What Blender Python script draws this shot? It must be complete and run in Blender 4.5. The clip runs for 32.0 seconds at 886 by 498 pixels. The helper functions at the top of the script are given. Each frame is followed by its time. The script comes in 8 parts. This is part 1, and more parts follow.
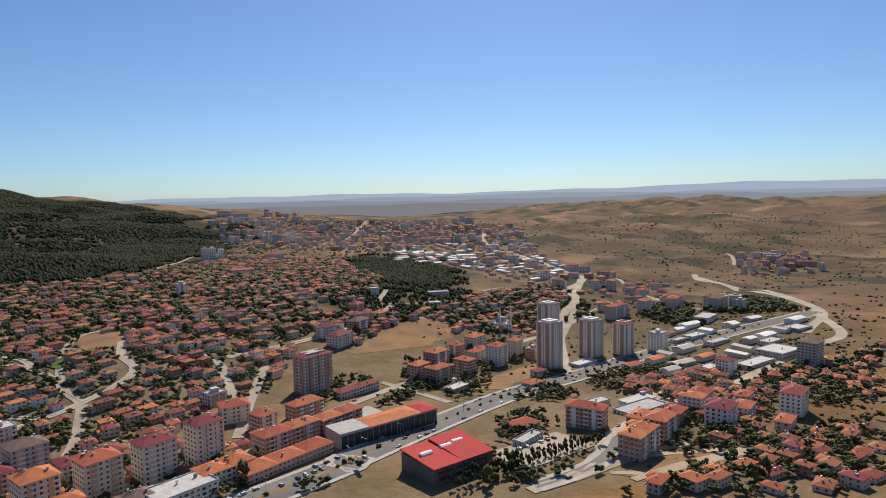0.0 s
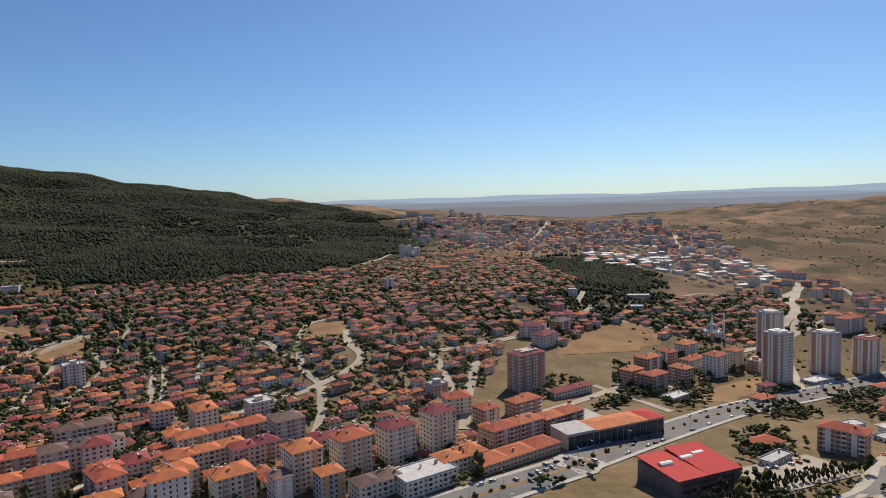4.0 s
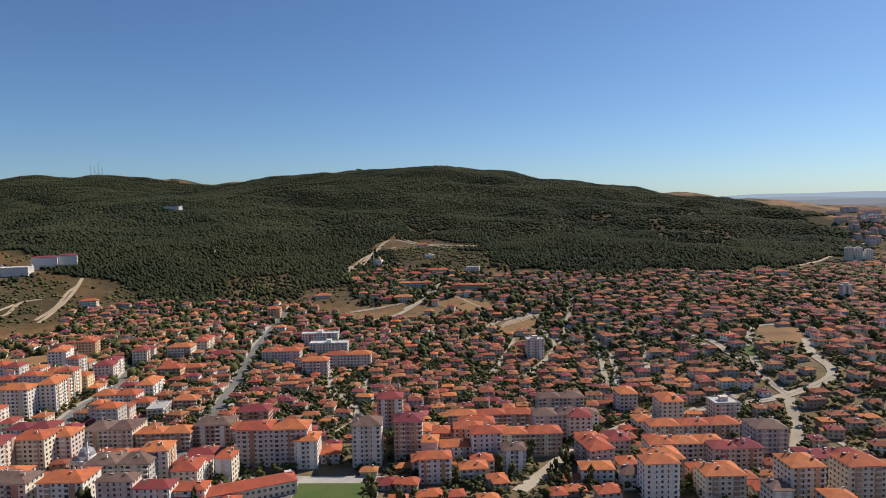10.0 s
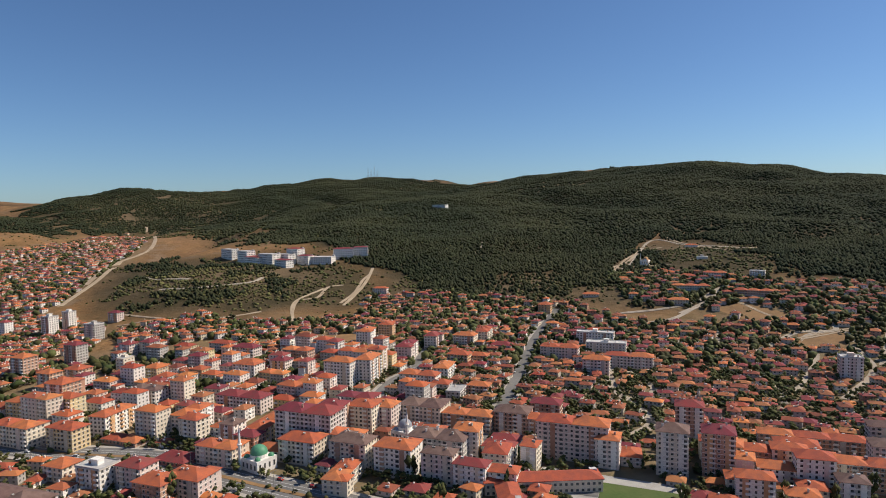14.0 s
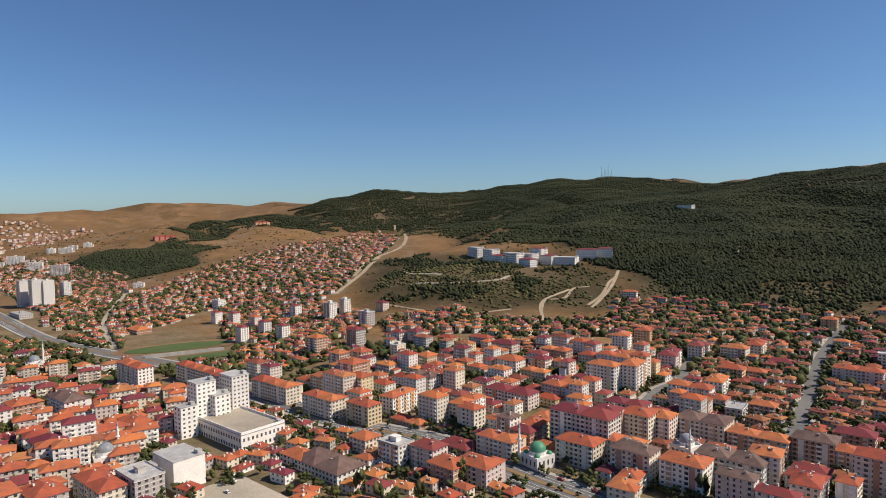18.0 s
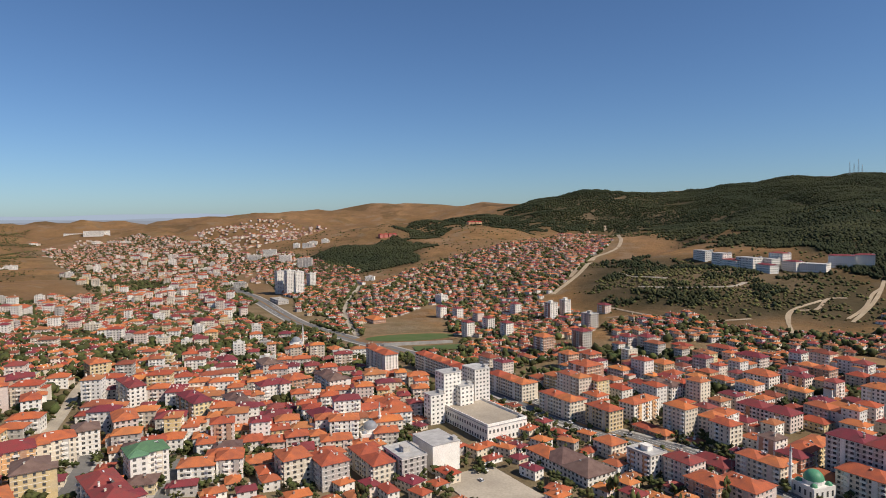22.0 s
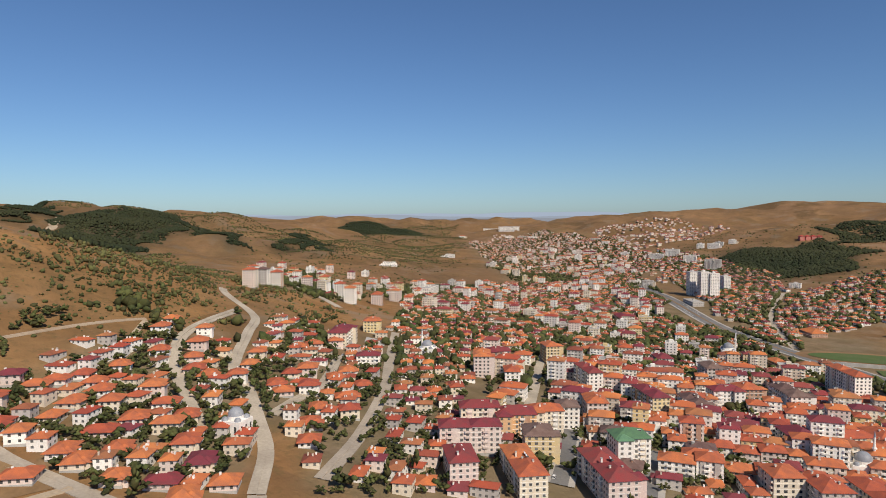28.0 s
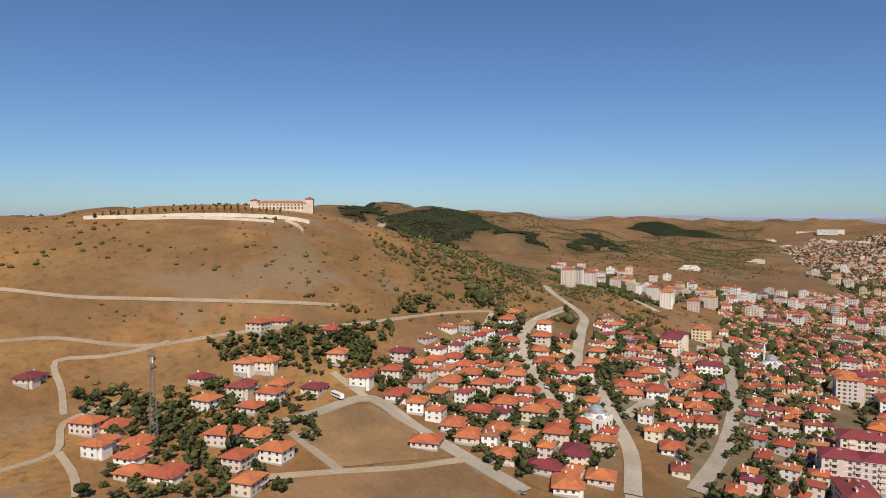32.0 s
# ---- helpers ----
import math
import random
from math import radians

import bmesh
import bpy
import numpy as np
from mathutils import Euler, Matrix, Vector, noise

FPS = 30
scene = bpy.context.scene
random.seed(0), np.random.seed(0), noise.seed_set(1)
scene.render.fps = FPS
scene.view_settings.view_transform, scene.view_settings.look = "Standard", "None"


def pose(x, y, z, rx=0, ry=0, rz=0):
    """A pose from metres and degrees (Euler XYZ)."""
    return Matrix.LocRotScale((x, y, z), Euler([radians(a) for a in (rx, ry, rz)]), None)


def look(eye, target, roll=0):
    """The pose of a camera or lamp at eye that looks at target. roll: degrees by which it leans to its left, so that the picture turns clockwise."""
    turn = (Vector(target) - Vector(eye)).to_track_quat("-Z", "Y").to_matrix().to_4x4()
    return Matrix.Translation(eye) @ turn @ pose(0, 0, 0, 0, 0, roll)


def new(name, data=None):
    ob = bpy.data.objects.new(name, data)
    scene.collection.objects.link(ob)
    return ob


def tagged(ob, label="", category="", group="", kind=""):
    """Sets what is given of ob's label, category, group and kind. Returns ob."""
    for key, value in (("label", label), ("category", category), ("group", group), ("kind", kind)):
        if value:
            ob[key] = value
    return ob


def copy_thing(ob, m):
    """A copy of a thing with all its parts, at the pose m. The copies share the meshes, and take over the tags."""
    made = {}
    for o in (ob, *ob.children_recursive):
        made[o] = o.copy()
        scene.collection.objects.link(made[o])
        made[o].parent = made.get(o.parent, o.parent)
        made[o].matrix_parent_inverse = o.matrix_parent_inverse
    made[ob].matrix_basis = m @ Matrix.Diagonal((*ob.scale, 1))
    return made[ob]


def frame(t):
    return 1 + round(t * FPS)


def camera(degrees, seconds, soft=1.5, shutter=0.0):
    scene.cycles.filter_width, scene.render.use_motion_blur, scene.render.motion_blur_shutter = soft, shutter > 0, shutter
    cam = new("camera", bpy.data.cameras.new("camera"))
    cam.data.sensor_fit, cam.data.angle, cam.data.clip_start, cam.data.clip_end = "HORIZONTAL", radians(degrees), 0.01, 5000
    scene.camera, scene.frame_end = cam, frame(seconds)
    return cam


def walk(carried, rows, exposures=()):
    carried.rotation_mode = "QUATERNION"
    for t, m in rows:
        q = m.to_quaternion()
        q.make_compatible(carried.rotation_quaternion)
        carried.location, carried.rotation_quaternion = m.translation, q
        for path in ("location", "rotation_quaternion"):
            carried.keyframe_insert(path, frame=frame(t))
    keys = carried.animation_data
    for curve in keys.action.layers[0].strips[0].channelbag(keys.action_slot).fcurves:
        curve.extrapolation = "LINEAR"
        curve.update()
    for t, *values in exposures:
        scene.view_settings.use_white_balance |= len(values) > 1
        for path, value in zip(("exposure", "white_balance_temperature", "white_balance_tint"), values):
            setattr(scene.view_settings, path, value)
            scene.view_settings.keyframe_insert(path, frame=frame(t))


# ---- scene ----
cam = camera(69.69, 32.0, soft=0.95)
PATH = [
    (0, (-0.0, 0.0, 160.2), (99.67, 0.00, 152.15), -1.14),
    (0.5, (0.0, 4.7, 160.2), (99.68, 5.89, 152.24), -1.22),
    (1, (0.0, 9.5, 160.3), (99.67, 12.24, 152.36), -1.29),
    (1.5, (-0.0, 14.3, 160.3), (99.53, 19.52, 152.42), -1.31),
    (2, (-0.2, 19.2, 160.1), (99.08, 27.80, 152.36), -1.29),
    (2.5, (-0.9, 23.9, 159.9), (98.00, 36.73, 152.27), -1.28),
    (4.5, (-4.9, 42.1, 159.6), (89.88, 73.00, 152.28), -1.35),
    (5, (-6.5, 46.6, 159.7), (86.78, 82.01, 152.36), -1.36),
    (5.5, (-8.6, 51.1, 159.8), (82.80, 91.08, 152.48), -1.36),
    (6, (-11.0, 55.7, 159.8), (78.27, 100.13, 152.54), -1.33),
    (6.5, (-13.7, 60.2, 159.8), (73.31, 108.96, 152.58), -1.30),
    (7, (-16.5, 64.5, 159.8), (67.93, 117.50, 152.62), -1.29),
    (7.5, (-19.6, 68.6, 159.7), (62.13, 125.76, 152.62), -1.26),
    (8, (-22.9, 72.6, 159.5), (55.88, 133.73, 152.51), -1.22),
    (8.5, (-26.4, 76.3, 159.2), (49.24, 141.34, 152.33), -1.16),
    (9, (-30.0, 79.9, 159.3), (42.35, 148.59, 152.40), -1.13),
    (9.5, (-33.5, 83.3, 159.8), (35.35, 155.49, 152.85), -1.12),
    (10, (-37.0, 86.6, 160.3), (28.20, 162.13, 153.33), -1.10),
    (10.5, (-40.5, 89.8, 160.5), (20.84, 168.51, 153.48), -1.07),
    (11, (-44.0, 92.9, 160.3), (13.30, 174.56, 153.32), -1.08),
    (11.5, (-47.7, 95.9, 160.0), (5.58, 180.21, 153.08), -1.12),
    (12, (-51.7, 98.7, 159.7), (-2.37, 185.43, 152.91), -1.17),
    (12.5, (-55.9, 101.3, 159.5), (-10.58, 190.22, 152.82), -1.19),
    (13, (-60.3, 103.8, 159.4), (-18.98, 194.63, 152.78), -1.18),
    (13.5, (-64.7, 106.1, 159.2), (-27.52, 198.75, 152.76), -1.16),
    (14, (-69.1, 108.4, 159.2), (-36.17, 202.57, 152.80), -1.12),
    (14.5, (-73.5, 110.3, 159.2), (-44.85, 205.85, 152.91), -1.10),
    (16.5, (-91.1, 116.4, 159.5), (-79.90, 215.60, 153.50), -1.02),
    (17, (-95.6, 117.6, 159.6), (-88.68, 217.22, 153.68), -0.97),
    (17.5, (-100.1, 118.4, 159.7), (-97.27, 218.21, 153.83), -0.91),
    (18, (-104.4, 118.9, 159.6), (-105.51, 218.70, 153.86), -0.88),
    (18.5, (-108.4, 119.0, 159.5), (-113.45, 218.73, 153.80), -0.87),
    (19, (-112.3, 118.9, 159.3), (-121.20, 218.34, 153.75), -0.86),
    (19.5, (-116.1, 118.6, 159.3), (-128.91, 217.62, 153.76), -0.83),
    (20, (-119.9, 118.2, 159.3), (-136.61, 216.65, 153.84), -0.80),
    (20.5, (-123.7, 117.7, 159.4), (-144.27, 215.38, 153.98), -0.78),
    (21, (-127.5, 116.9, 159.5), (-151.83, 213.71, 154.15), -0.74),
    (21.5, (-131.1, 115.8, 159.6), (-159.29, 211.66, 154.28), -0.70),
    (22, (-134.8, 114.7, 159.6), (-166.67, 209.33, 154.32), -0.66),
    (22.5, (-138.4, 113.5, 159.6), (-174.02, 206.77, 154.31), -0.63),
    (23, (-142.2, 112.1, 159.6), (-181.39, 203.92, 154.31), -0.58),
    (23.5, (-146.0, 110.5, 159.6), (-188.95, 200.66, 154.34), -0.52),
    (24, (-150.1, 108.6, 159.7), (-196.93, 196.78, 154.42), -0.46),
    (24.5, (-154.3, 106.3, 159.8), (-205.39, 192.11, 154.57), -0.41),
    (25, (-158.5, 103.6, 159.9), (-214.01, 186.61, 154.70), -0.37),
    (25.5, (-162.4, 100.3, 159.9), (-222.21, 180.25, 154.73), -0.34),
    (27.5, (-176.0, 85.5, 159.7), (-251.60, 150.81, 154.64), -0.20),
    (28, (-179.1, 81.4, 159.8), (-258.04, 142.54, 154.71), -0.18),
    (28.5, (-181.6, 76.9, 160.0), (-263.82, 133.67, 154.89), -0.17),
    (29, (-184.0, 72.2, 160.2), (-269.15, 124.45, 155.08), -0.16),
    (29.5, (-186.2, 67.4, 160.4), (-274.09, 114.94, 155.24), -0.15),
    (30, (-188.4, 62.5, 160.6), (-278.65, 105.10, 155.38), -0.13),
    (30.5, (-190.3, 57.2, 160.7), (-282.81, 94.92, 155.52), -0.09),
    (31, (-192.1, 51.7, 160.9), (-286.51, 84.41, 155.68), -0.04),
    (31.5, (-193.7, 46.1, 161.1), (-289.68, 73.63, 155.90), 0.02),
    (32, (-195.1, 40.3, 161.2), (-292.40, 62.67, 156.14), 0.09),
]
walk(cam, [(t, look(eye, target, roll)) for t, eye, target, roll in PATH], [(0, 0.0), (13, 0.0), (20, -0.04), (24, -0.09), (32, -0.12)])

# ---- light ----
SUN_AZ, SUN_EL = radians(353), radians(44)
world = bpy.data.worlds.new("world")
scene.world = world
world.use_nodes = True
wn = world.node_tree.nodes
sky = wn.new("ShaderNodeTexSky")
sky.sky_type = "NISHITA"
sky.sun_disc = False
sky.sun_elevation = SUN_EL
sky.sun_rotation = radians(90) - SUN_AZ
sky.altitude = 1300
sky.air_density, sky.dust_density, sky.ozone_density = 1.0, 1.1, 2.2
wn["Background"].inputs["Strength"].default_value = 0.087
tint = wn.new("ShaderNodeMix")
tint.data_type, tint.blend_type = "RGBA", "MULTIPLY"
tint.inputs["Factor"].default_value = 1.0
tint.inputs["B"].default_value = (0.71, 0.905, 1.13, 1)
world.node_tree.links.new(sky.outputs["Color"], tint.inputs["A"])
world.node_tree.links.new(tint.outputs["Result"], wn["Background"].inputs["Color"])
sun_data = bpy.data.lights.new("sun", "SUN")
sun_data.energy, sun_data.angle, sun_data.color = 4.9, radians(0.53), (1.0, 0.895, 0.755)
sun = new("sun", sun_data)
sun.matrix_world = look((900 * math.cos(SUN_AZ), 900 * math.sin(SUN_AZ), 1200), (900 * math.cos(SUN_AZ) - math.cos(SUN_AZ), 900 * math.sin(SUN_AZ) - math.sin(SUN_AZ), 1200 - math.tan(SUN_EL)))

# ---- materials ----
def shade(name, colours, rough=0.9, scale=0.15, fine=2.5, vary=0.12, bump=0.0, metal=0.0, island=False):
    """A worn surface: two colours mixed by broad stains, fine grain on top, and a small change of value from piece to piece."""
    m = bpy.data.materials.new(name)
    m.use_nodes = True
    nt, nodes = m.node_tree, m.node_tree.nodes
    bsdf = nodes["Principled BSDF"]
    co = nodes.new("ShaderNodeTexCoord")
    big, small = nodes.new("ShaderNodeTexNoise"), nodes.new("ShaderNodeTexNoise")
    big.inputs["Scale"].default_value, small.inputs["Scale"].default_value = scale, fine
    big.inputs["Detail"].default_value, small.inputs["Detail"].default_value = 5, 3
    for n in (big, small):
        nt.links.new(co.outputs["Object"], n.inputs["Vector"])
    ramp = nodes.new("ShaderNodeMapRange")
    ramp.inputs["From Min"].default_value, ramp.inputs["From Max"].default_value = 0.36, 0.64
    nt.links.new(big.outputs["Fac"], ramp.inputs["Value"])
    mix = nodes.new("ShaderNodeMix")
    mix.data_type = "RGBA"
    mix.inputs["A"].default_value, mix.inputs["B"].default_value = (*colours[0], 1), (*colours[1], 1)
    nt.links.new(ramp.outputs["Result"], mix.inputs["Factor"])
    hsv = nodes.new("ShaderNodeHueSaturation")
    nt.links.new(mix.outputs["Result"], hsv.inputs["Color"])
    if island:
        rnd = nodes.new("ShaderNodeNewGeometry").outputs["Random Per Island"]
    else:
        rnd = nodes.new("ShaderNodeObjectInfo").outputs["Random"]
    add = nodes.new("ShaderNodeMath")
    add.operation = "MULTIPLY_ADD"
    add.inputs[1].default_value, add.inputs[2].default_value = 2 * vary, 1 - vary
    nt.links.new(rnd, add.inputs[0])
    grain = nodes.new("ShaderNodeMath")
    grain.operation = "MULTIPLY_ADD"
    grain.inputs[1].default_value, grain.inputs[2].default_value = 0.5, 0.75
    nt.links.new(small.outputs["Fac"], grain.inputs[0])
    val = nodes.new("ShaderNodeMath")
    val.operation = "MULTIPLY"
    nt.links.new(add.outputs[0], val.inputs[0])
    nt.links.new(grain.outputs[0], val.inputs[1])
    nt.links.new(val.outputs[0], hsv.inputs["Value"])
    hue = nodes.new("ShaderNodeMath")
    hue.operation = "MULTIPLY_ADD"
    hue.inputs[1].default_value, hue.inputs[2].default_value = 0.12 * vary, 0.5 - 0.06 * vary
    nt.links.new(rnd, hue.inputs[0])
    nt.links.new(hue.outputs[0], hsv.inputs["Hue"])
    nt.links.new(hsv.outputs["Color"], bsdf.inputs["Base Color"])
    bsdf.inputs["Roughness"].default_value, bsdf.inputs["Metallic"].default_value = rough, metal
    bsdf.inputs["Specular IOR Level"].default_value = 0.3
    if bump:
        b = nodes.new("ShaderNodeBump")
        b.inputs["Strength"].default_value, b.inputs["Distance"].default_value = bump, 0.3
        nt.links.new(small.outputs["Fac"], b.inputs["Height"])
        nt.links.new(b.outputs["Normal"], bsdf.inputs["Normal"])
    return m


WALLS = {
    "w": ((0.85, 0.81, 0.745), (0.76, 0.71, 0.635), "white"), "c": ((0.72, 0.63, 0.50), (0.62, 0.53, 0.41), "cream"),
    "p": ((0.66, 0.53, 0.46), (0.70, 0.59, 0.52), "pale pink"), "g": ((0.44, 0.40, 0.36), (0.53, 0.49, 0.44), "grey"),
    "y": ((0.68, 0.52, 0.26), (0.62, 0.50, 0.32), "yellow"), "b": ((0.42, 0.22, 0.14), (0.50, 0.34, 0.25), "brick-brown"),
    "o": ((0.62, 0.34, 0.16), (0.60, 0.42, 0.28), "ochre"), "r": ((0.45, 0.12, 0.10), (0.50, 0.22, 0.18), "dull red"),
    "t": ((0.20, 0.48, 0.55), (0.55, 0.65, 0.66), "turquoise and white"),
}
ROOFS = {
    "o": ((0.51, 0.138, 0.055), (0.37, 0.110, 0.058), "orange tiled hip roof"), "m": ((0.26, 0.045, 0.05), (0.20, 0.05, 0.05), "maroon roof"),
    "d": ((0.14, 0.085, 0.07), (0.19, 0.12, 0.10), "dark brown roof"), "f": ((0.55, 0.53, 0.50), (0.42, 0.40, 0.38), "flat roof"),
    "g": ((0.12, 0.24, 0.12), (0.10, 0.19, 0.11), "green roof"),
}
WALL_MATS = {k: shade("plaster_" + v[2].replace(" ", "_"), v[:2], 0.9, 0.12, 1.2, 0.10) for k, v in WALLS.items()}
ROOF_MATS = {k: shade("roof_" + v[2].replace(" ", "_"), v[:2], 0.85, 0.25, 3.0, 0.18, 0.4) for k, v in ROOFS.items()}
WALL_MIX = [shade("plaster_row_" + k, WALLS[k][:2], 0.9, 0.05, 1.2, 0.13, island=True) for k in "wcpgyb"]
ROOF_MIX = [shade("tiles_row_orange", ((0.53, 0.142, 0.052), (0.37, 0.112, 0.056)), 0.85, 0.06, 3.0, 0.26, 0.4, island=True),
            shade("tiles_row_old", ((0.38, 0.125, 0.058), (0.25, 0.094, 0.052)), 0.88, 0.06, 3.0, 0.25, 0.4, island=True),
            shade("roof_row_maroon", ROOFS["m"][:2], 0.8, 0.06, 2.0, 0.2, island=True)]
GLASS = shade("window_glass", ((0.055, 0.056, 0.06), (0.17, 0.16, 0.145)), 0.2, 0.35, 2.0, 0.45)
FRAME = shade("window_frame_white", ((0.70, 0.69, 0.66), (0.62, 0.60, 0.57)), 0.6)
CONCRETE = shade("concrete", ((0.46, 0.44, 0.40), (0.36, 0.34, 0.31)), 0.92, 0.1, 1.5)
ASPHALT = shade("worn_asphalt", ((0.15, 0.145, 0.138), (0.21, 0.20, 0.185)), 0.95, 0.03, 0.7, 0.05)
STREET = shade("pale_street_paving", ((0.35, 0.295, 0.228), (0.46, 0.392, 0.305)), 0.95, 0.04, 0.7, 0.08)
DIRT = shade("pale_dirt", ((0.44, 0.345, 0.24), (0.36, 0.275, 0.185)), 1.0, 0.04, 0.6, 0.08)
PAVING = shade("pavement_slabs", ((0.36, 0.33, 0.29), (0.44, 0.40, 0.35)), 0.95, 0.05, 0.9, 0.06)
BARE = shade("bare_plot", ((0.31, 0.183, 0.084), (0.20, 0.120, 0.059)), 1.0, 0.03, 0.5, 0.06)
TURF = shade("sports_turf", ((0.075, 0.115, 0.03), (0.10, 0.125, 0.04)), 0.95, 0.05, 0.6, 0.05)
LEAF = shade("broad_leaves", ((0.066, 0.080, 0.018), (0.125, 0.128, 0.034)), 0.8, 0.3, 2.5, 0.35, 0.9)
LEAF_MIX = shade("tree_leaves", ((0.040, 0.049, 0.013), (0.095, 0.095, 0.028)), 0.85, 0.05, 2.0, 0.42, 0.9, island=True)
PINE_MIX = shade("pine_needles", ((0.021, 0.029, 0.0115), (0.042, 0.045, 0.0175)), 1.0, 0.0032, 0.06, 0.20, 0.0, island=True)
SHRUB_MIX = shade("dry_shrubs", ((0.065, 0.072, 0.022), (0.125, 0.11, 0.04)), 0.9, 0.01, 0.7, 0.35, 0.4, island=True)
BARK = shade("bark", ((0.11, 0.08, 0.055), (0.07, 0.05, 0.035)), 0.95, 0.8, 6)
STEEL = shade("galvanised_steel", ((0.30, 0.31, 0.32), (0.22, 0.22, 0.23)), 0.5, 0.5, 4, 0.1, 0, 0.7)
WHITE = shade("white_paint", ((0.80, 0.79, 0.76), (0.72, 0.70, 0.67)), 0.7, 0.1, 1.0, 0.04)
RED_SHEET = shade("red_roof_sheet", ((0.50, 0.05, 0.042), (0.44, 0.055, 0.047)), 0.88, 0.08, 0.8, 0.04)
DARK_GLASS = shade("dark_shop_glass", ((0.03, 0.045, 0.05), (0.05, 0.06, 0.065)), 0.15, 0.1, 0.6, 0.1)
ORANGE = shade("orange_sign", ((0.75, 0.28, 0.03), (0.70, 0.26, 0.04)), 0.5)
COPPER = shade("green_dome_sheet", ((0.10, 0.30, 0.16), (0.08, 0.24, 0.13)), 0.5)
GREY_LEAD = shade("lead_dome_sheet", ((0.32, 0.33, 0.35), (0.24, 0.25, 0.27)), 0.45)
# haze put into the materials as a glow, paler and bluer ring by ring
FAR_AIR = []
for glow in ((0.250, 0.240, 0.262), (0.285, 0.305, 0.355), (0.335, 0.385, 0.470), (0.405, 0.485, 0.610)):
    m_ = bpy.data.materials.new("far_plain_haze_glow")
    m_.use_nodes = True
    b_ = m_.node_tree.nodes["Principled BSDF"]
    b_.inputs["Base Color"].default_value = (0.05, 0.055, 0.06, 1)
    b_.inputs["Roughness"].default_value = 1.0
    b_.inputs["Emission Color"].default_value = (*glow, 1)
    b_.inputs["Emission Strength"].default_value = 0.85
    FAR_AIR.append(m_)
CAR_PAINTS = [shade("car_paint_" + n, (c, c), 0.35, 0.5, 1, 0.1) for n, c in (("white", (0.75, 0.75, 0.74)), ("silver", (0.42, 0.43, 0.44)), ("black", (0.03, 0.03, 0.035)), ("red", (0.40, 0.03, 0.03)), ("blue", (0.05, 0.09, 0.22)))]
RUBBER = shade("tyre_rubber", ((0.02, 0.02, 0.02), (0.03, 0.03, 0.03)), 0.9)


def ground_material():
    """Dry grass with bare soil; the cover laid on the mesh turns it to town dirt or to forest floor."""
    m = bpy.data.materials.new("dry_grass_and_soil")
    m.use_nodes = True
    nt, nodes = m.node_tree, m.node_tree.nodes
    co = nodes.new("ShaderNodeTexCoord")

    def noise_at(scale, detail=6, lo=0.35, hi=0.65):
        n = nodes.new("ShaderNodeTexNoise")
        n.inputs["Scale"].default_value, n.inputs["Detail"].default_value, n.inputs["Roughness"].default_value = scale, detail, 0.62
        nt.links.new(co.outputs["Object"], n.inputs["Vector"])
        r = nodes.new("ShaderNodeMapRange")
        r.inputs["From Min"].default_value, r.inputs["From Max"].default_value = lo, hi
        nt.links.new(n.outputs["Fac"], r.inputs["Value"])
        return r.outputs["Result"]

    def mixed(a, b, f):
        n = nodes.new("ShaderNodeMix")
        n.data_type = "RGBA"
        for key, v in (("A", a), ("B", b), ("Factor", f)):
            if isinstance(v, tuple):
                n.inputs[key].default_value = (*v, 1)
            elif isinstance(v, float):
                n.inputs[key].default_value = v
            else:
                nt.links.new(v, n.inputs[key])
        return n.outputs["Result"]

    grass = mixed((0.40, 0.194, 0.069), (0.29, 0.144, 0.057), noise_at(0.004))
    grass = mixed(grass, (0.51, 0.278, 0.108), noise_at(0.018, 8))
    cells = nodes.new("ShaderNodeTexVoronoi")
    cells.inputs["Scale"].default_value = 0.0052
    nt.links.new(co.outputs["Object"], cells.inputs["Vector"])
    tone = nodes.new("ShaderNodeSeparateColor")
    nt.links.new(cells.outputs["Color"], tone.inputs["Color"])
    half = nodes.new("ShaderNodeMath")
    half.operation = "MULTIPLY"
    nt.links.new(tone.outputs["Red"], half.inputs[0])
    nt.links.new(noise_at(0.0016, 4), half.inputs[1])
    grass = mixed(grass, (0.15, 0.08, 0.042), half.outputs[0])
    dark = nodes.new("ShaderNodeMath")
    dark.operation = "MULTIPLY"
    nt.links.new(noise_at(0.0075, 9), dark.inputs[0])
    dark.inputs[1].default_value = 0.5
    grass = mixed(grass, (0.15, 0.085, 0.04), dark.outputs[0])
    weed = nodes.new("ShaderNodeMath")
    weed.operation = "MULTIPLY"
    nt.links.new(noise_at(0.05, 8), weed.inputs[0])
    weed.inputs[1].default_value = 0.35
    grass = mixed(grass, (0.16, 0.09, 0.035), weed.outputs[0])
    tuft_ = nodes.new("ShaderNodeMath")
    tuft_.operation = "MULTIPLY"
    nt.links.new(noise_at(0.16, 10, 0.52, 0.66), tuft_.inputs[0])
    tuft_.inputs[1].default_value = 0.6
    grass = mixed(grass, (0.12, 0.088, 0.036), tuft_.outputs[0])
    grass = mixed(grass, (0.27, 0.178, 0.105), noise_at(0.0105, 8, 0.55, 0.63))
    dull = mixed((0.27, 0.148, 0.082), (0.13, 0.083, 0.054), noise_at(0.005, 9))
    dull = mixed(dull, (0.10, 0.080, 0.046), noise_at(0.011, 9))
    dull = mixed(dull, (0.37, 0.222, 0.125), half.outputs[0])
    strip = nodes.new("ShaderNodeMath")
    strip.operation = "MULTIPLY"
    nt.links.new(noise_at(0.0016, 9), strip.inputs[0])
    strip.inputs[1].default_value = 0.75
    dull = mixed(dull, (0.092, 0.072, 0.046), strip.outputs[0])
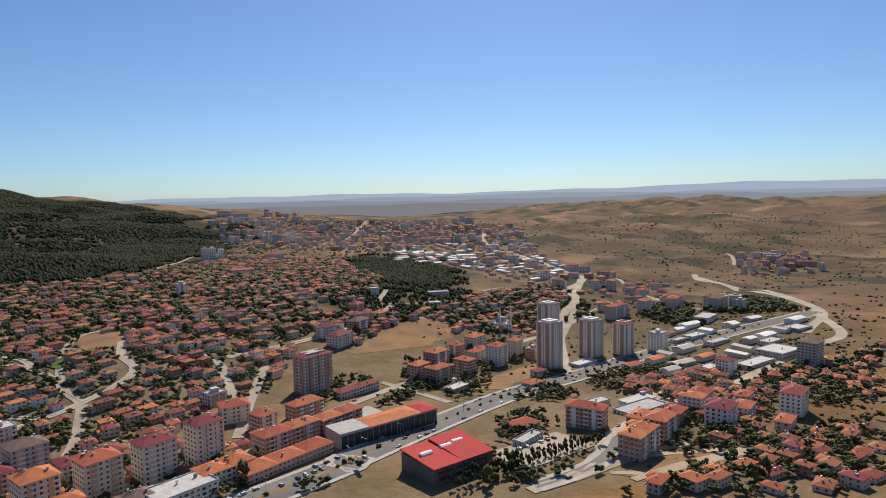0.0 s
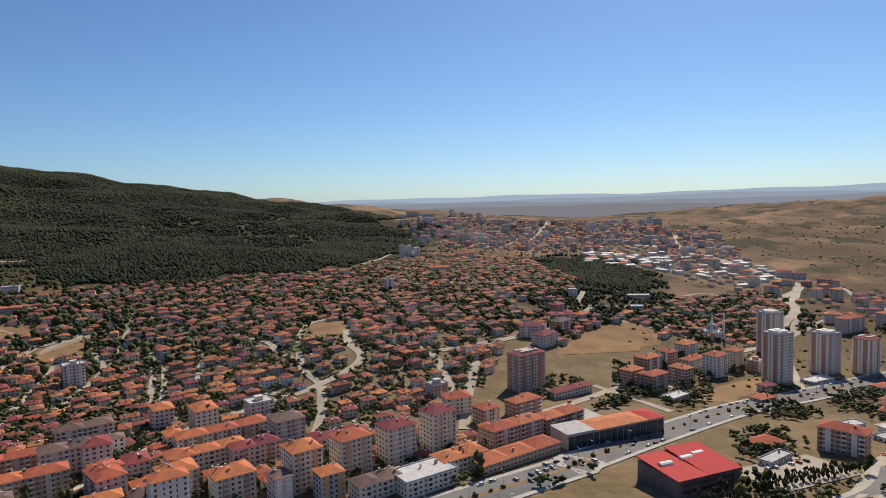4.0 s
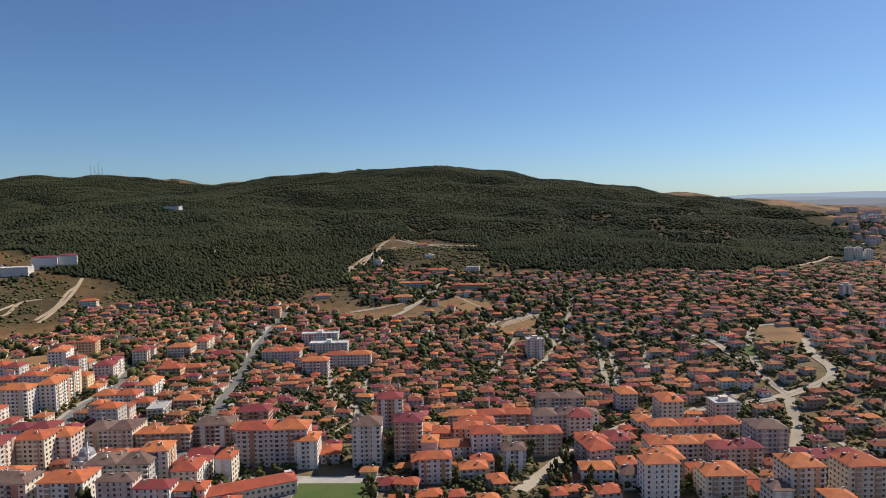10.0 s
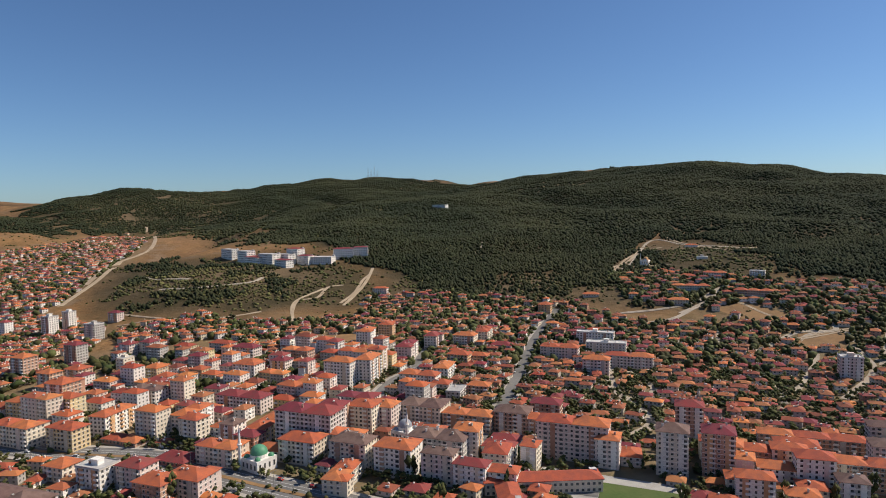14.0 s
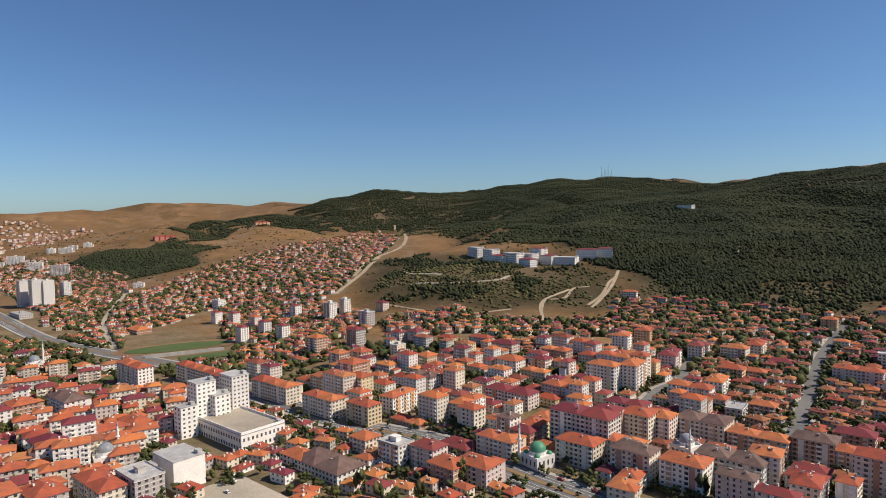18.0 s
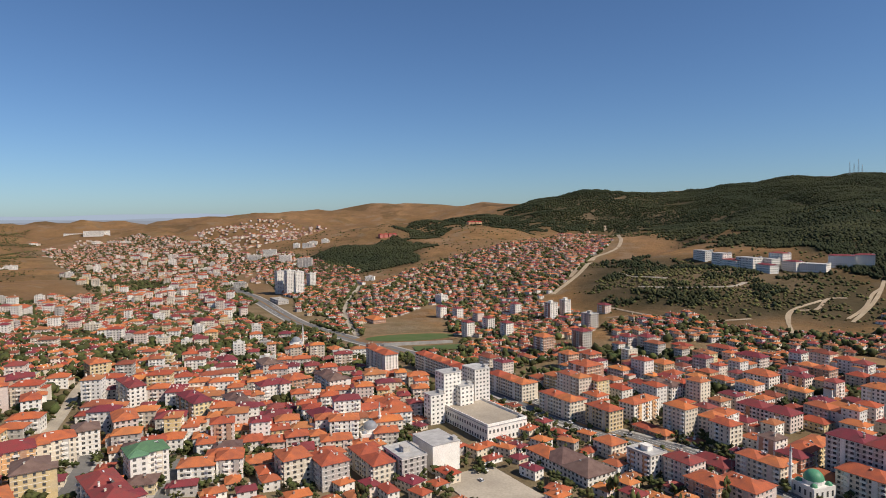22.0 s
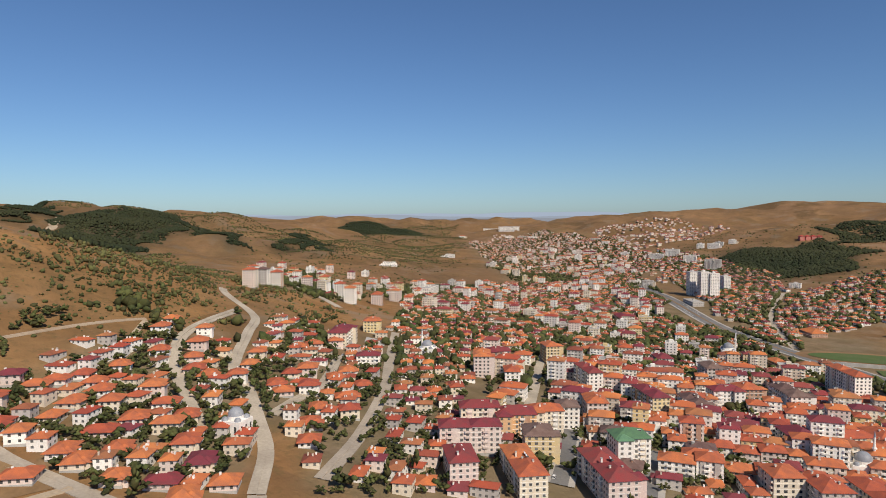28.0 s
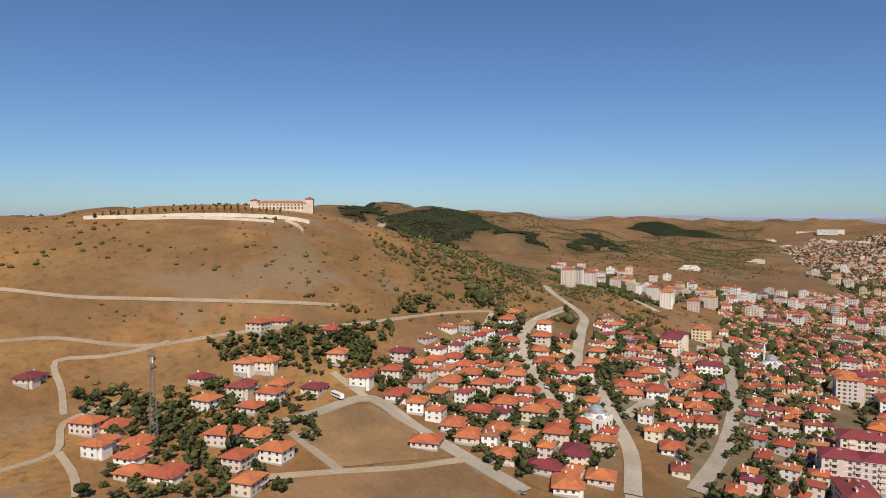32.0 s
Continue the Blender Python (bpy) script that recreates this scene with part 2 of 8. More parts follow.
    dull = mixed(dull, (0.29, 0.180, 0.105), noise_at(0.0034, 9, 0.53, 0.62))
    dull = mixed(dull, (0.066, 0.058, 0.034), noise_at(0.0046, 10, 0.51, 0.57))
    town = mixed((0.26, 0.192, 0.122), (0.155, 0.112, 0.065), noise_at(0.03, 8))
    town = mixed(town, (0.12, 0.12, 0.05), weed.outputs[0])
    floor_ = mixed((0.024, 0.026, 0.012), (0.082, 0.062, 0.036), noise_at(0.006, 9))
    heath = mixed((0.088, 0.066, 0.037), (0.045, 0.042, 0.022), noise_at(0.012, 9))
    heath = mixed(heath, (0.15, 0.108, 0.064), noise_at(0.004, 9, 0.48, 0.60))
    att = {}
    for key in ("town", "wood", "dull_share", "heath"):
        n = nodes.new("ShaderNodeAttribute")
        n.attribute_name = key
        att[key] = n.outputs["Fac"]
    colour = mixed(grass, dull, att["dull_share"])
    colour = mixed(colour, town, att["town"])
    colour = mixed(colour, heath, att["heath"])
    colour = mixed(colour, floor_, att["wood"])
    bsdf = nodes["Principled BSDF"]
    nt.links.new(colour, bsdf.inputs["Base Color"])
    bsdf.inputs["Roughness"].default_value = 1.0
    bsdf.inputs["Specular IOR Level"].default_value = 0.1
    b = nodes.new("ShaderNodeBump")
    b.inputs["Strength"].default_value, b.inputs["Distance"].default_value = 0.5, 2.0
    nt.links.new(noise_at(0.06, 8), b.inputs["Height"])
    nt.links.new(b.outputs["Normal"], bsdf.inputs["Normal"])
    return m


GROUND = ground_material()

# ---- ground: heights of the valley, the town slopes and the hills (x, y, z) ----
TOWN = [(0, 0, 0), (-120, 0, 5), (0, 250, 0), (350, 0, 2), (420, 150, 0), (400, 300, 0), (150, 440, 0), (0, 560, 2),
        (-150, 500, 3), (-250, 460, 5), (-450, 500, 12), (-370, 590, 6), (-300, 250, 18), (-465, 172, 44), (-500, 50, 50),
        (-530, 78, 54), (-600, -44, 62), (-420, -40, 48), (427, -147, 0), (425, -250, -6), (250, -250, 4), (0, -300, 10)]
SLOPES = [(-780, 45, 146), (-899, 42, 166), (-1050, -60, 168), (-800, -160, 150), (-662, 346, 48), (-693, 403, 42),
          (-760, 230, 92), (-960, 330, 92), (-1058, 595, 34), (-1202, 891, 4), (-1335, 1112, -8), (-817, 1254, 0),
          (-509, 1269, -6), (-398, 927, -8), (-251, 1027, 2), (-117, 939, 16), (-110, 1214, 52), (-47, 1450, 80),
          (166, 1265, 68), (175, 1051, 28), (637, 787, 48), (550, 828, 40), (326, 661, 4), (227, 776, 8), (529, 547, 0)]
EAST = [(565, 307, 26), (533, 272, 18), (550, 104, -6), (850, 380, 34), (933, 82, 26), (1045, 120, 26), (1285, 447, 46),
        (1000, 620, 60), (1700, 500, 60), (2536, 134, 66), (1900, 0, 36), (771, -137, -22), (805, -357, -12), (1488, -866, -20),
        (1250, -300, -6), (1700, -350, 18), (2500, -600, 74), (2200, -1300, 46), (3300, -1100, 112), (1100, -900, 0),
        (4700, -800, 112), (4000, -2700, 122), (4700, 300, 30), (4600, 1100, 70), (3600, 200, 40), (600, -600, 0), (2200, -2600, 110)]
RIDGES = [(2350, 520, 98), (2420, 860, 118), (2150, 1270, 165), (2000, 1600, 224), (1820, 1950, 290), (1620, 2010, 298),
          (1330, 2080, 262), (1250, 1500, 170), (1000, 1150, 98), (558, 1861, 168), (800, 1500, 120), (380, 1500, 100),
          (1250, 2720, 290), (900, 2560, 222), (1000, 3000, 250), (680, 3230, 312), (300, 3350, 286), (-100, 3420, 252),
          (200, 2300, 150), (-420, 3350, 270), (-330, 2754, 72), (-700, 3500, 238), (-1250, 4150, 236), (-1500, 3600, 120),
          (3000, 1300, 130), (4000, 1300, 110), (-1470, 4000, 196), (2450, 1650, 188), (2700, 1420, 172), (2050, 1980, 275)]
WEST = [(-753, 2427, 112), (-1029, 2237, 98), (-1338, 2246, 84), (-1750, 4000, 224), (-2500, 3700, 184), (-1000, 1650, 10),
        (-1700, 1650, -2), (-2200, 2900, 104), (-3300, 3500, 140), (-3814, 3592, 66), (-2489, 1890, 10), (-3300, 2500, 80), (-2006, 1328, 10),
        (-1500, 700, 40), (-2000, 900, 90), (-2700, 800, 170), (-3100, 500, 212), (-3200, 240, 200), (-2600, 1150, 120),
        (-1800, 300, 90), (-1500, -100, 110), (-2500, -400, 190), (-4600, 1300, 150), (-3000, 3900, 150), (-3700, 1900, 130),
        (-3900, 2480, 156), (-2690, -650, 168), (-3450, 3270, 150)]
RIM = [(4700 * math.cos(radians(a)), 4700 * math.sin(radians(a)), 150) for a in (60, 80, 100, 195, 215, 235, 255, 275, 295, 310)] + [(-1200, -1500, 60), (600, -2200, 60), (-400, -700, 40)]
KNOTS = np.array(TOWN + SLOPES + EAST + RIDGES + WEST + RIM, float)


def spline_weights(knots, stiff=0.002):
    """Thin-plate spline through the spot heights."""
    p, n = knots[:, :2] / 1000, len(knots)
    r2 = ((p[:, None] - p[None]) ** 2).sum(2)
    a = np.zeros((n + 3, n + 3))
    a[:n, :n] = 0.5 * r2 * np.log(r2 + 1e-9) + stiff * np.eye(n)
    a[:n, n], a[:n, n + 1:] = 1, p
    a[n:, :n] = a[:n, n:].T
    return np.linalg.solve(a, np.r_[knots[:, 2], 0, 0, 0])


WEIGHTS = spline_weights(KNOTS)


WAVE_SETS = {}


def waves(x, y, seed, scale):
    """Soft rolling relief from a few crossing sines, about -1 to 1."""
    if (seed, scale) not in WAVE_SETS:
        rng = random.Random(seed * 1000 + 17)
        WAVE_SETS[seed, scale] = [(rng.random() * 6.283, rng.random() * 6.283, scale * (0.5 + 1.2 * rng.random())) for k in range(7)]
    out = 0
    for a, ph, s in WAVE_SETS[seed, scale]:
        c, q = math.cos(a), math.sin(a)
        out = out + np.sin((x * c + y * q) / s * 6.283 + ph + 1.3 * np.sin((y * c - x * q) / s * 4 + 2 * ph))
    return out / 4


def relief(x, y):
    out = np.full(len(x), WEIGHTS[-3])
    out = out + WEIGHTS[-2] * x / 1000 + WEIGHTS[-1] * y / 1000
    for (kx, ky, _), w in zip(KNOTS, WEIGHTS):
        r2 = ((x - kx) / 1000) ** 2 + ((y - ky) / 1000) ** 2
        out = out + w * 0.5 * r2 * np.log(r2 + 1e-9)
    wild = np.clip((out - 45) / 80, 0, 1) * np.clip((np.hypot(x, y) - 700) / 700, 0, 1)
    out = out + wild * (11 * waves(x, y, 3, 520) + 6 * waves(x, y, 4, 190) + 2.5 * waves(x, y, 6, 80))
    # gullies down the flanks, fading towards the crests
    crest = np.full(len(x), 1e9)
    for kx, ky, _ in RIDGES:
        crest = np.minimum(crest, np.hypot(x - kx, y - ky))
    flank = np.clip((out - 40) / 60, 0, 1) * np.clip((crest - 130) / 330, 0, 1) * np.clip((np.hypot(x, y) - 950) / 400, 0, 1)
    out = out - flank * (30 * (1 - np.abs(waves(x, y, 21, 620))) ** 2 * 1.0 - 9)
    east = np.clip((x - 900) / 400, 0, 1) * np.clip((-y - 60) / 300, 0, 1)
    out = out - east * (15 * (1 - np.minimum(1, np.abs(waves(x, y, 22, 640)))) ** 2 + 3 * (1 - np.minimum(1, np.abs(waves(x, y, 24, 230)))) ** 2)
    west = np.clip((-x - 1250) / 400, 0, 1) * np.clip((np.hypot(x + 50, y) - 1500) / 400, 0, 1) * np.clip((190 - out) / 60, 0.15, 1)
    out = out - west * (30 * (1 - np.minimum(1, np.abs(waves(x, y, 23, 560)))) ** 2 - 8)
    far = np.clip((np.hypot(x, y) - 1500) / 1500, 0, 1)
    out = out + far * 5 * waves(x, y, 5, 700)
    return out


CELL = 15.0
SPAN = np.arange(-4905, 4906, CELL)
TABLE = relief(*(a.ravel() for a in np.meshgrid(SPAN, SPAN))).reshape(len(SPAN), -1)


def heights(x, y):
    """Ground height, read from the table between its four nearest corners."""
    u = np.clip((np.asarray(x, float) + 4905) / CELL, 0, len(SPAN) - 1.001)
    v = np.clip((np.asarray(y, float) + 4905) / CELL, 0, len(SPAN) - 1.001)
    i, j = u.astype(int), v.astype(int)
    a, b = u - i, v - j
    return (TABLE[j, i] * (1 - a) + TABLE[j, i + 1] * a) * (1 - b) + (TABLE[j + 1, i] * (1 - a) + TABLE[j + 1, i + 1] * a) * b


def ground_z(x, y):
    return float(heights(x, y))

# ---- plan of the streets: kind, width, line (x, y) ----
STREETS = []
STREETS.append(('boulevard', 24, [(864, -512), (819, -437), (754, -315), (690, -207), (596, -114), (533, -54), (445, 12), (381, 60), (335, 99), (-49, 476), (-108, 540), (-193, 591), (-278, 671), (-409, 806), (-543, 905), (-683, 1004), (-912, 1210), (-1092, 1370)]))
STREETS.append(('ring_road', 13, [(864, -512), (918, -531), (1012, -539), (1132, -532), (1289, -519)]))
STREETS.append(('valley_road', 12, [(849, -503), (734, -465), (692, -414), (639, -342), (566, -262)]))
STREETS.append(('ring_road', 14, [(627, -120), (867, -159), (1013, -213), (1088, -209), (1272, -279), (1455, -228), (1632, -139), (1951, -115)]))
STREETS.append(('side_street', 8, [(415, 319), (447, 293), (475, 277), (515, 265), (541, 269), (565, 292), (609, 313)]))
STREETS.append(('side_street', 7, [(472, 276), (513, 317), (629, 371), (671, 348)]))
STREETS.append(('side_street', 8.5, [(222, 325), (256, 333), (297, 344), (330, 344), (375, 340), (415, 319)]))
STREETS.append(('side_street', 8, [(596, 234), (573, 207), (534, 187), (479, 160)]))
STREETS.append(('side_street', 8, [(470, 275), (415, 249), (368, 235), (341, 229)]))
STREETS.append(('avenue', 12, [(83, 483), (125, 543), (192, 643), (264, 750), (355, 860)]))
STREETS.append(('avenue', 12, [(40, 607), (73, 659), (99, 686), (139, 760)]))
STREETS.append(('dirt_track', 4.5, [(14, 934), (28, 1033), (79, 1098)]))
STREETS.append(('dirt_track', 5, [(92, 1002), (148, 1116), (188, 1220)]))
STREETS.append(('dirt_track', 9, [(-297, 1370), (-279, 1592), (-225, 1865), (-344, 2885)]))
STREETS.append(('dirt_track', 4.5, [(-203, 1041), (-138, 1021), (-48, 931), (18, 941)]))
STREETS.append(('side_street', 8, [(192, 472), (228, 497), (250, 577), (288, 639)]))
STREETS.append(('dirt_track', 5, [(541, 1001), (638, 1089), (760, 1144), (860, 1010)]))
STREETS.append(('side_street', 8, [(472, 757), (537, 778), (581, 804), (618, 787)]))
STREETS.append(('dirt_track', 8, [(523, 631), (577, 623), (634, 607)]))
STREETS.append(('side_street', 7, [(406, 482), (505, 531), (552, 588)]))
STREETS.append(('dirt_track', 9, [(-309, 1235), (-280, 1408), (-273, 1622)]))
STREETS.append(('side_street', 8, [(-539, 927), (-651, 1106), (-704, 1225), (-769, 1407)]))
STREETS.append(('side_street', 8, [(-441, 182), (-479, 202), (-520, 214), (-563, 225), (-602, 230), (-679, 269), (-735, 296), (-808, 296), (-835, 302)]))
STREETS.append(('side_street', 8, [(-443, 214), (-484, 259), (-552, 318), (-621, 367), (-727, 443)]))
STREETS.append(('side_street', 8, [(-514, 182), (-561, 187), (-613, 195), (-667, 218), (-747, 285)]))
STREETS.append(('side_street', 7, [(-522, 223), (-540, 245), (-567, 278), (-633, 327)]))
STREETS.append(('side_street', 8.5, [(-842, 440), (-999, 472), (-1380, 569)]))
STREETS.append(('side_street', 8, [(-530, 26), (-541, 50), (-552, 80), (-513, 100), (-479, 118), (-448, 135)]))
STREETS.append(('dirt_track', 4.5, [(-479, 118), (-475, 88), (-476, 58), (-476, 26)]))
STREETS.append(('dirt_track', 4.5, [(-550, 80), (-587, 61)]))
STREETS.append(('dirt_track', 4.5, [(-477, 58), (-497, 48), (-521, 36)]))
STREETS.append(('dirt_track', 3.5, [(-498, -85), (-516, -69), (-548, -76), (-567, -63), (-578, -49)]))
STREETS.append(('dirt_track', 3.5, [(-516, -68), (-491, -54), (-469, -46)]))
STREETS.append(('dirt_track', 3.5, [(-633, -138), (-639, -108), (-634, -58), (-643, 0), (-648, 89), (-689, 195)]))
STREETS.append(('dirt_track', 4, [(-695, -162), (-686, -113), (-683, -49), (-671, 70)]))
STREETS.append(('dirt_track', 3.5, [(-558, -79), (-586, -89), (-615, -101), (-622, -78), (-630, -57), (-638, -42)]))
STREETS.append(('dirt_track', 4, [(-618, 144), (-647, 173), (-685, 194)]))
STREETS.append(('side_street', 8, [(996, -264), (858, -171), (721, -60), (592, -6)]))
STREETS.append(('side_street', 8, [(421, 142), (495, 156), (583, 168)]))
STREETS.append(('dirt_track', 5, [(353, -80), (370, -111), (379, -152), (386, -190)]))
STREETS.append(('dirt_track', 4.5, [(348, -92), (349, -124), (381, -188)]))
STREETS.append(('side_street', 8, [(328, -44), (348, -73), (381, -94), (406, -105), (452, -140)]))
STREETS.append(('side_street', 8, [(716, -59), (574, 37), (502, 80), (438, 115), (394, 128)]))
STREETS.append(('side_street', 7, [(574, 59), (548, 28), (512, -3)]))
STREETS.append(('side_street', 6, [(460, 623), (524, 643), (549, 642), (575, 628), (601, 661), (625, 694)]))
STREETS.append(('side_street', 5.5, [(580, 535), (505, 470), (424, 405), (396, 361)]))
STREETS.append(('side_street', 5.5, [(524, 537), (568, 565), (628, 605), (679, 638)]))
STREETS.append(('side_street', 6, [(617, 461), (575, 392), (539, 354)]))
STREETS.append(('side_street', 6, [(431, 349), (451, 324), (450, 293), (467, 279)]))
STREETS.append(('side_street', 5.5, [(418, 224), (394, 189), (379, 180)]))
STREETS.append(('side_street', 5.5, [(390, 514), (431, 541), (477, 570), (505, 592)]))
STREETS.append(('side_street', 5.5, [(632, 537), (560, 458), (474, 397)]))
STREETS.append(('side_street', 5.5, [(408, 567), (361, 500), (310, 459)]))
STREETS.append(('side_street', 5.5, [(537, 552), (516, 472), (425, 395)]))
STREETS.append(('side_street', 6, [(564, 399), (540, 357), (512, 319)]))
STREETS.append(('side_street', 6, [(230, 542), (279, 559), (293, 619)]))
STREETS.append(('side_street', 6, [(324, 1206), (406, 1278), (469, 1369)]))
STREETS.append(('side_street', 8, [(591, 206), (671, 152), (760, 99), (851, 70)]))
STREETS.append(('side_street', 8, [(-476, 380), (-536, 451), (-614, 541), (-710, 664)]))
STREETS.append(('avenue', 9, [(-395, 323), (-425, 364), (-453, 399)]))
STREETS.append(('avenue', 9, [(-366, 358), (-403, 419)]))
STREETS.append(('dirt_track', 5, [(1593, 505), (1716, 439), (1573, 333), (1783, 309), (2387, 276)]))
# bare pale scar on the far hill, laid as a wide track ribbon
STREETS.append(('dirt_track', 26, [(-2428, 356), (-2275, 317), (-2059, 265)]))
STREETS.append(('side_street', 6, [(537, 996), (590, 1026), (762, 1202), (799, 1134), (853, 1019)]))
STREETS.append(('side_street', 7, [(412, 798), (464, 784), (520, 783), (582, 807), (622, 800)]))
STREETS.append(('ring_road', 13, [(1035, -210), (1127, -239), (1278, -277), (1341, -270), (1421, -248), (1509, -216), (1604, -173), (1683, -132), (1858, -118), (2088, -138)]))
STREETS.append(('side_street', 9, [(1354, -303), (1323, -319), (1304, -356), (1117, -345), (1033, -347), (953, -354), (924, -377)]))
STREETS.append(('side_street', 9, [(760, -136), (842, -164), (916, -188), (1013, -215), (1070, -221)]))
STREETS.append(('side_street', 7, [(845, 92), (901, 87), (988, 84)]))
STREETS.append(('side_street', 8, [(1808, 276), (2061, 277), (2568, 298)]))
STREETS.append(('dirt_track', 5, [(844, 95), (861, 66), (887, 21), (918, -16), (879, -23)]))
STREETS.append(('dirt_track', 5, [(814, 34), (807, -2), (806, -15), (869, -42), (906, -76), (961, -103), (1012, -124), (1080, -101), (1022, -59)]))
STREETS.append(('side_street', 8, [(1352, 481), (1457, 505), (1593, 541), (1667, 532), (1755, 520)]))
STREETS.append(('dirt_track', 6, [(1082, 492), (1180, 499), (1318, 516), (1348, 513)]))
STREETS.append(('ring_road', 12, [(746, -429), (786, -462), (826, -497), (871, -521), (923, -534), (1013, -549), (1112, -552), (1178, -532), (1242, -506), (1343, -532)]))
STREETS.append(('side_street', 9, [(1723, -770), (1653, -754), (1541, -710)]))
STREETS.append(('dirt_track', 6, [(340, -69), (358, -95), (379, -124), (394, -155), (400, -166)]))
STREETS.append(('dirt_track', 5, [(338, -102), (357, -133), (377, -172), (383, -189)]))
STREETS.append(('avenue', 8, [(333, -47), (344, -66), (359, -85), (380, -101), (406, -113)]))
STREETS.append(('dirt_track', 5, [(-201, 1095), (-159, 1045), (-108, 988), (-61, 984), (-21, 995)]))
STREETS.append(('dirt_track', 4.5, [(17, 974), (32, 1037), (63, 1053), (87, 1104), (113, 1113)]))
STREETS.append(('dirt_track', 4.5, [(90, 1016), (123, 1073), (150, 1138), (169, 1169)]))
STREETS.append(('side_street', 7, [(-202, 1335), (-165, 1270), (-119, 1217)]))
STREETS.append(('side_street', 7, [(-163, 1192), (-104, 1159), (-32, 1154), (-6, 1179)]))
STREETS.append(('dirt_track', 5, [(689, 1136), (637, 1082), (589, 1040), (554, 1023), (545, 984), (550, 950)]))
STREETS.append(('dirt_track', 4.5, [(551, 1014), (593, 1003), (640, 983)]))
STREETS.append(('dirt_track', 4.5, [(854, 1298), (830, 1246), (802, 1179), (809, 1106), (806, 1020), (889, 1021)]))
STREETS.append(('dirt_track', 5, [(681, 995), (710, 975)]))
STREETS.append(('side_street', 6, [(415, 749), (455, 748), (504, 767), (541, 781), (571, 804)]))
STREETS.append(('dirt_track', 4.5, [(542, 780), (556, 751), (553, 712), (553, 696)]))
STREETS.append(('side_street', 5.5, [(412, 633), (445, 666), (471, 692)]))
STREETS.append(('side_street', 5.5, [(518, 626), (546, 634), (572, 627), (577, 614), (561, 595)]))
STREETS.append(('side_street', 8, [(-410, 166), (-424, 174), (-440, 182)]))
HOUSE_AREAS = []
HOUSE_AREAS.append([(-413, 756), (-392, 896), (-278, 963), (-212, 828), (-263, 759), (-340, 725)])
HOUSE_AREAS.append([(-733, 930), (-616, 1079), (-531, 940), (-569, 856)])
HOUSE_AREAS.append([(-1480, 2044), (-1157, 1846), (-895, 1661), (-609, 1057), (-701, 1072), (-874, 1259), (-1129, 1553)])
HOUSE_AREAS.append([(-531, 1278), (-332, 1216), (-258, 952), (-354, 929), (-422, 990)])
HOUSE_AREAS.append([(-210, 1004), (-101, 1022), (-32, 941), (101, 938), (57, 864), (-171, 888)])
HOUSE_AREAS.append([(639, 793), (768, 695), (889, 564), (991, 471), (1148, 453), (1207, 388), (1260, 274), (815, 206), (641, 510), (595, 701)])
HOUSE_AREAS.append([(1048, 444), (1306, 449), (1365, 242), (1028, 95), (837, 112), (871, 243), (904, 361)])
HOUSE_AREAS.append([(941, -20), (1126, -175), (1090, -244), (864, -145), (834, -37)])
HOUSE_AREAS.append([(496, 931), (585, 953), (667, 772), (584, 712), (488, 767), (452, 847)])
HOUSE_AREAS.append([(165, 1050), (252, 1034), (398, 873), (360, 804), (233, 856), (120, 842)])
HOUSE_AREAS.append([(361, 731), (489, 720), (593, 653), (650, 728), (760, 655), (842, 565), (901, 495), (1060, 458), (1193, 437), (1220, 269), (885, 234), (782, 147), (660, 155), (525, 149), (439, 182), (428, 321), (356, 417), (275, 524)])
HOUSE_AREAS.append([(-145, 954), (-73, 957), (12, 887), (102, 935), (143, 1055), (244, 938), (373, 846), (412, 771), (482, 696), (505, 638), (330, 473), (257, 450), (236, 516), (247, 759), (206, 835), (64, 813), (-50, 839)])
HOUSE_AREAS.append([(-594, 1015), (-751, 1371), (-703, 1715), (-570, 2039), (-358, 2761), (-249, 1823), (-285, 1444), (-311, 1245), (-444, 1236), (-540, 1268), (-551, 1141)])
HOUSE_AREAS.append([(-554, 218), (-733, 311), (-744, 362), (-618, 318), (-700, 419), (-810, 502), (-782, 588), (-603, 438), (-475, 326), (-411, 266), (-430, 205), (-484, 232), (-504, 215)])
HOUSE_AREAS.append([(-585, 104), (-686, 203), (-679, 221), (-613, 202), (-663, 259), (-555, 217), (-482, 194), (-449, 172), (-469, 131), (-519, 124)])
HOUSE_AREAS.append([(390, -174), (425, -236), (456, -320), (320, -226), (318, -90), (345, -129)])
HOUSE_AREAS.append([(624, -391), (686, -478), (483, -338), (535, -328)])
HOUSE_AREAS.append([(896, -11), (1152, -221), (900, -221), (812, -127), (778, -44)])
HOUSE_AREAS.append([(744, 191), (825, 108), (806, -17), (666, 89)])
HOUSE_AREAS.append([(-1099, 705), (-1181, 871), (-933, 860), (-666, 577), (-622, 460), (-614, 402)])
HOUSE_AREAS.append([(-2573, 2111), (-2747, 2710), (-1997, 2466), (-1241, 1715), (-1202, 1430), (-1472, 1375)])
HOUSE_AREAS.append([(539, 791), (604, 714), (820, 624), (688, 545), (558, 638), (508, 744)])
HOUSE_AREAS.append([(-447, 1187), (-303, 1154), (-218, 1051), (-214, 911), (-301, 927)])
HOUSE_AREAS.append([(836, 35), (920, -24), (906, -65), (794, -40), (753, 24)])
HOUSE_AREAS.append([(-406, 1984), (-262, 1996), (-279, 1592), (-318, 1489)])
HOUSE_AREAS.append([(-560, 102), (-680, 197), (-665, 215), (-582, 196), (-556, 164), (-527, 220), (-449, 175), (-452, 139), (-485, 126)])
HOUSE_AREAS_B = []
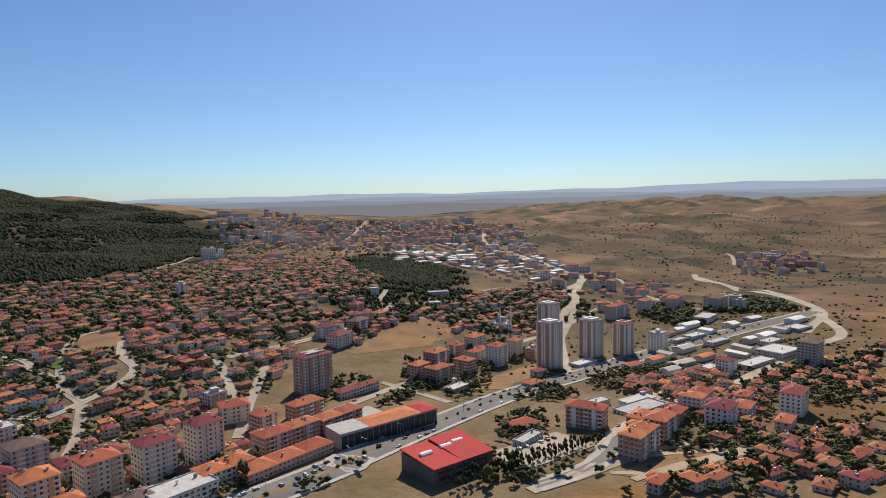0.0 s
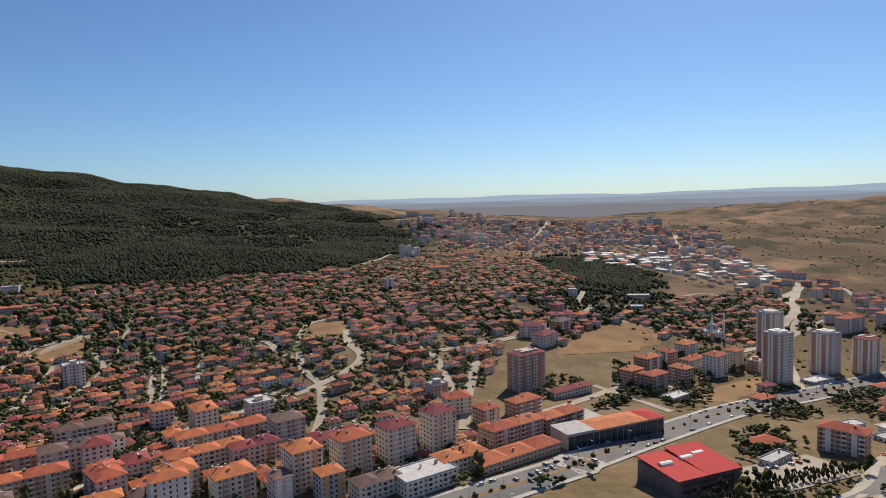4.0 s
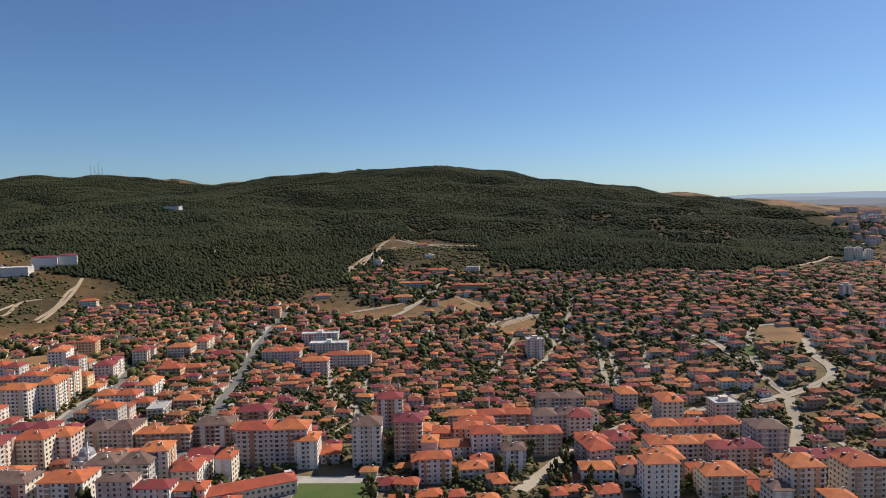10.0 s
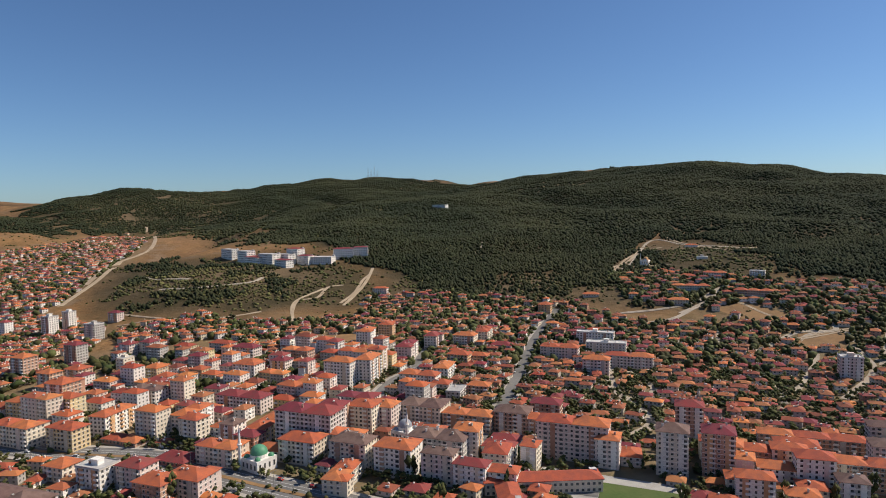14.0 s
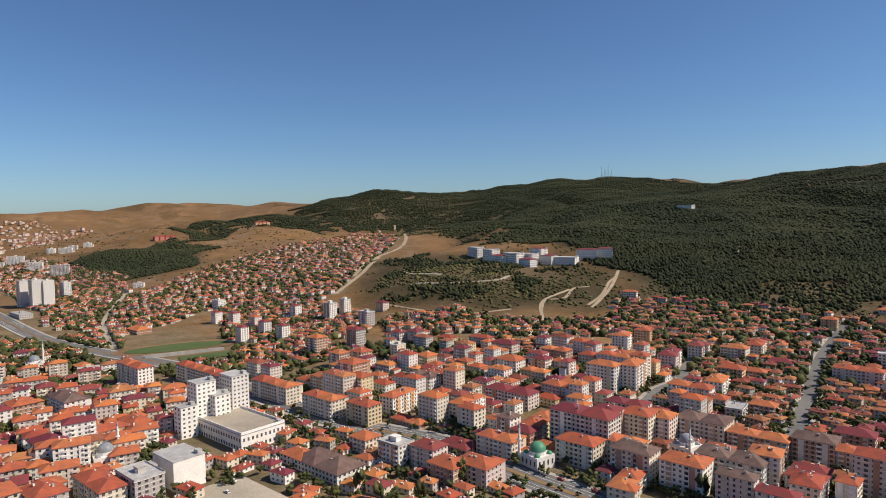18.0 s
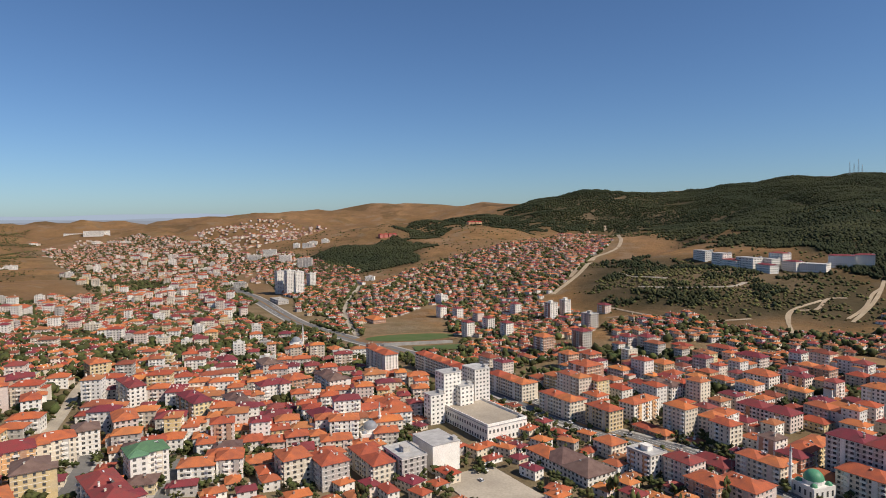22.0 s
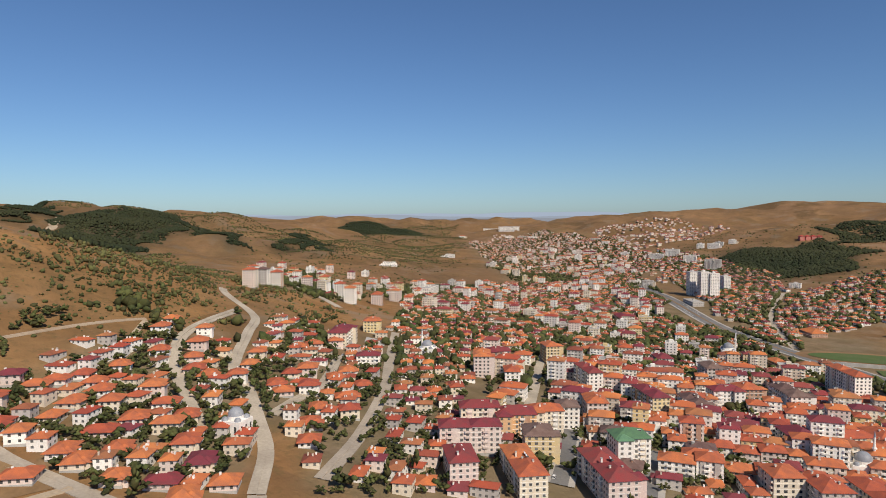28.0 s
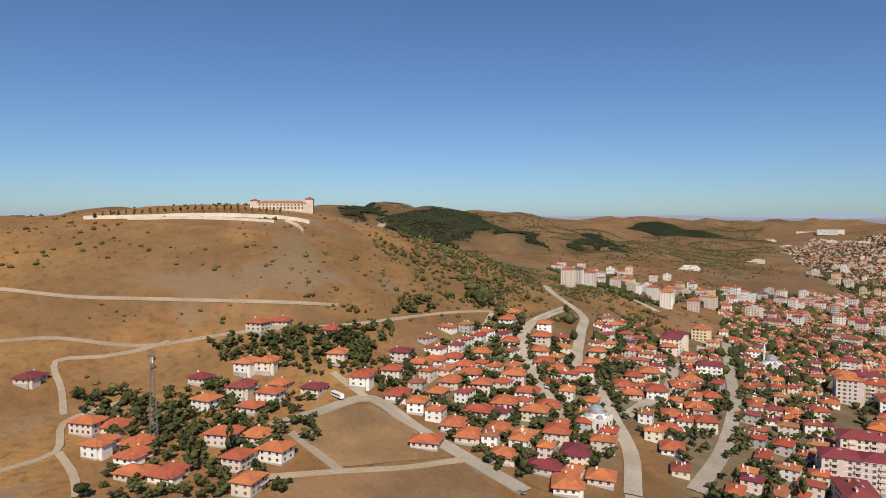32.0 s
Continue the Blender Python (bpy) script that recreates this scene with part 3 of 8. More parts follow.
HOUSE_AREAS_B.append([(-830, 511), (-1345, 1117), (-1288, 1341), (-701, 921), (-368, 686), (-327, 557), (-606, 567), (-662, 510)])
HOUSE_AREAS_B.append([(-1768, 1596), (-1801, 1922), (-1276, 1613), (-845, 1133), (-915, 993)])
HOUSE_AREAS_B.append([(-479, 311), (-426, 363), (-385, 316), (-430, 205), (-458, 265)])
HOUSE_AREAS_B.append([(-430, 350), (-330, 300), (-100, 330), (200, 320), (420, 180), (460, 330), (300, 560), (100, 500), (-200, 620), (-420, 640), (-520, 520)])
HOUSE_AREAS_B.append([(120, 842), (268, 787), (336, 605), (447, 523), (432, 323), (436, 262), (360, 246), (294, 332), (238, 440), (155, 527), (75, 629)])
HOUSE_AREAS_B.append([(93, 771), (242, 733), (135, 547), (54, 583)])
HOUSE_AREAS_B.append([(356, 533), (366, 378), (366, 239), (426, 97), (343, 87), (300, 241), (263, 411)])
HOUSE_AREAS_B.append([(552, -146), (651, -301), (588, -358), (402, -187)])
HOUSE_AREAS_B.append([(-50, 843), (189, 790), (311, 629), (353, 495), (275, 442), (91, 526)])
TOWN_AREAS = []
TOWN_AREAS.append([(66, 526), (110, 470), (112, 422), (55, 429), (30, 453)])
TOWN_AREAS.append([(220, 420), (367, 354), (303, 316), (183, 370)])
TOWN_AREAS.append([(216, 477), (315, 254), (312, 179), (194, 448)])
TOWN_AREAS.append([(-878, 820), (-846, 1061), (-588, 920), (-307, 637), (-306, 517), (-295, 425), (-411, 381)])
TOWN_AREAS.append([(-298, 739), (-184, 741), (-104, 801), (7, 757), (110, 742), (43, 613), (-17, 630), (-128, 578), (-237, 672)])
TOWN_AREAS.append([(-651, 500), (-693, 665), (-529, 755), (-368, 686), (-304, 485), (-389, 321), (-413, 293)])
TOWN_AREAS.append([(-205, 853), (-50, 832), (125, 754), (120, 618), (41, 557), (-169, 656)])
TOWN_AREAS.append([(-167, 642), (-6, 561), (34, 443), (-59, 484), (-152, 559)])
TOWN_AREAS.append([(-1280, 727), (-1345, 1117), (-997, 1010), (-701, 921), (-708, 683), (-831, 564)])
TOWN_AREAS.append([(-1812, 1531), (-2300, 2326), (-1343, 1707), (-838, 1140), (-915, 993), (-1364, 1252)])
TOWN_AREAS.append([(-1407, 534), (-1505, 741), (-1004, 575), (-884, 431)])
TOWN_AREAS.append([(178, 382), (229, 404), (285, 358), (360, 246), (304, 229)])
FAR_TOWN = []
FAR_TOWN.append([(1906, 714), (2293, 598), (2135, 364), (2069, 168), (1522, 157), (1528, 408), (1569, 534)])
FAR_TOWN.append([(1264, -243), (1288, -455), (964, -358), (934, -230)])
FAR_TOWN.append([(2005, 717), (2269, 569), (1922, 415), (1840, 594)])
FAR_TOWN.append([(1696, 458), (2096, 415), (2580, 144), (2182, -265), (1498, -235), (1585, 119), (1578, 315)])
FAR_TOWN.append([(1512, -48), (1412, -221), (1119, -215), (1207, -81)])
FAR_TOWN.append([(-2504, 2003), (-2808, 2500), (-2609, 2654), (-1915, 2085), (-1959, 1933)])
FAR_TOWN.append([(-2333, 2770), (-2192, 3149), (-1722, 2998), (-1462, 2108), (-1705, 2014)])
FAR_TOWN.append([(-1610, 1900), (-1409, 1975), (-1055, 1425), (-1303, 1531)])
FAR_TOWN.append([(-2373, 2718), (-2250, 3374), (-2077, 3222), (-2192, 2628)])
FAR_TOWN.append([(1654, -761), (1754, -1026), (1462, -856), (1395, -667)])
FAR_TOWN.append([(-493, 2465), (-365, 2811), (-251, 1887), (-350, 1668)])
WORKS = []
WORKS.append([(1641, 137), (1780, -26), (1464, -282), (1174, -184), (1356, -19), (1363, 103)])
WORKS.append([(680, -180), (850, -316), (843, -465), (771, -453), (629, -291), (571, -213)])
FOREST = []
FOREST.append([(826, 958), (688, 780), (779, 704), (908, 574), (1009, 496), (1252, 507), (1644, 521), (1943, 630), (1530, 748), (1218, 879), (1013, 1041)])
FOREST.append([(-903, 148), (-2322, 333), (-2448, 372), (-2440, 512), (-2500, 712), (-2204, 631), (-1884, 438), (-971, 187)])
FOREST.append([(-2539, 204), (-3208, 377), (-2464, 357), (-2322, 261), (-2267, 188)])
FOREST.append([(-2887, 598), (-2613, 743), (-2469, 536)])
FOREST.append([(-2492, 729), (-2122, 765), (-1883, 730), (-1942, 685), (-2169, 656)])
FOREST.append([(-1911, 818), (-2419, 1155), (-2153, 1048), (-1899, 840)])
FOREST.append([(-3562, 1875), (-3711, 2234), (-3023, 2262), (-3167, 2158), (-3215, 1838)])
FOREST.append([(-2016, 971), (-2268, 1214), (-1956, 1003)])
FOREST.append([(164, 1262), (212, 1115), (227, 986), (344, 964), (434, 950), (523, 991), (682, 1151), (848, 1296), (814, 1140), (881, 1031), (715, 838), (669, 774), (840, 985), (960, 880), (1060, 790), (1130, 690), (1330, 660), (1500, 640), (2150, 800), (2500, 1250), (2350, 1900), (1900, 2500), (1300, 2560), (1000, 2350), (700, 2900), (900, 3300), (300, 3500), (-100, 3500), (-50, 3000), (150, 2500), (60, 2000), (40, 1600)])
FOREST.append([(886, 179), (1267, 209), (1415, 182), (1491, 59), (1312, -18), (1108, -10), (1009, 77), (875, 87), (831, 109), (810, 157)])
FOREST.append([(-1191, 1954), (-978, 2114), (-831, 2046), (-786, 1823), (-744, 1735), (-841, 1633), (-878, 1457), (-966, 1516), (-1112, 1781)])
GROVE = []
GROVE.append([(-244, 1478), (-218, 1519), (-149, 1470), (-118, 1346), (-155, 1262), (-224, 1292)])
GROVE.append([(-233, 1274), (-145, 1169), (-33, 1142), (-49, 1049), (-106, 1057), (-177, 1114)])
GROVE.append([(-117, 1426), (-19, 1293), (6, 1213), (-14, 1179), (-102, 1229)])
GROVE.append([(-56, 1411), (10, 1242), (127, 1232), (177, 1251), (115, 1214), (6, 1149), (6, 1213)])
GROVE.append([(0, 1163), (44, 1154), (16, 1066), (-4, 1051)])
GROVE.append([(459, 902), (512, 890), (583, 792), (543, 795), (511, 776), (440, 789), (411, 813)])
GROVE.append([(582, 768), (622, 732), (606, 728), (575, 761)])
BALD = []
BALD.append([(938, 2521), (1120, 2589), (1196, 2242), (1211, 2086), (968, 2005), (800, 1961)])
BALD.append([(252, 2600), (400, 2048), (424, 1876), (246, 2048)])
BALD.append([(224, 2412), (322, 2420), (348, 2077), (375, 1899), (285, 1918), (212, 2069)])
BALD.append([(928, 1357), (1041, 1326), (970, 1210), (841, 1190)])
BALD.append([(1014, 1124), (1260, 1199), (1222, 1076), (1007, 1005)])
BALD.append([(1459, 1014), (1715, 1039), (1428, 742), (1253, 708), (1211, 813)])
BALD.append([(290, 1060), (382, 1087), (469, 1047), (410, 908), (330, 934)])
BALD.append([(1313, 1191), (1515, 1145), (1383, 1019), (1105, 987)])
BALD.append([(1534, 990), (1805, 1028), (1255, 731), (1185, 760)])
THIN_WOOD = []
THIN_WOOD.append([(-344, 2885), (-28, 1651), (171, 1378), (-47, 1560), (60, 2000), (150, 2500), (-50, 3000), (-100, 3500), (-700, 3600), (-900, 3300), (-700, 2900), (-400, 2700)])
THIN_WOOD.append([(-1087, 2313), (-1126, 3189), (-752, 3036), (-561, 2842), (-629, 2471), (-837, 2441), (-908, 2125)])
THIN_WOOD.append([(189, 790), (1000, 2300), (1300, 2500), (1500, 2900), (900, 3300), (700, 2900)])
THIN_WOOD.append([(779, 130), (885, 179), (1501, 193), (1356, -19), (914, -44), (805, 62)])
THIN_WOOD.append([(467, 998), (725, 1149), (546, 790), (428, 836)])
OPEN_SLOPES = []
OPEN_SLOPES.append([(729, 318), (2600, 200), (2600, -1500), (900, -1200), (500, -700), (500, -300), (900, -100), (1300, 100)])
OPEN_SLOPES.append([(-577, -113), (-1100, -250), (-1150, 350), (-1500, 900), (-1100, 800), (-800, 430), (-700, 300)])
OPEN_SLOPES.append([(-256, 1140), (-500, 1500), (-300, 1300), (200, 1100), (300, 1300), (0, 1600)])
OPEN_SLOPES.append([(-766, 1134), (-800, 1500), (-1500, 1700), (-1500, 2600), (-700, 2700), (-300, 2600), (-600, 1700)])
OPEN_SLOPES.append([(1172, 402), (1000, 600), (1400, 700), (2300, 600), (2500, 0), (1500, -100)])
OPEN_SLOPES.append([(-702, 215), (-900, 500), (-1500, 700), (-2500, 700), (-2700, 1700), (-1900, 1500), (-1200, 750)])
SCRUB = []
SCRUB.append([(-247, 1320), (-97, 1300), (-2, 1220), (15, 1128), (-101, 1057), (-276, 1218)])
SCRUB.append([(-250, 1382), (-129, 1397), (-36, 1336), (61, 1183), (162, 1228), (163, 1066), (12, 1023), (-185, 1103)])
SCRUB.append([(-270, 1524), (-34, 1406), (144, 1236), (133, 1008), (-46, 1001), (-215, 1130)])
SCRUB.append([(-1942, 281), (-1699, 473), (-904, 342), (-786, 409), (-744, 315), (-740, 239), (-793, 158)])
SCRUB.append([(-1942, 281), (-1699, 473), (-904, 342), (-786, 409), (-744, 315), (-740, 239), (-793, 158)])
SCRUB.append([(-740, 239), (-768, 292), (-744, 362), (-695, 276), (-613, 240), (-660, 245)])
SCRUB.append([(378, 837), (542, 1022), (762, 1202), (909, 1043), (667, 772), (569, 697)])
SCRUB.append([(198, 1203), (332, 1136), (487, 1033), (398, 873), (284, 1003), (153, 995)])
SCRUB.append([(692, 796), (855, 647), (1056, 487), (1481, 478), (1759, 501), (1445, 406), (1026, 440), (807, 616)])
SCRUB.append([(805, 62), (1188, -228), (810, -570), (511, -362), (531, -102), (656, -7)])
SCRUB.append([(13, 892), (160, 1129), (434, 950), (373, 846), (188, 916)])
SCRUB.append([(717, 1200), (825, 942), (617, 726), (459, 865)])
SCRUB.append([(-2761, 1748), (-2760, 2118), (-2113, 1641), (-1631, 1039)])
SCRUB.append([(-344, 2885), (-28, 1651), (171, 1378), (-47, 1560), (60, 2000), (150, 2500), (-50, 3000), (-100, 3500), (-700, 3600), (-900, 3300), (-700, 2900), (-400, 2700)])
SCRUB.append([(189, 790), (1000, 2300), (1300, 2500), (1500, 2900), (900, 3300), (700, 2900)])
SCRUB.append([(1188, -228), (1377, -511), (1700, -300), (2600, -700), (2500, -1500), (1500, -1100), (1100, -800)])
SCRUB.append([(2367, -77), (2600, 100), (2500, -400), (1900, -350), (1700, 0)])
SCRUB.append([(-2183, 309), (-2300, 600), (-3100, 300), (-3200, 700), (-2600, 1300), (-2000, 1100)])
SCRUB.append([(-752, 3036), (-399, 3231), (374, 2991), (678, 2122), (433, 1659), (232, 1432), (-27, 1617), (-202, 1958), (-417, 2863)])
SCRUB.append([(-217, 1346), (-37, 1271), (17, 1144), (-23, 1009), (-145, 1139), (-297, 1226)])
SCRUB.append([(-651, 3381), (245, 3112), (846, 2552), (470, 1544), (181, 1434), (-308, 2781), (-561, 2853)])
SCRUB.append([(276, 1066), (487, 1033), (590, 1026), (546, 790), (405, 885)])
SCRUB.append([(736, -367), (652, -459), (331, -236), (331, -94), (453, -169)])
SCRUB.append([(-799, -12), (-822, 59), (-783, 130), (-752, 187), (-731, 256), (-664, 182), (-658, 111), (-718, 55)])
SCRUB.append([(-828, -214), (-783, -11), (-687, 71), (-658, 38), (-661, -149)])
SCRUB.append([(-2156, 182), (-902, 173), (-808, 296), (-695, 193), (-680, 105)])
SCRUB.append([(-610, -90), (-654, 7), (-658, 111), (-687, 199), (-630, 160), (-593, 65), (-585, -23), (-581, -67)])
SCRUB.append([(-3563, 2319), (-3544, 2764), (-2483, 2020), (-2168, 1396), (-1779, 878), (-1994, 838)])
SCRUB_BELT = []
SCRUB_BELT.append([(-1919, 402), (-933, 290), (-793, 294), (-714, 280), (-689, 224), (-713, 193), (-762, 165), (-811, 148)])
SCRUB_BELT.append([(-874, 326), (-1015, 431), (-824, 424), (-748, 388), (-711, 307), (-764, 307)])
SCRUB_BELT.append([(-696, 57), (-678, 90), (-662, 92), (-661, 64), (-678, 55)])
SCRUB_BELT.append([(-792, 112), (-820, 162), (-784, 218), (-721, 266), (-685, 245), (-694, 193), (-719, 142), (-719, 108)])
HEATH = []
HEATH.append([(-337, 1594), (-33, 1444), (200, 1310), (148, 1004), (-47, 973), (-246, 1080)])
HEATH.append([(378, 837), (542, 1022), (762, 1202), (909, 1043), (667, 772), (569, 697)])
HEATH.append([(198, 1203), (487, 1033), (378, 837), (147, 968)])
HEATH.append([(-2767, 752), (-2422, 932), (-1883, 727), (-893, 176), (-839, 115), (-2502, 201)])
COPSE = []
COPSE.append([(436, -33), (470, -67), (445, -79), (409, -42)])
COPSE.append([(416, -162), (440, -284), (336, -216), (334, -135)])
COPSE.append([(651, -327), (591, -384), (466, -301), (498, -258)])
COPSE.append([(-680, 111), (-698, 149), (-666, 148), (-662, 110)])
COPSE.append([(-750, 180), (-707, 229), (-693, 225), (-706, 176)])
COPSE.append([(-745, 264), (-772, 299), (-709, 271), (-694, 249)])
COPSE.append([(463, -28), (535, -82), (496, -79), (434, -29)])
COPSE.append([(349, -19), (403, -103), (383, -103), (334, -38)])
COPSE.append([(572, -129), (693, -248), (643, -245), (551, -147)])
COPSE.append([(350, 113), (441, 26), (394, 29), (335, 78)])
COPSE.append([(997, -339), (902, -381), (808, -326), (884, -269)])
COPSE.append([(500, 953), (655, 785), (616, 745), (449, 871)])
COPSE.append([(625, 42), (756, -48), (746, -102), (544, -23), (543, 29)])
COPSE.append([(533, -1), (558, -37), (505, -34), (484, -1)])
COPSE.append([(370, -3), (460, -102), (406, -86), (355, -28)])
COPSE.append([(539, 112), (599, 93), (595, 67), (497, 97)])
COPSE.append([(484, 54), (559, 10), (533, 7), (467, 50)])
COPSE.append([(-581, -81), (-585, -23), (-561, 38), (-535, 50), (-472, 33), (-460, 16), (-469, -43)])
COPSE.append([(-602, 52), (-595, 138), (-548, 161), (-524, 109), (-556, 82)])
COPSE.append([(-583, 109), (-653, 202), (-637, 249), (-451, 180), (-474, 132)])
COPSE.append([(534, -44), (627, -120), (553, -111), (495, -50)])
COPSE.append([(444, -137), (528, -216), (490, -228), (422, -150)])
COPSE.append([(-616, -25), (-655, -1), (-647, 53), (-638, 108), (-619, 128), (-600, 66), (-575, 51), (-611, 6)])
COPSE.append([(627, -154), (666, -248), (638, -255), (552, -146)])
COPSE.append([(324, 4), (406, -115), (436, -155), (340, -77)])
COPSE.append([(105, 950), (207, 978), (208, 840), (106, 828)])
COPSE.append([(1034, -421), (949, -523), (864, -469), (912, -380)])
COPSE.append([(520, 986), (646, 751), (592, 720), (438, 825)])
COPSE.append([(-174, 605), (-101, 549), (-123, 541), (-175, 579)])
COPSE.append([(-647, 12), (-651, 60), (-634, 87), (-592, 87), (-572, 62), (-588, 54), (-620, 29)])
COPSE.append([(-647, -17), (-655, -1), (-636, 10), (-621, 3), (-620, -13)])
COPSE.append([(-694, 119), (-703, 149), (-677, 147), (-674, 116)])
BARE_LAND = []
BARE_LAND.append([(-1448, 1308), (-1575, 1480), (-1506, 1531), (-1355, 1460), (-1240, 1324), (-1304, 1285)])
BARE_LAND.append([(772, 60), (815, 30), (798, -13), (745, -9), (707, 30), (716, 63)])
BARE_LAND.append([(346, -95), (379, -142), (381, -191), (353, -164), (334, -119)])
BARE_LAND.append([(555, -26), (610, -51), (619, -79), (555, -56)])
BARE_LAND.append([(739, 78), (820, -2), (707, 15), (646, 100)])
BARE_LAND.append([(516, 753), (570, 744), (572, 679), (520, 689)])
BARE_LAND.append([(643, 374), (659, 338), (594, 297), (563, 333)])
BARE_LAND.append([(-532, 32), (-546, 79), (-482, 115), (-480, 58)])
BARE_LAND.append([(-473, 29), (-475, 115), (-444, 126), (-457, 29)])
BARE_LAND.append([(537, 644), (577, 613), (537, 587), (502, 610)])
BARE_LAND.append([(22, 862), (137, 844), (94, 780), (27, 809)])
BARE_LAND.append([(555, -46), (654, -125), (678, -105), (597, -39)])

# ---- apartment houses: x, y, turn, storeys, width, depth, wall and roof colour ----
BLOCKS = []
BLOCKS += [(620, -362, 130, 8, 20, 18, 'gd'), (767, -431, 120, 1, 30, 20, 'gf'), (473, -265, 140, 6, 26, 15, 'wm'), (437, -239, 140, 2, 20, 10, 'po'),
           (665, -354, 125, 2, 40, 30, 'gf'), (714, -371, 125, 1, 30, 14, 'wf'), (633, -314, 125, 1, 48, 16, 'wf'), (463, -222, 140, 3, 20, 12, 'wo'),
           (497, -238, 140, 3, 18, 10, 'po'), (904, -425, 130, 5, 14, 12, 'gf'), (603, -271, 125, 5, 14, 14, 'wm'), (436, -193, 140, 5, 22, 16, 'wm'),
           (732, -318, 125, 1, 36, 12, 'wf'), (920, -398, 130, 6, 26, 16, 'gd')]
BLOCKS += [(624, -264, 125, 1, 20, 12, 'wf'), (850, -353, 140, 2, 42, 20, 'wf'), (473, -192, 140, 5, 30, 14, 'po'), (766, -305, 125, 1, 30, 14, 'wf'),
           (574, -218, 140, 1, 20, 8, 'bo'), (753, -281, 125, 1, 24, 10, 'gf'), (442, -163, 140, 3, 18, 12, 'bo'), (933, -339, 150, 6, 24, 14, 'po'),
           (405, -140, 140, 5, 22, 14, 'bo'), (724, -246, 130, 7, 18, 16, 'wf'), (922, -293, 130, 6, 16, 14, 'po'), (418, -131, 140, 4, 20, 12, 'bo'),
           (473, -148, 125, 1, 42, 18, 'wf'), (377, -117, 140, 5, 28, 14, 'bo')]
BLOCKS += [(1144, -336, 130, 5, 18, 14, 'pm'), (717, -204, 130, 12, 19, 17, 'wm'), (893, -244, 130, 6, 36, 14, 'po'), (491, -116, 125, 1, 30, 10, 'wf'),
           (712, -166, 130, 14, 21, 19, 'wf'), (433, -98, 60, 5, 26, 14, 'bo'), (664, -146, 130, 1, 30, 14, 'wf'), (658, -110, 130, 16, 20, 19, 'wf'),
           (780, -129, 130, 16, 20, 19, 'wf'), (610, -91, 130, 2, 14, 10, 'wm'), (690, -97, 140, 4, 12, 12, 'bf'), (572, -80, 130, 1, 18, 12, 'wo'),
           (404, -53, 140, 1, 24, 8, 'wf'), (436, -54, 130, 1, 20, 14, 'wo')]
BLOCKS += [(687, -76, 140, 7, 14, 14, 'po'), (656, -54, 140, 7, 18, 16, 'wo'), (667, -35, 140, 4, 28, 12, 'po'), (716, -34, 140, 5, 22, 14, 'po'),
           (613, -19, 50, 5, 18, 13, 'bo'), (555, -10, 140, 1, 24, 12, 'gf'), (671, -11, 50, 5, 16, 13, 'bo'), (580, 6, 140, 5, 22, 13, 'bo'),
           (640, 8, 140, 5, 22, 13, 'bo'), (589, 25, 140, 5, 18, 13, 'bo'), (795, 82, 150, 2, 20, 14, 'wo'), (735, 101, 150, 4, 24, 15, 'bd'),
           (801, 112, 150, 4, 16, 14, 'bm'), (539, 77, 140, 2, 44, 10, 'pm')]
BLOCKS += [(676, 113, 150, 4, 26, 16, 'pm'), (444, 78, 140, 4, 36, 14, 'bo'), (538, 114, 140, 11, 30, 16, 'gm'), (470, 107, 140, 4, 26, 13, 'bo'),
           (412, 106, 140, 4, 44, 14, 'bo'), (378, 99, 140, 2, 62, 16, 'oo'), (440, 130, 140, 4, 14, 14, 'bo'), (457, 156, 120, 4, 20, 16, 'co'),
           (359, 130, 140, 3, 32, 16, 'co'), (479, 178, 140, 4, 14, 12, 'gf'), (383, 150, 140, 9, 18, 16, 'cm'), (331, 144, 140, 3, 34, 20, 'cf'),
           (361, 171, 140, 8, 20, 16, 'cm'), (317, 167, 140, 3, 28, 14, 'cd')]
BLOCKS += [(339, 192, 140, 8, 20, 17, 'co'), (375, 217, 140, 3, 36, 14, 'cm'), (740, 451, 130, 1, 24, 10, 'bo'), (318, 213, 140, 8, 18, 18, 'co'),
           (367, 250, 140, 7, 20, 16, 'gd'), (413, 299, 140, 4, 18, 16, 'pf'), (338, 257, 140, 5, 30, 14, 'pm'), (363, 297, 140, 4, 60, 14, 'po'),
           (298, 246, 140, 5, 22, 16, 'co'), (382, 325, 50, 6, 20, 16, 'co'), (325, 282, 140, 5, 46, 14, 'co'), (536, 483, 140, 4, 12, 12, 'bo'),
           (356, 330, 50, 3, 14, 12, 'po'), (384, 362, 50, 5, 18, 14, 'po')]
BLOCKS += [(290, 276, 140, 6, 20, 16, 'bo'), (309, 320, 50, 4, 18, 14, 'pm'), (283, 318, 60, 5, 24, 16, 'po'), (464, 523, 140, 7, 18, 14, 'pf'),
           (314, 354, 50, 6, 18, 16, 'pm'), (350, 399, 140, 4, 36, 14, 'gd'), (305, 366, 140, 6, 32, 16, 'pd'), (655, 816, 130, 3, 20, 12, 'wf'),
           (591, 760, 130, 2, 46, 12, 'bo'), (269, 361, 140, 5, 44, 14, 'bo'), (284, 409, 140, 4, 62, 12, 'bo'), (258, 397, 140, 5, 24, 14, 'co'),
           (205, 404, 140, 9, 18, 16, 'bm'), (230, 458, 140, 8, 18, 14, 'bm')]
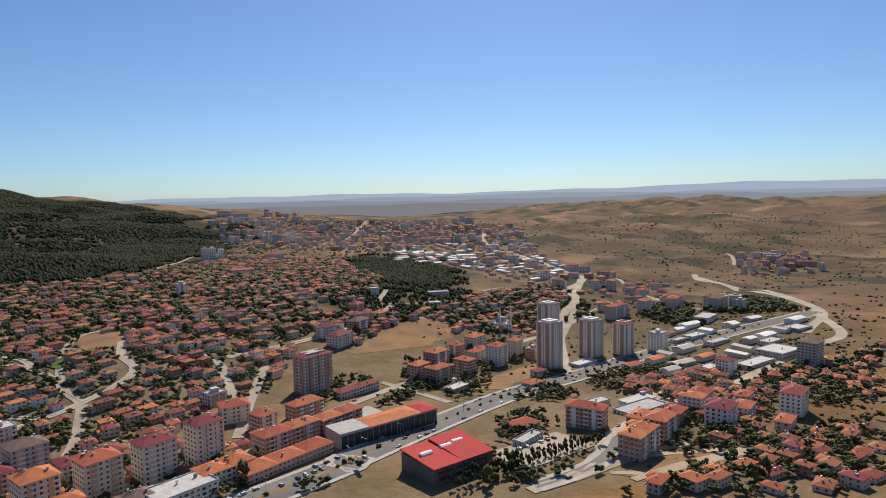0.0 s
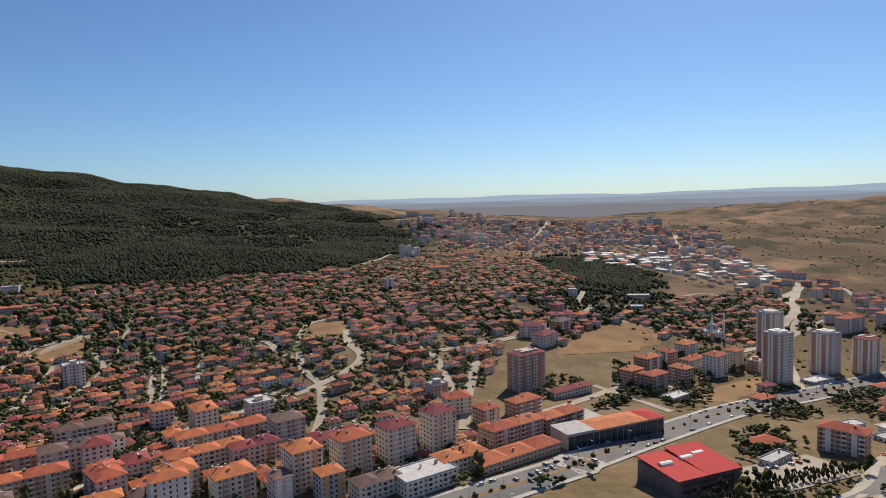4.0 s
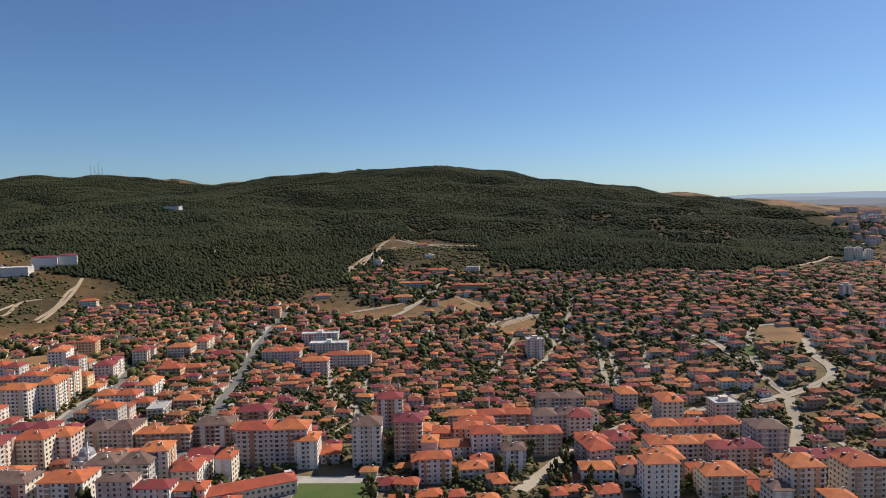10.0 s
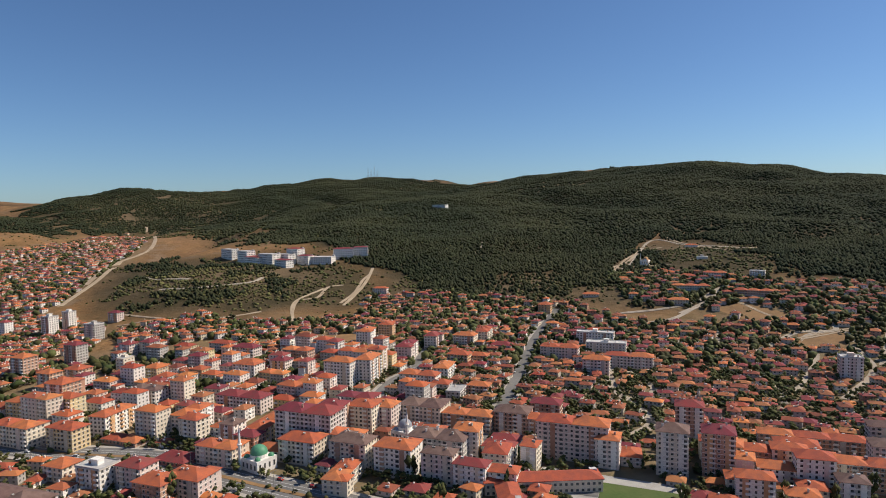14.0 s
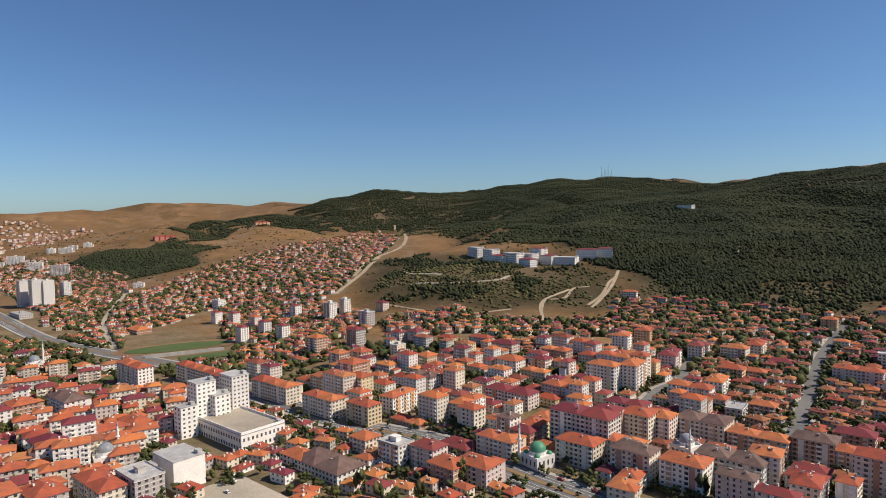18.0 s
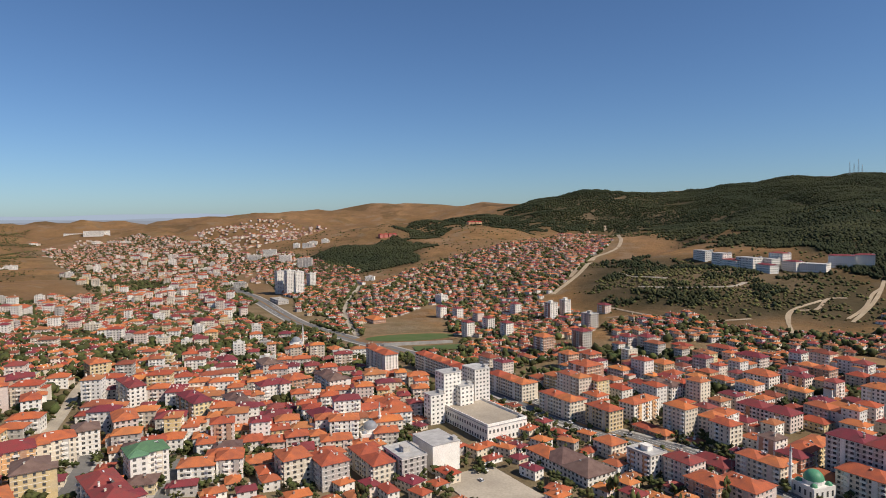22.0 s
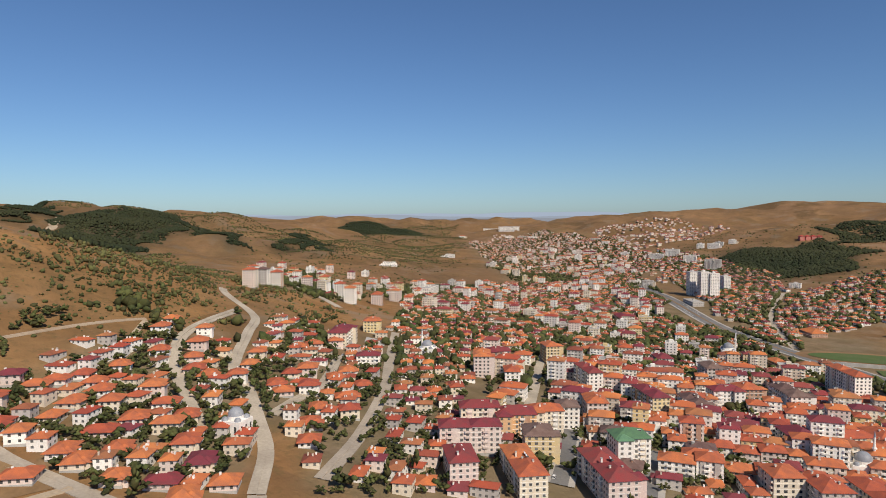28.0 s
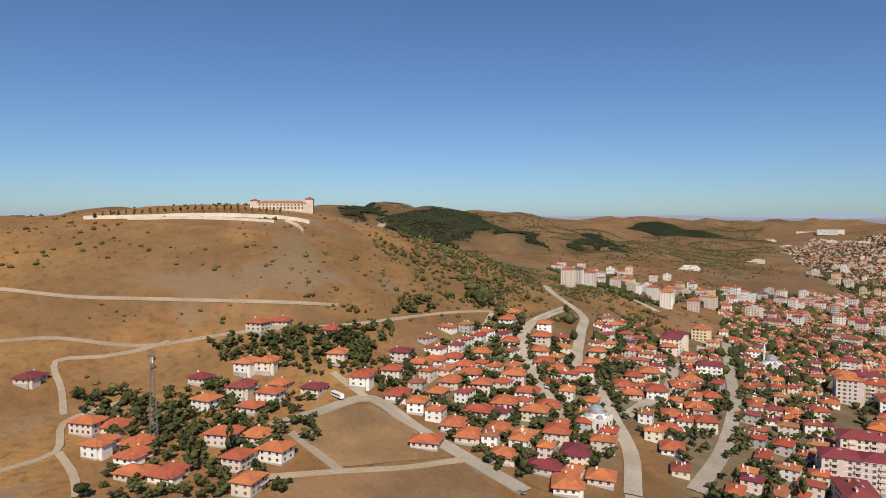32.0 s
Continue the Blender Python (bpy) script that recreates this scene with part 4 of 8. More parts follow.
BLOCKS += [(301, 625, 140, 4, 44, 14, 'po'), (307, 673, 140, 4, 40, 14, 'wf'), (319, 712, 140, 4, 40, 12, 'wf'), (181, 415, 140, 9, 18, 16, 'cd'),
           (259, 617, 140, 5, 24, 14, 'po'), (332, 851, 140, 4, 16, 14, 'oo'), (307, 787, 140, 2, 14, 10, 'wo'), (166, 435, 55, 2, 16, 12, 'po'),
           (255, 678, 140, 4, 38, 14, 'po'), (151, 437, 140, 6, 14, 16, 'po'), (137, 454, 140, 8, 44, 16, 'po'), (158, 528, 140, 4, 22, 14, 'bm'),
           (213, 728, 140, 2, 22, 14, 'pm'), (140, 496, 140, 4, 28, 14, 'po')]
BLOCKS += [(212, 775, 55, 4, 30, 14, 'co'), (171, 701, 140, 2, 26, 12, 'oo'), (183, 761, 140, 4, 24, 14, 'co'), (122, 511, 140, 5, 24, 16, 'bd'),
           (132, 597, 140, 3, 18, 12, 'bo'), (153, 700, 140, 3, 22, 14, 'oo'), (146, 763, 55, 5, 20, 14, 'pm'), (121, 655, 55, 4, 26, 14, 'wo'),
           (109, 592, 55, 3, 20, 12, 'gf'), (82, 449, 55, 5, 18, 14, 'co'), (94, 525, 140, 4, 36, 14, 'bo'), (73, 474, 55, 7, 16, 16, 'po'),
           (160, 1058, 150, 3, 22, 11, 'po'), (108, 734, 55, 5, 34, 14, 'pm')]
BLOCKS += [(92, 637, 140, 4, 34, 14, 'wo'), (112, 832, 55, 5, 20, 14, 'oo'), (68, 549, 140, 5, 32, 20, 'cd'), (55, 476, 140, 6, 36, 18, 'gd'),
           (82, 809, 55, 5, 24, 14, 'wo'), (67, 692, 55, 8, 14, 15, 'yo'), (52, 665, 55, 8, 26, 15, 'wo'), (37, 549, 140, 6, 20, 16, 'po'),
           (26, 470, 140, 6, 24, 16, 'wo'), (28, 594, 140, 4, 30, 14, 'pm'), (27, 662, 140, 8, 26, 15, 'wo'), (22, 545, 140, 7, 20, 16, 'co'),
           (3, 488, 140, 6, 24, 16, 'cd'), (1, 510, 140, 5, 28, 14, 'co')]
BLOCKS += [(0, 750, 140, 5, 30, 14, 'bo'), (0, 543, 55, 8, 16, 18, 'pm'), (-8, 465, 55, 3, 30, 12, 'co'), (-19, 717, 140, 5, 16, 14, 'pm'),
           (-18, 529, 140, 9, 42, 18, 'gm'), (-25, 510, 140, 5, 26, 16, 'co'), (-48, 779, 140, 5, 26, 14, 'pm'), (-49, 716, 140, 5, 24, 16, 'wo'),
           (-43, 558, 55, 4, 36, 14, 'yo'), (-71, 817, 140, 4, 26, 12, 'po'), (-56, 629, 140, 4, 42, 16, 'pm'), (-74, 524, 140, 4, 28, 14, 'co'),
           (-93, 595, 55, 5, 30, 14, 'po'), (-145, 849, 140, 5, 14, 14, 'pm')]
BLOCKS += [(-100, 535, 140, 1, 24, 16, 'rm'), (-90, 483, 140, 4, 24, 16, 'po'), (-129, 668, 140, 5, 28, 14, 'wd'), (-165, 852, 140, 5, 14, 14, 'pm'),
           (-208, 1072, 140, 4, 16, 12, 'pm'), (-158, 738, 140, 4, 12, 10, 'wm'), (-107, 482, 140, 4, 20, 16, 'bo'), (-220, 983, 140, 7, 18, 14, 'gf'),
           (-136, 584, 140, 1, 30, 12, 'bo'), (-119, 502, 140, 5, 18, 14, 'pm'), (-147, 614, 55, 5, 30, 14, 'wo'), (-266, 1081, 140, 8, 12, 12, 'wf'),
           (-217, 861, 140, 7, 18, 14, 'gm'), (-200, 781, 140, 4, 18, 16, 'bo')]
BLOCKS += [(-284, 1058, 140, 9, 14, 14, 'wf'), (-140, 508, 140, 5, 18, 14, 'wf'), (-195, 695, 140, 7, 20, 18, 'bo'), (-220, 765, 140, 5, 16, 14, 'bo'),
           (-171, 589, 140, 5, 24, 14, 'yo'), (-163, 534, 140, 3, 16, 14, 'co'), (-256, 829, 140, 7, 18, 16, 'bo'), (-349, 1113, 140, 6, 14, 12, 'wm'),
           (-205, 608, 140, 5, 36, 14, 'co'), (-325, 943, 140, 7, 14, 12, 'wm'), (-181, 498, 140, 2, 44, 22, 'wd'), (-362, 989, 140, 7, 14, 12, 'wm'),
           (-395, 1054, 140, 6, 14, 12, 'po'), (-255, 652, 140, 5, 50, 14, 'co')]
BLOCKS += [(-201, 510, 140, 2, 22, 14, 'wo'), (-381, 950, 140, 7, 14, 12, 'wm'), (-442, 1099, 140, 6, 14, 12, 'wm'), (-524, 1258, 140, 5, 22, 14, 'tf'),
           (-477, 1119, 140, 6, 14, 12, 'wm'), (-337, 709, 140, 5, 86, 14, 'po'), (-570, 1055, 140, 2, 36, 22, 'ro'), (-396, 694, 140, 8, 44, 14, 'wo'),
           (-327, 555, 140, 4, 24, 14, 'bo'), (-275, 456, 140, 5, 24, 16, 'gf'), (-491, 781, 140, 2, 40, 14, 'bo'), (-337, 536, 55, 4, 24, 14, 'co'),
           (-882, 1389, 140, 10, 24, 14, 'wf'), (-294, 450, 140, 4, 36, 14, 'co')]
BLOCKS += [(-839, 1264, 140, 16, 20, 18, 'wf'), (-406, 606, 140, 5, 38, 16, 'wd'), (-853, 1254, 140, 17, 20, 18, 'wf'), (-554, 803, 140, 1, 40, 10, 'bo'),
           (-889, 1274, 140, 16, 20, 18, 'wf'), (-357, 508, 140, 4, 26, 18, 'wm'), (-822, 1166, 140, 2, 52, 20, 'gf'), (-310, 428, 140, 5, 22, 16, 'go'),
           (-437, 599, 140, 4, 20, 18, 'bo'), (-484, 627, 140, 6, 24, 16, 'gd'), (-436, 562, 55, 5, 24, 14, 'wm'), (-330, 423, 140, 5, 18, 16, 'co'),
           (-796, 1018, 140, 5, 13, 12, 'pm'), (-828, 1030, 140, 5, 13, 12, 'pm')]
BLOCKS += [(-884, 1073, 140, 5, 13, 12, 'pm'), (-559, 665, 140, 3, 22, 16, 'wm'), (-953, 1124, 140, 5, 13, 12, 'pm'), (-429, 506, 140, 5, 32, 14, 'pd'),
           (-814, 954, 140, 2, 18, 10, 'wo'), (-788, 907, 140, 3, 38, 18, 'bm'), (-1080, 1206, 140, 6, 12, 12, 'wo'), (-861, 933, 140, 3, 26, 12, 'wm'),
           (-1092, 1182, 140, 6, 12, 12, 'po'), (-458, 495, 150, 5, 36, 14, 'ym'), (-920, 953, 140, 3, 22, 10, 'wm'), (-1127, 1159, 140, 6, 12, 12, 'po'),
           (-1125, 1108, 140, 6, 12, 12, 'wo'), (-397, 384, 55, 6, 20, 16, 'wg')]
BLOCKS += [(-520, 498, 150, 6, 36, 12, 'wm'), (-461, 433, 140, 5, 24, 14, 'po'), (-379, 341, 150, 5, 44, 16, 'pm'), (-606, 545, 150, 6, 22, 14, 'yo'),
           (-458, 401, 140, 5, 16, 14, 'wd'), (-1274, 1112, 140, 2, 30, 12, 'wf'), (-456, 377, 55, 5, 22, 14, 'co'), (-551, 440, 140, 4, 20, 12, 'wo'),
           (-427, 341, 140, 5, 20, 16, 'yd'), (-591, 462, 55, 6, 20, 14, 'bm'), (-1112, 870, 125, 5, 38, 18, 'wo'), (-457, 352, 55, 5, 24, 16, 'om'),
           (-405, 307, 150, 4, 42, 14, 'co'), (-581, 434, 140, 6, 28, 14, 'po')]
BLOCKS += [(-473, 337, 55, 5, 24, 14, 'cm'), (-1159, 808, 125, 5, 62, 16, 'wf'), (-448, 308, 55, 5, 34, 14, 'pm'), (-422, 280, 150, 4, 24, 14, 'pm'),
           (-984, 637, 140, 4, 24, 12, 'po'), (-1192, 759, 140, 4, 26, 14, 'po'), (-1292, 790, 140, 6, 16, 14, 'wo'), (-933, 549, 140, 5, 20, 14, 'po'),
           (-1472, 851, 140, 4, 26, 14, 'wf'), (-726, 414, 140, 4, 20, 14, 'yo'), (-608, 339, 55, 3, 18, 12, 'wm'), (-1004, 558, 140, 7, 14, 14, 'co'),
           (-1399, 772, 140, 5, 22, 14, 'pm'), (-902, 489, 140, 7, 14, 14, 'wo')]
BLOCKS += [(-961, 506, 140, 7, 14, 14, 'wo'), (-674, 351, 140, 4, 36, 16, 'cm'), (-1517, 782, 140, 6, 18, 14, 'po'), (-1228, 620, 140, 5, 26, 16, 'oo'),
           (-1445, 697, 140, 5, 18, 14, 'wf'), (-1074, 511, 140, 6, 16, 14, 'po'), (-1253, 578, 140, 6, 14, 14, 'wo'), (-1526, 668, 140, 5, 18, 14, 'po'),
           (-965, 416, 140, 7, 14, 14, 'wo'), (-959, 395, 140, 7, 14, 14, 'gd'), (-1504, 611, 140, 5, 24, 14, 'pm'), (-900, 356, 140, 7, 14, 14, 'po')]
BLOCKS += [(2151, 783, 118, 5, 37, 14, 'pf'), (2245, 768, 117, 5, 48, 14, 'po'), (2195, 696, 116, 4, 53, 14, 'pm'), (1994, 635, 116, 6, 34, 14, 'wf'),
           (2068, 608, 114, 6, 44, 14, 'pf'), (2109, 579, 113, 5, 36, 14, 'po'), (1720, 495, 114, 7, 23, 14, 'pm'), (1678, 461, 113, 8, 21, 14, 'wf'),
           (1651, 432, 113, 7, 22, 14, 'gm'), (1720, 422, 112, 6, 17, 14, 'pf'), (1690, 394, 111, 7, 21, 14, 'wf'), (1810, 390, 110, 5, 27, 14, 'gm'),
           (1760, 353, 109, 5, 26, 14, 'po'), (1993, 377, 109, 7, 23, 14, 'pf')]
BLOCKS += [(1869, 287, 107, 7, 22, 14, 'pm'), (1927, 246, 105, 5, 22, 14, 'wf'), (1311, 350, 113, 4, 38, 14, 'co'), (1051, 333, 116, 3, 36, 12, 'co'),
           (1258, 458, 118, 8, 12, 14, 'wf'), (1247, 469, 119, 8, 12, 14, 'cf'), (1271, 445, 117, 7, 11, 14, 'wf'), (2144, 120, 101, 8, 25, 14, 'wf'),
           (1795, 46, 99, 4, 35, 14, 'pm'), (1789, 6, 98, 4, 29, 14, 'cf'), (1809, -50, 96, 8, 32, 14, 'cf'), (1859, -86, 95, 7, 21, 14, 'po'),
           (2373, -100, 96, 7, 31, 14, 'pf'), (2468, -76, 96, 7, 20, 14, 'wf')]
BLOCKS += [(2361, -46, 97, 6, 23, 14, 'pm'), (2496, 95, 100, 4, 41, 14, 'po'), (2470, 51, 99, 4, 28, 14, 'wm'), (1679, -132, 94, 4, 33, 14, 'tf'),
           (1959, -188, 93, 5, 26, 14, 'pf'), (1990, -235, 91, 5, 23, 14, 'po'), (1741, -234, 90, 4, 29, 14, 'wf'), (1390, -282, 87, 5, 28, 14, 'po'),
           (1385, -309, 85, 5, 23, 14, 'pm'), (1320, -346, 83, 3, 27, 12, 'po'), (937, -237, 84, 4, 18, 14, 'po'), (921, -258, 82, 4, 22, 14, 'cm'),
           (948, -306, 80, 4, 21, 14, 'po'), (965, -351, 78, 5, 29, 14, 'pm')]
BLOCKS += [(936, -395, 75, 6, 20, 14, 'gd'), (932, -412, 74, 6, 13, 14, 'cf'), (933, -431, 73, 6, 17, 14, 'gf'), (1689, -841, 72, 3, 28, 12, 'gf'),
           (1663, -858, 71, 3, 31, 12, 'cf'), (1732, -917, 70, 3, 38, 12, 'gf'), (1610, -839, 70, 4, 30, 14, 'bf'), (1590, -864, 69, 4, 38, 14, 'bm'),
           (1576, -905, 68, 4, 45, 14, 'bm'), (874, 13, 99, 2, 16, 12, 'gf'), (941, 9, 99, 2, 31, 12, 'gf'), (900, 99, 104, 3, 12, 12, 'wf'),
           (947, 466, 124, 3, 17, 12, 'wo'), (948, 492, 125, 2, 21, 12, 'po')]
BLOCKS += [(849, 353, 121, 6, 11, 14, 'gf'), (762, 101, 106, 4, 28, 14, 'bm'), (697, 130, 109, 4, 26, 14, 'pm'), (-780, 1485, 13, 3, 22, 12, 'wf'),
           (-1283, 1472, 28, 3, 11, 12, 'wo'), (-889, 990, 29, 2, 36, 12, 'wm'), (-932, 972, 31, 2, 23, 12, 'gm'), (-1879, 2373, 26, 3, 23, 12, 'wf'),
           (-1356, 1848, 23, 5, 45, 14, 'wf'), (-1326, 1891, 22, 8, 42, 14, 'wf'), (-1088, 1707, 19, 9, 42, 14, 'gf'), (-1205, 1790, 21, 7, 36, 14, 'wf'),
           (-1050, 1356, 24, 5, 25, 14, 'gf'), (-2916, 2338, 39, 3, 34, 12, 'wo')]
BLOCKS += [(-2694, 2241, 38, 4, 36, 14, 'wf'), (-2688, 2478, 35, 5, 36, 14, 'wf'), (-2652, 2544, 34, 4, 51, 14, 'gf'), (-2557, 2525, 33, 5, 45, 14, 'wf'),
           (-2222, 2442, 30, 3, 31, 12, 'gd'), (-2085, 2356, 29, 4, 34, 14, 'wd'), (-1988, 2330, 28, 4, 33, 14, 'gd'), (-1886, 2275, 27, 4, 32, 14, 'wd'),
           (-1529, 2011, 24, 3, 58, 12, 'pm'), (-1747, 1883, 30, 4, 51, 14, 'po'), (-1710, 1896, 29, 6, 19, 14, 'pf'), (-1653, 1886, 29, 3, 46, 12, 'pm'),
           (-1863, 1928, 32, 5, 25, 14, 'wf'), (-1863, 1876, 32, 5, 28, 14, 'wm')]
BLOCKS += [(-1682, 1773, 31, 4, 37, 14, 'wo'), (-1401, 1673, 27, 3, 33, 12, 'wf'), (-1486, 1863, 26, 4, 29, 14, 'wf'), (-1569, 1722, 30, 6, 18, 14, 'wf'),
           (-1375, 1558, 29, 4, 31, 14, 'po'), (-1271, 1500, 27, 5, 23, 14, 'wo'), (-1214, 1330, 30, 5, 19, 14, 'wm'), (-1172, 1311, 29, 5, 18, 14, 'po'),
           (-1106, 1260, 28, 4, 25, 14, 'co'), (-984, 1149, 27, 6, 15, 14, 'wm'), (-914, 1086, 27, 6, 14, 14, 'wm'), (-877, 1063, 26, 6, 14, 14, 'pm'),
           (-843, 1042, 25, 6, 13, 14, 'wm'), (-2074, 1583, 41, 4, 36, 14, 'wf')]
BLOCKS += [(-2117, 1589, 41, 3, 28, 12, 'wf'), (-1273, 2039, 19, 5, 36, 14, 'wf'), (-1323, 2048, 20, 5, 22, 14, 'wf'), (-1279, 2087, 18, 4, 26, 14, 'wf'),
           (-1253, 2122, 17, 4, 22, 14, 'wf')]
BLOCKS += [(546, 826, 141, 2, 49, 12, 'co'), (616, 857, 139, 2, 31, 12, 'po'), (581, 916, 142, 1, 20, 12, 'co'), (425, 888, 149, 1, 22, 12, 'co'), (494, 788, 142, 2, 24, 12, 'co'), (509, 930, 146, 1, 20, 12, 'co'), (525, 907, 144, 1, 18, 12, 'co'), (585, 878, 141, 1, 22, 12, 'wo'), (793, 1113, 140, 1, 23, 12, 'wo'), (704, 983, 139, 1, 17, 12, 'wf')]
VILLAS = []
VILLAS += [(-559, -9, 'o'), (-551, 15, 'o'), (-560, 25, 'o'), (-515, 5, 'o'), (-517, 20, 'o'), (-493, 30, 'o'), (-488, 14, 'o'), (-464, 20, 'o'),
           (-482, -14, 'o'), (-484, -28, 'o'), (-504, -33, 'o'), (-513, -49, 'o'), (-518, -34, 'o'), (-540, -50, 'o'), (-538, -62, 'o'), (-572, 9, 'm'),
           (-575, 30, 'o'), (-566, 49, 'm'), (-593, -16, 'm'), (-599, 22, 'o'), (-600, 10, 'o'), (-571, 78, 'w'), (-576, 96, 'o'), (-598, 105, 'm'),
           (-588, 116, 'o'), (-592, 126, 'o'), (-551, 96, 'o'), (-534, 104, 'o'), (-550, 119, 'o'), (-593, -107, 'm')]
VILLAS += [(-601, 65, 'o'), (-644, 14, 'o'), (-649, 29, 'o'), (-636, 63, 'o'), (-525, 136, 'o'), (-535, 154, 'o'), (-512, 119, 'o'), (-499, 123, 'o'),
           (-503, 140, 'o'), (-477, 134, 'o'), (-471, 168, 'm'), (-464, 150, 'm'), (-493, 168, 'o'), (-453, 173, 'o'), (-449, 154, 'o'), (-517, 166, 'o'),
           (-548, 173, 'o'), (-529, 178, 'o'), (-564, 130, 'o'), (-574, 145, 'o'), (-553, 147, 'o'), (-567, 171, 'o'), (-596, 140, 'o'), (-585, 144, 'o'),
           (-605, 161, 'o'), (-667, 231, 'o'), (-637, 217, 'o'), (-595, 202, 'o'), (-584, 207, 'o'), (-577, 223, 'o')]
VILLAS += [(-615, 207, 'o'), (-627, 189, 'o'), (-663, 199, 'o'), (-688, 213, 'o'), (-619, 253, 'o'), (-602, 241, 'o'), (-565, 244, 'o'), (-584, 263, 'o'),
           (-587, 276, 'o'), (-553, 261, 'o'), (-522, 252, 'o'), (-574, 291, 'o'), (-502, 237, 'o'), (-588, 309, 'o'), (-536, 280, 'o'), (-557, 303, 'o'),
           (-509, 266, 'o'), (-551, 243, 'o'), (-656, 315, 'o'), (-660, 337, 'o'), (-645, 297, 'o'), (-480, 226, 'o'), (-495, 101, 'o')]

# ---- ground, far mountains, streets ----
def inside(poly, x, y):
    """Which of the points lie in the polygon."""
    x, y, hit = np.asarray(x, float), np.asarray(y, float), False
    for (ax, ay), (bx, by) in zip(poly, poly[1:] + poly[:1]):
        if ay != by:
            hit = hit ^ (((ay > y) != (by > y)) & (x < (bx - ax) * (y - ay) / (by - ay) + ax))
    return hit


def in_any(polys, x, y):
    out = np.zeros(np.shape(x), bool)
    for p in polys:
        out |= inside(p, x, y)
    return out


class Shape:
    """Collects faces for one mesh."""

    def __init__(self):
        self.v, self.f, self.m = [], [], []

    def face(self, pts, m=0):
        n = len(self.v)
        self.v += [tuple(p) for p in pts]
        self.f.append(tuple(range(n, n + len(pts))))
        self.m.append(m)

    def faces(self, pts, faces, m=0):
        n = len(self.v)
        self.v += [tuple(p) for p in pts]
        self.f += [tuple(n + i for i in f) for f in faces]
        self.m += [m] * len(faces)

    def box(self, x0, y0, z0, x1, y1, z1, m=0):
        self.faces([(x0, y0, z0), (x1, y0, z0), (x1, y1, z0), (x0, y1, z0), (x0, y0, z1), (x1, y0, z1), (x1, y1, z1), (x0, y1, z1)],
                   [(0, 1, 5, 4), (1, 2, 6, 5), (2, 3, 7, 6), (3, 0, 4, 7), (4, 5, 6, 7), (3, 2, 1, 0)], m)

    def loft(self, w, d, rings):
        """One closed wall body; each ring: how far it stands out, its height, and the finish below it."""
        n = len(self.v)
        for out, z, _ in rings:
            a, b = w / 2 + out, d / 2 + out
            self.v += [(-a, -b, z), (a, -b, z), (a, b, z), (-a, b, z)]
        for k in range(1, len(rings)):
            o = n + 4 * k
            self.f += [(o - 4 + i, o - 4 + (i + 1) % 4, o + (i + 1) % 4, o + i) for i in range(4)]
            self.m += [rings[k][2]] * 4
        o = n + 4 * len(rings) - 4
        self.f.append((o, o + 1, o + 2, o + 3))
        self.m.append(0)

    def hip(self, w, d, z, rise, over=0.6, thick=0.22, m=0, x=0, y=0, ridge=None):
        a, b = w / 2 + over, d / 2 + over
        k = max(0.0, a - b) if ridge is None else ridge
        lo = [(-a, -b, z), (a, -b, z), (a, b, z), (-a, b, z)]
        hi = [(px, py, z + thick) for px, py, _ in lo]
        top = [(-k - 0.05, 0, z + rise), (k + 0.05, 0, z + rise)]
        pts = [(px + x, py + y, pz) for px, py, pz in lo + hi + top]
        self.faces(pts, [(3, 2, 1, 0), (0, 1, 5, 4), (1, 2, 6, 5), (2, 3, 7, 6), (3, 0, 4, 7), (4, 5, 9, 8), (5, 6, 9), (6, 7, 8, 9), (7, 4, 8)], m)

    def tube(self, x, y, z0, z1, r0, r1, n=10, m=0):
        ring = [(math.cos(6.2832 * i / n), math.sin(6.2832 * i / n)) for i in range(n)]
        pts = [(x + r0 * c, y + r0 * s, z0) for c, s in ring] + [(x + r1 * c, y + r1 * s, z1) for c, s in ring]
        self.faces(pts, [(i, (i + 1) % n, n + (i + 1) % n, n + i) for i in range(n)] + [tuple(range(n, 2 * n))], m)

    def dome(self, x, y, z, r, n=14, k=5, m=0, tall=1.0):
        pts, faces = [], []
        for j in range(k):
            e = 1.5708 * j / k
            pts += [(x + r * math.cos(e) * math.cos(6.2832 * i / n), y + r * math.cos(e) * math.sin(6.2832 * i / n), z + tall * r * math.sin(e)) for i in range(n)]
        pts.append((x, y, z + tall * r))
        for j in range(k - 1):
            faces += [(j * n + i, j * n + (i + 1) % n, j * n + n + (i + 1) % n, j * n + n + i) for i in range(n)]
        faces += [((k - 1) * n + i, (k - 1) * n + (i + 1) % n, k * n) for i in range(n)]
        self.faces(pts, faces, m)

    def mesh(self, name, mats, smooth=False):
        me = bpy.data.meshes.new(name)
        me.from_pydata(self.v, [], self.f)
        for mt in mats if isinstance(mats, (list, tuple)) else [mats]:
            me.materials.append(mt)
        me.polygons.foreach_set("material_index", self.m)
        if smooth:
            me.polygons.foreach_set("use_smooth", [True] * len(self.f))
        return me


def part(name, what, mats, parent, label="", at=None):
    """One mesh object under a thing or under a part; what is a Shape or a mesh to share."""
    ob = new(name, what.mesh(name, mats) if isinstance(what, Shape) else what)
    ob.parent = parent
    if at is not None:
        ob.matrix_basis = at
    return tagged(ob, label)


def thing(name, x, y, z, rot, label, category, group="", kind=""):
    ob = new(name)
    ob.empty_display_size = 2
    ob.matrix_basis = pose(x, y, z, 0, 0, rot)
    return tagged(ob, label, category, group, kind)


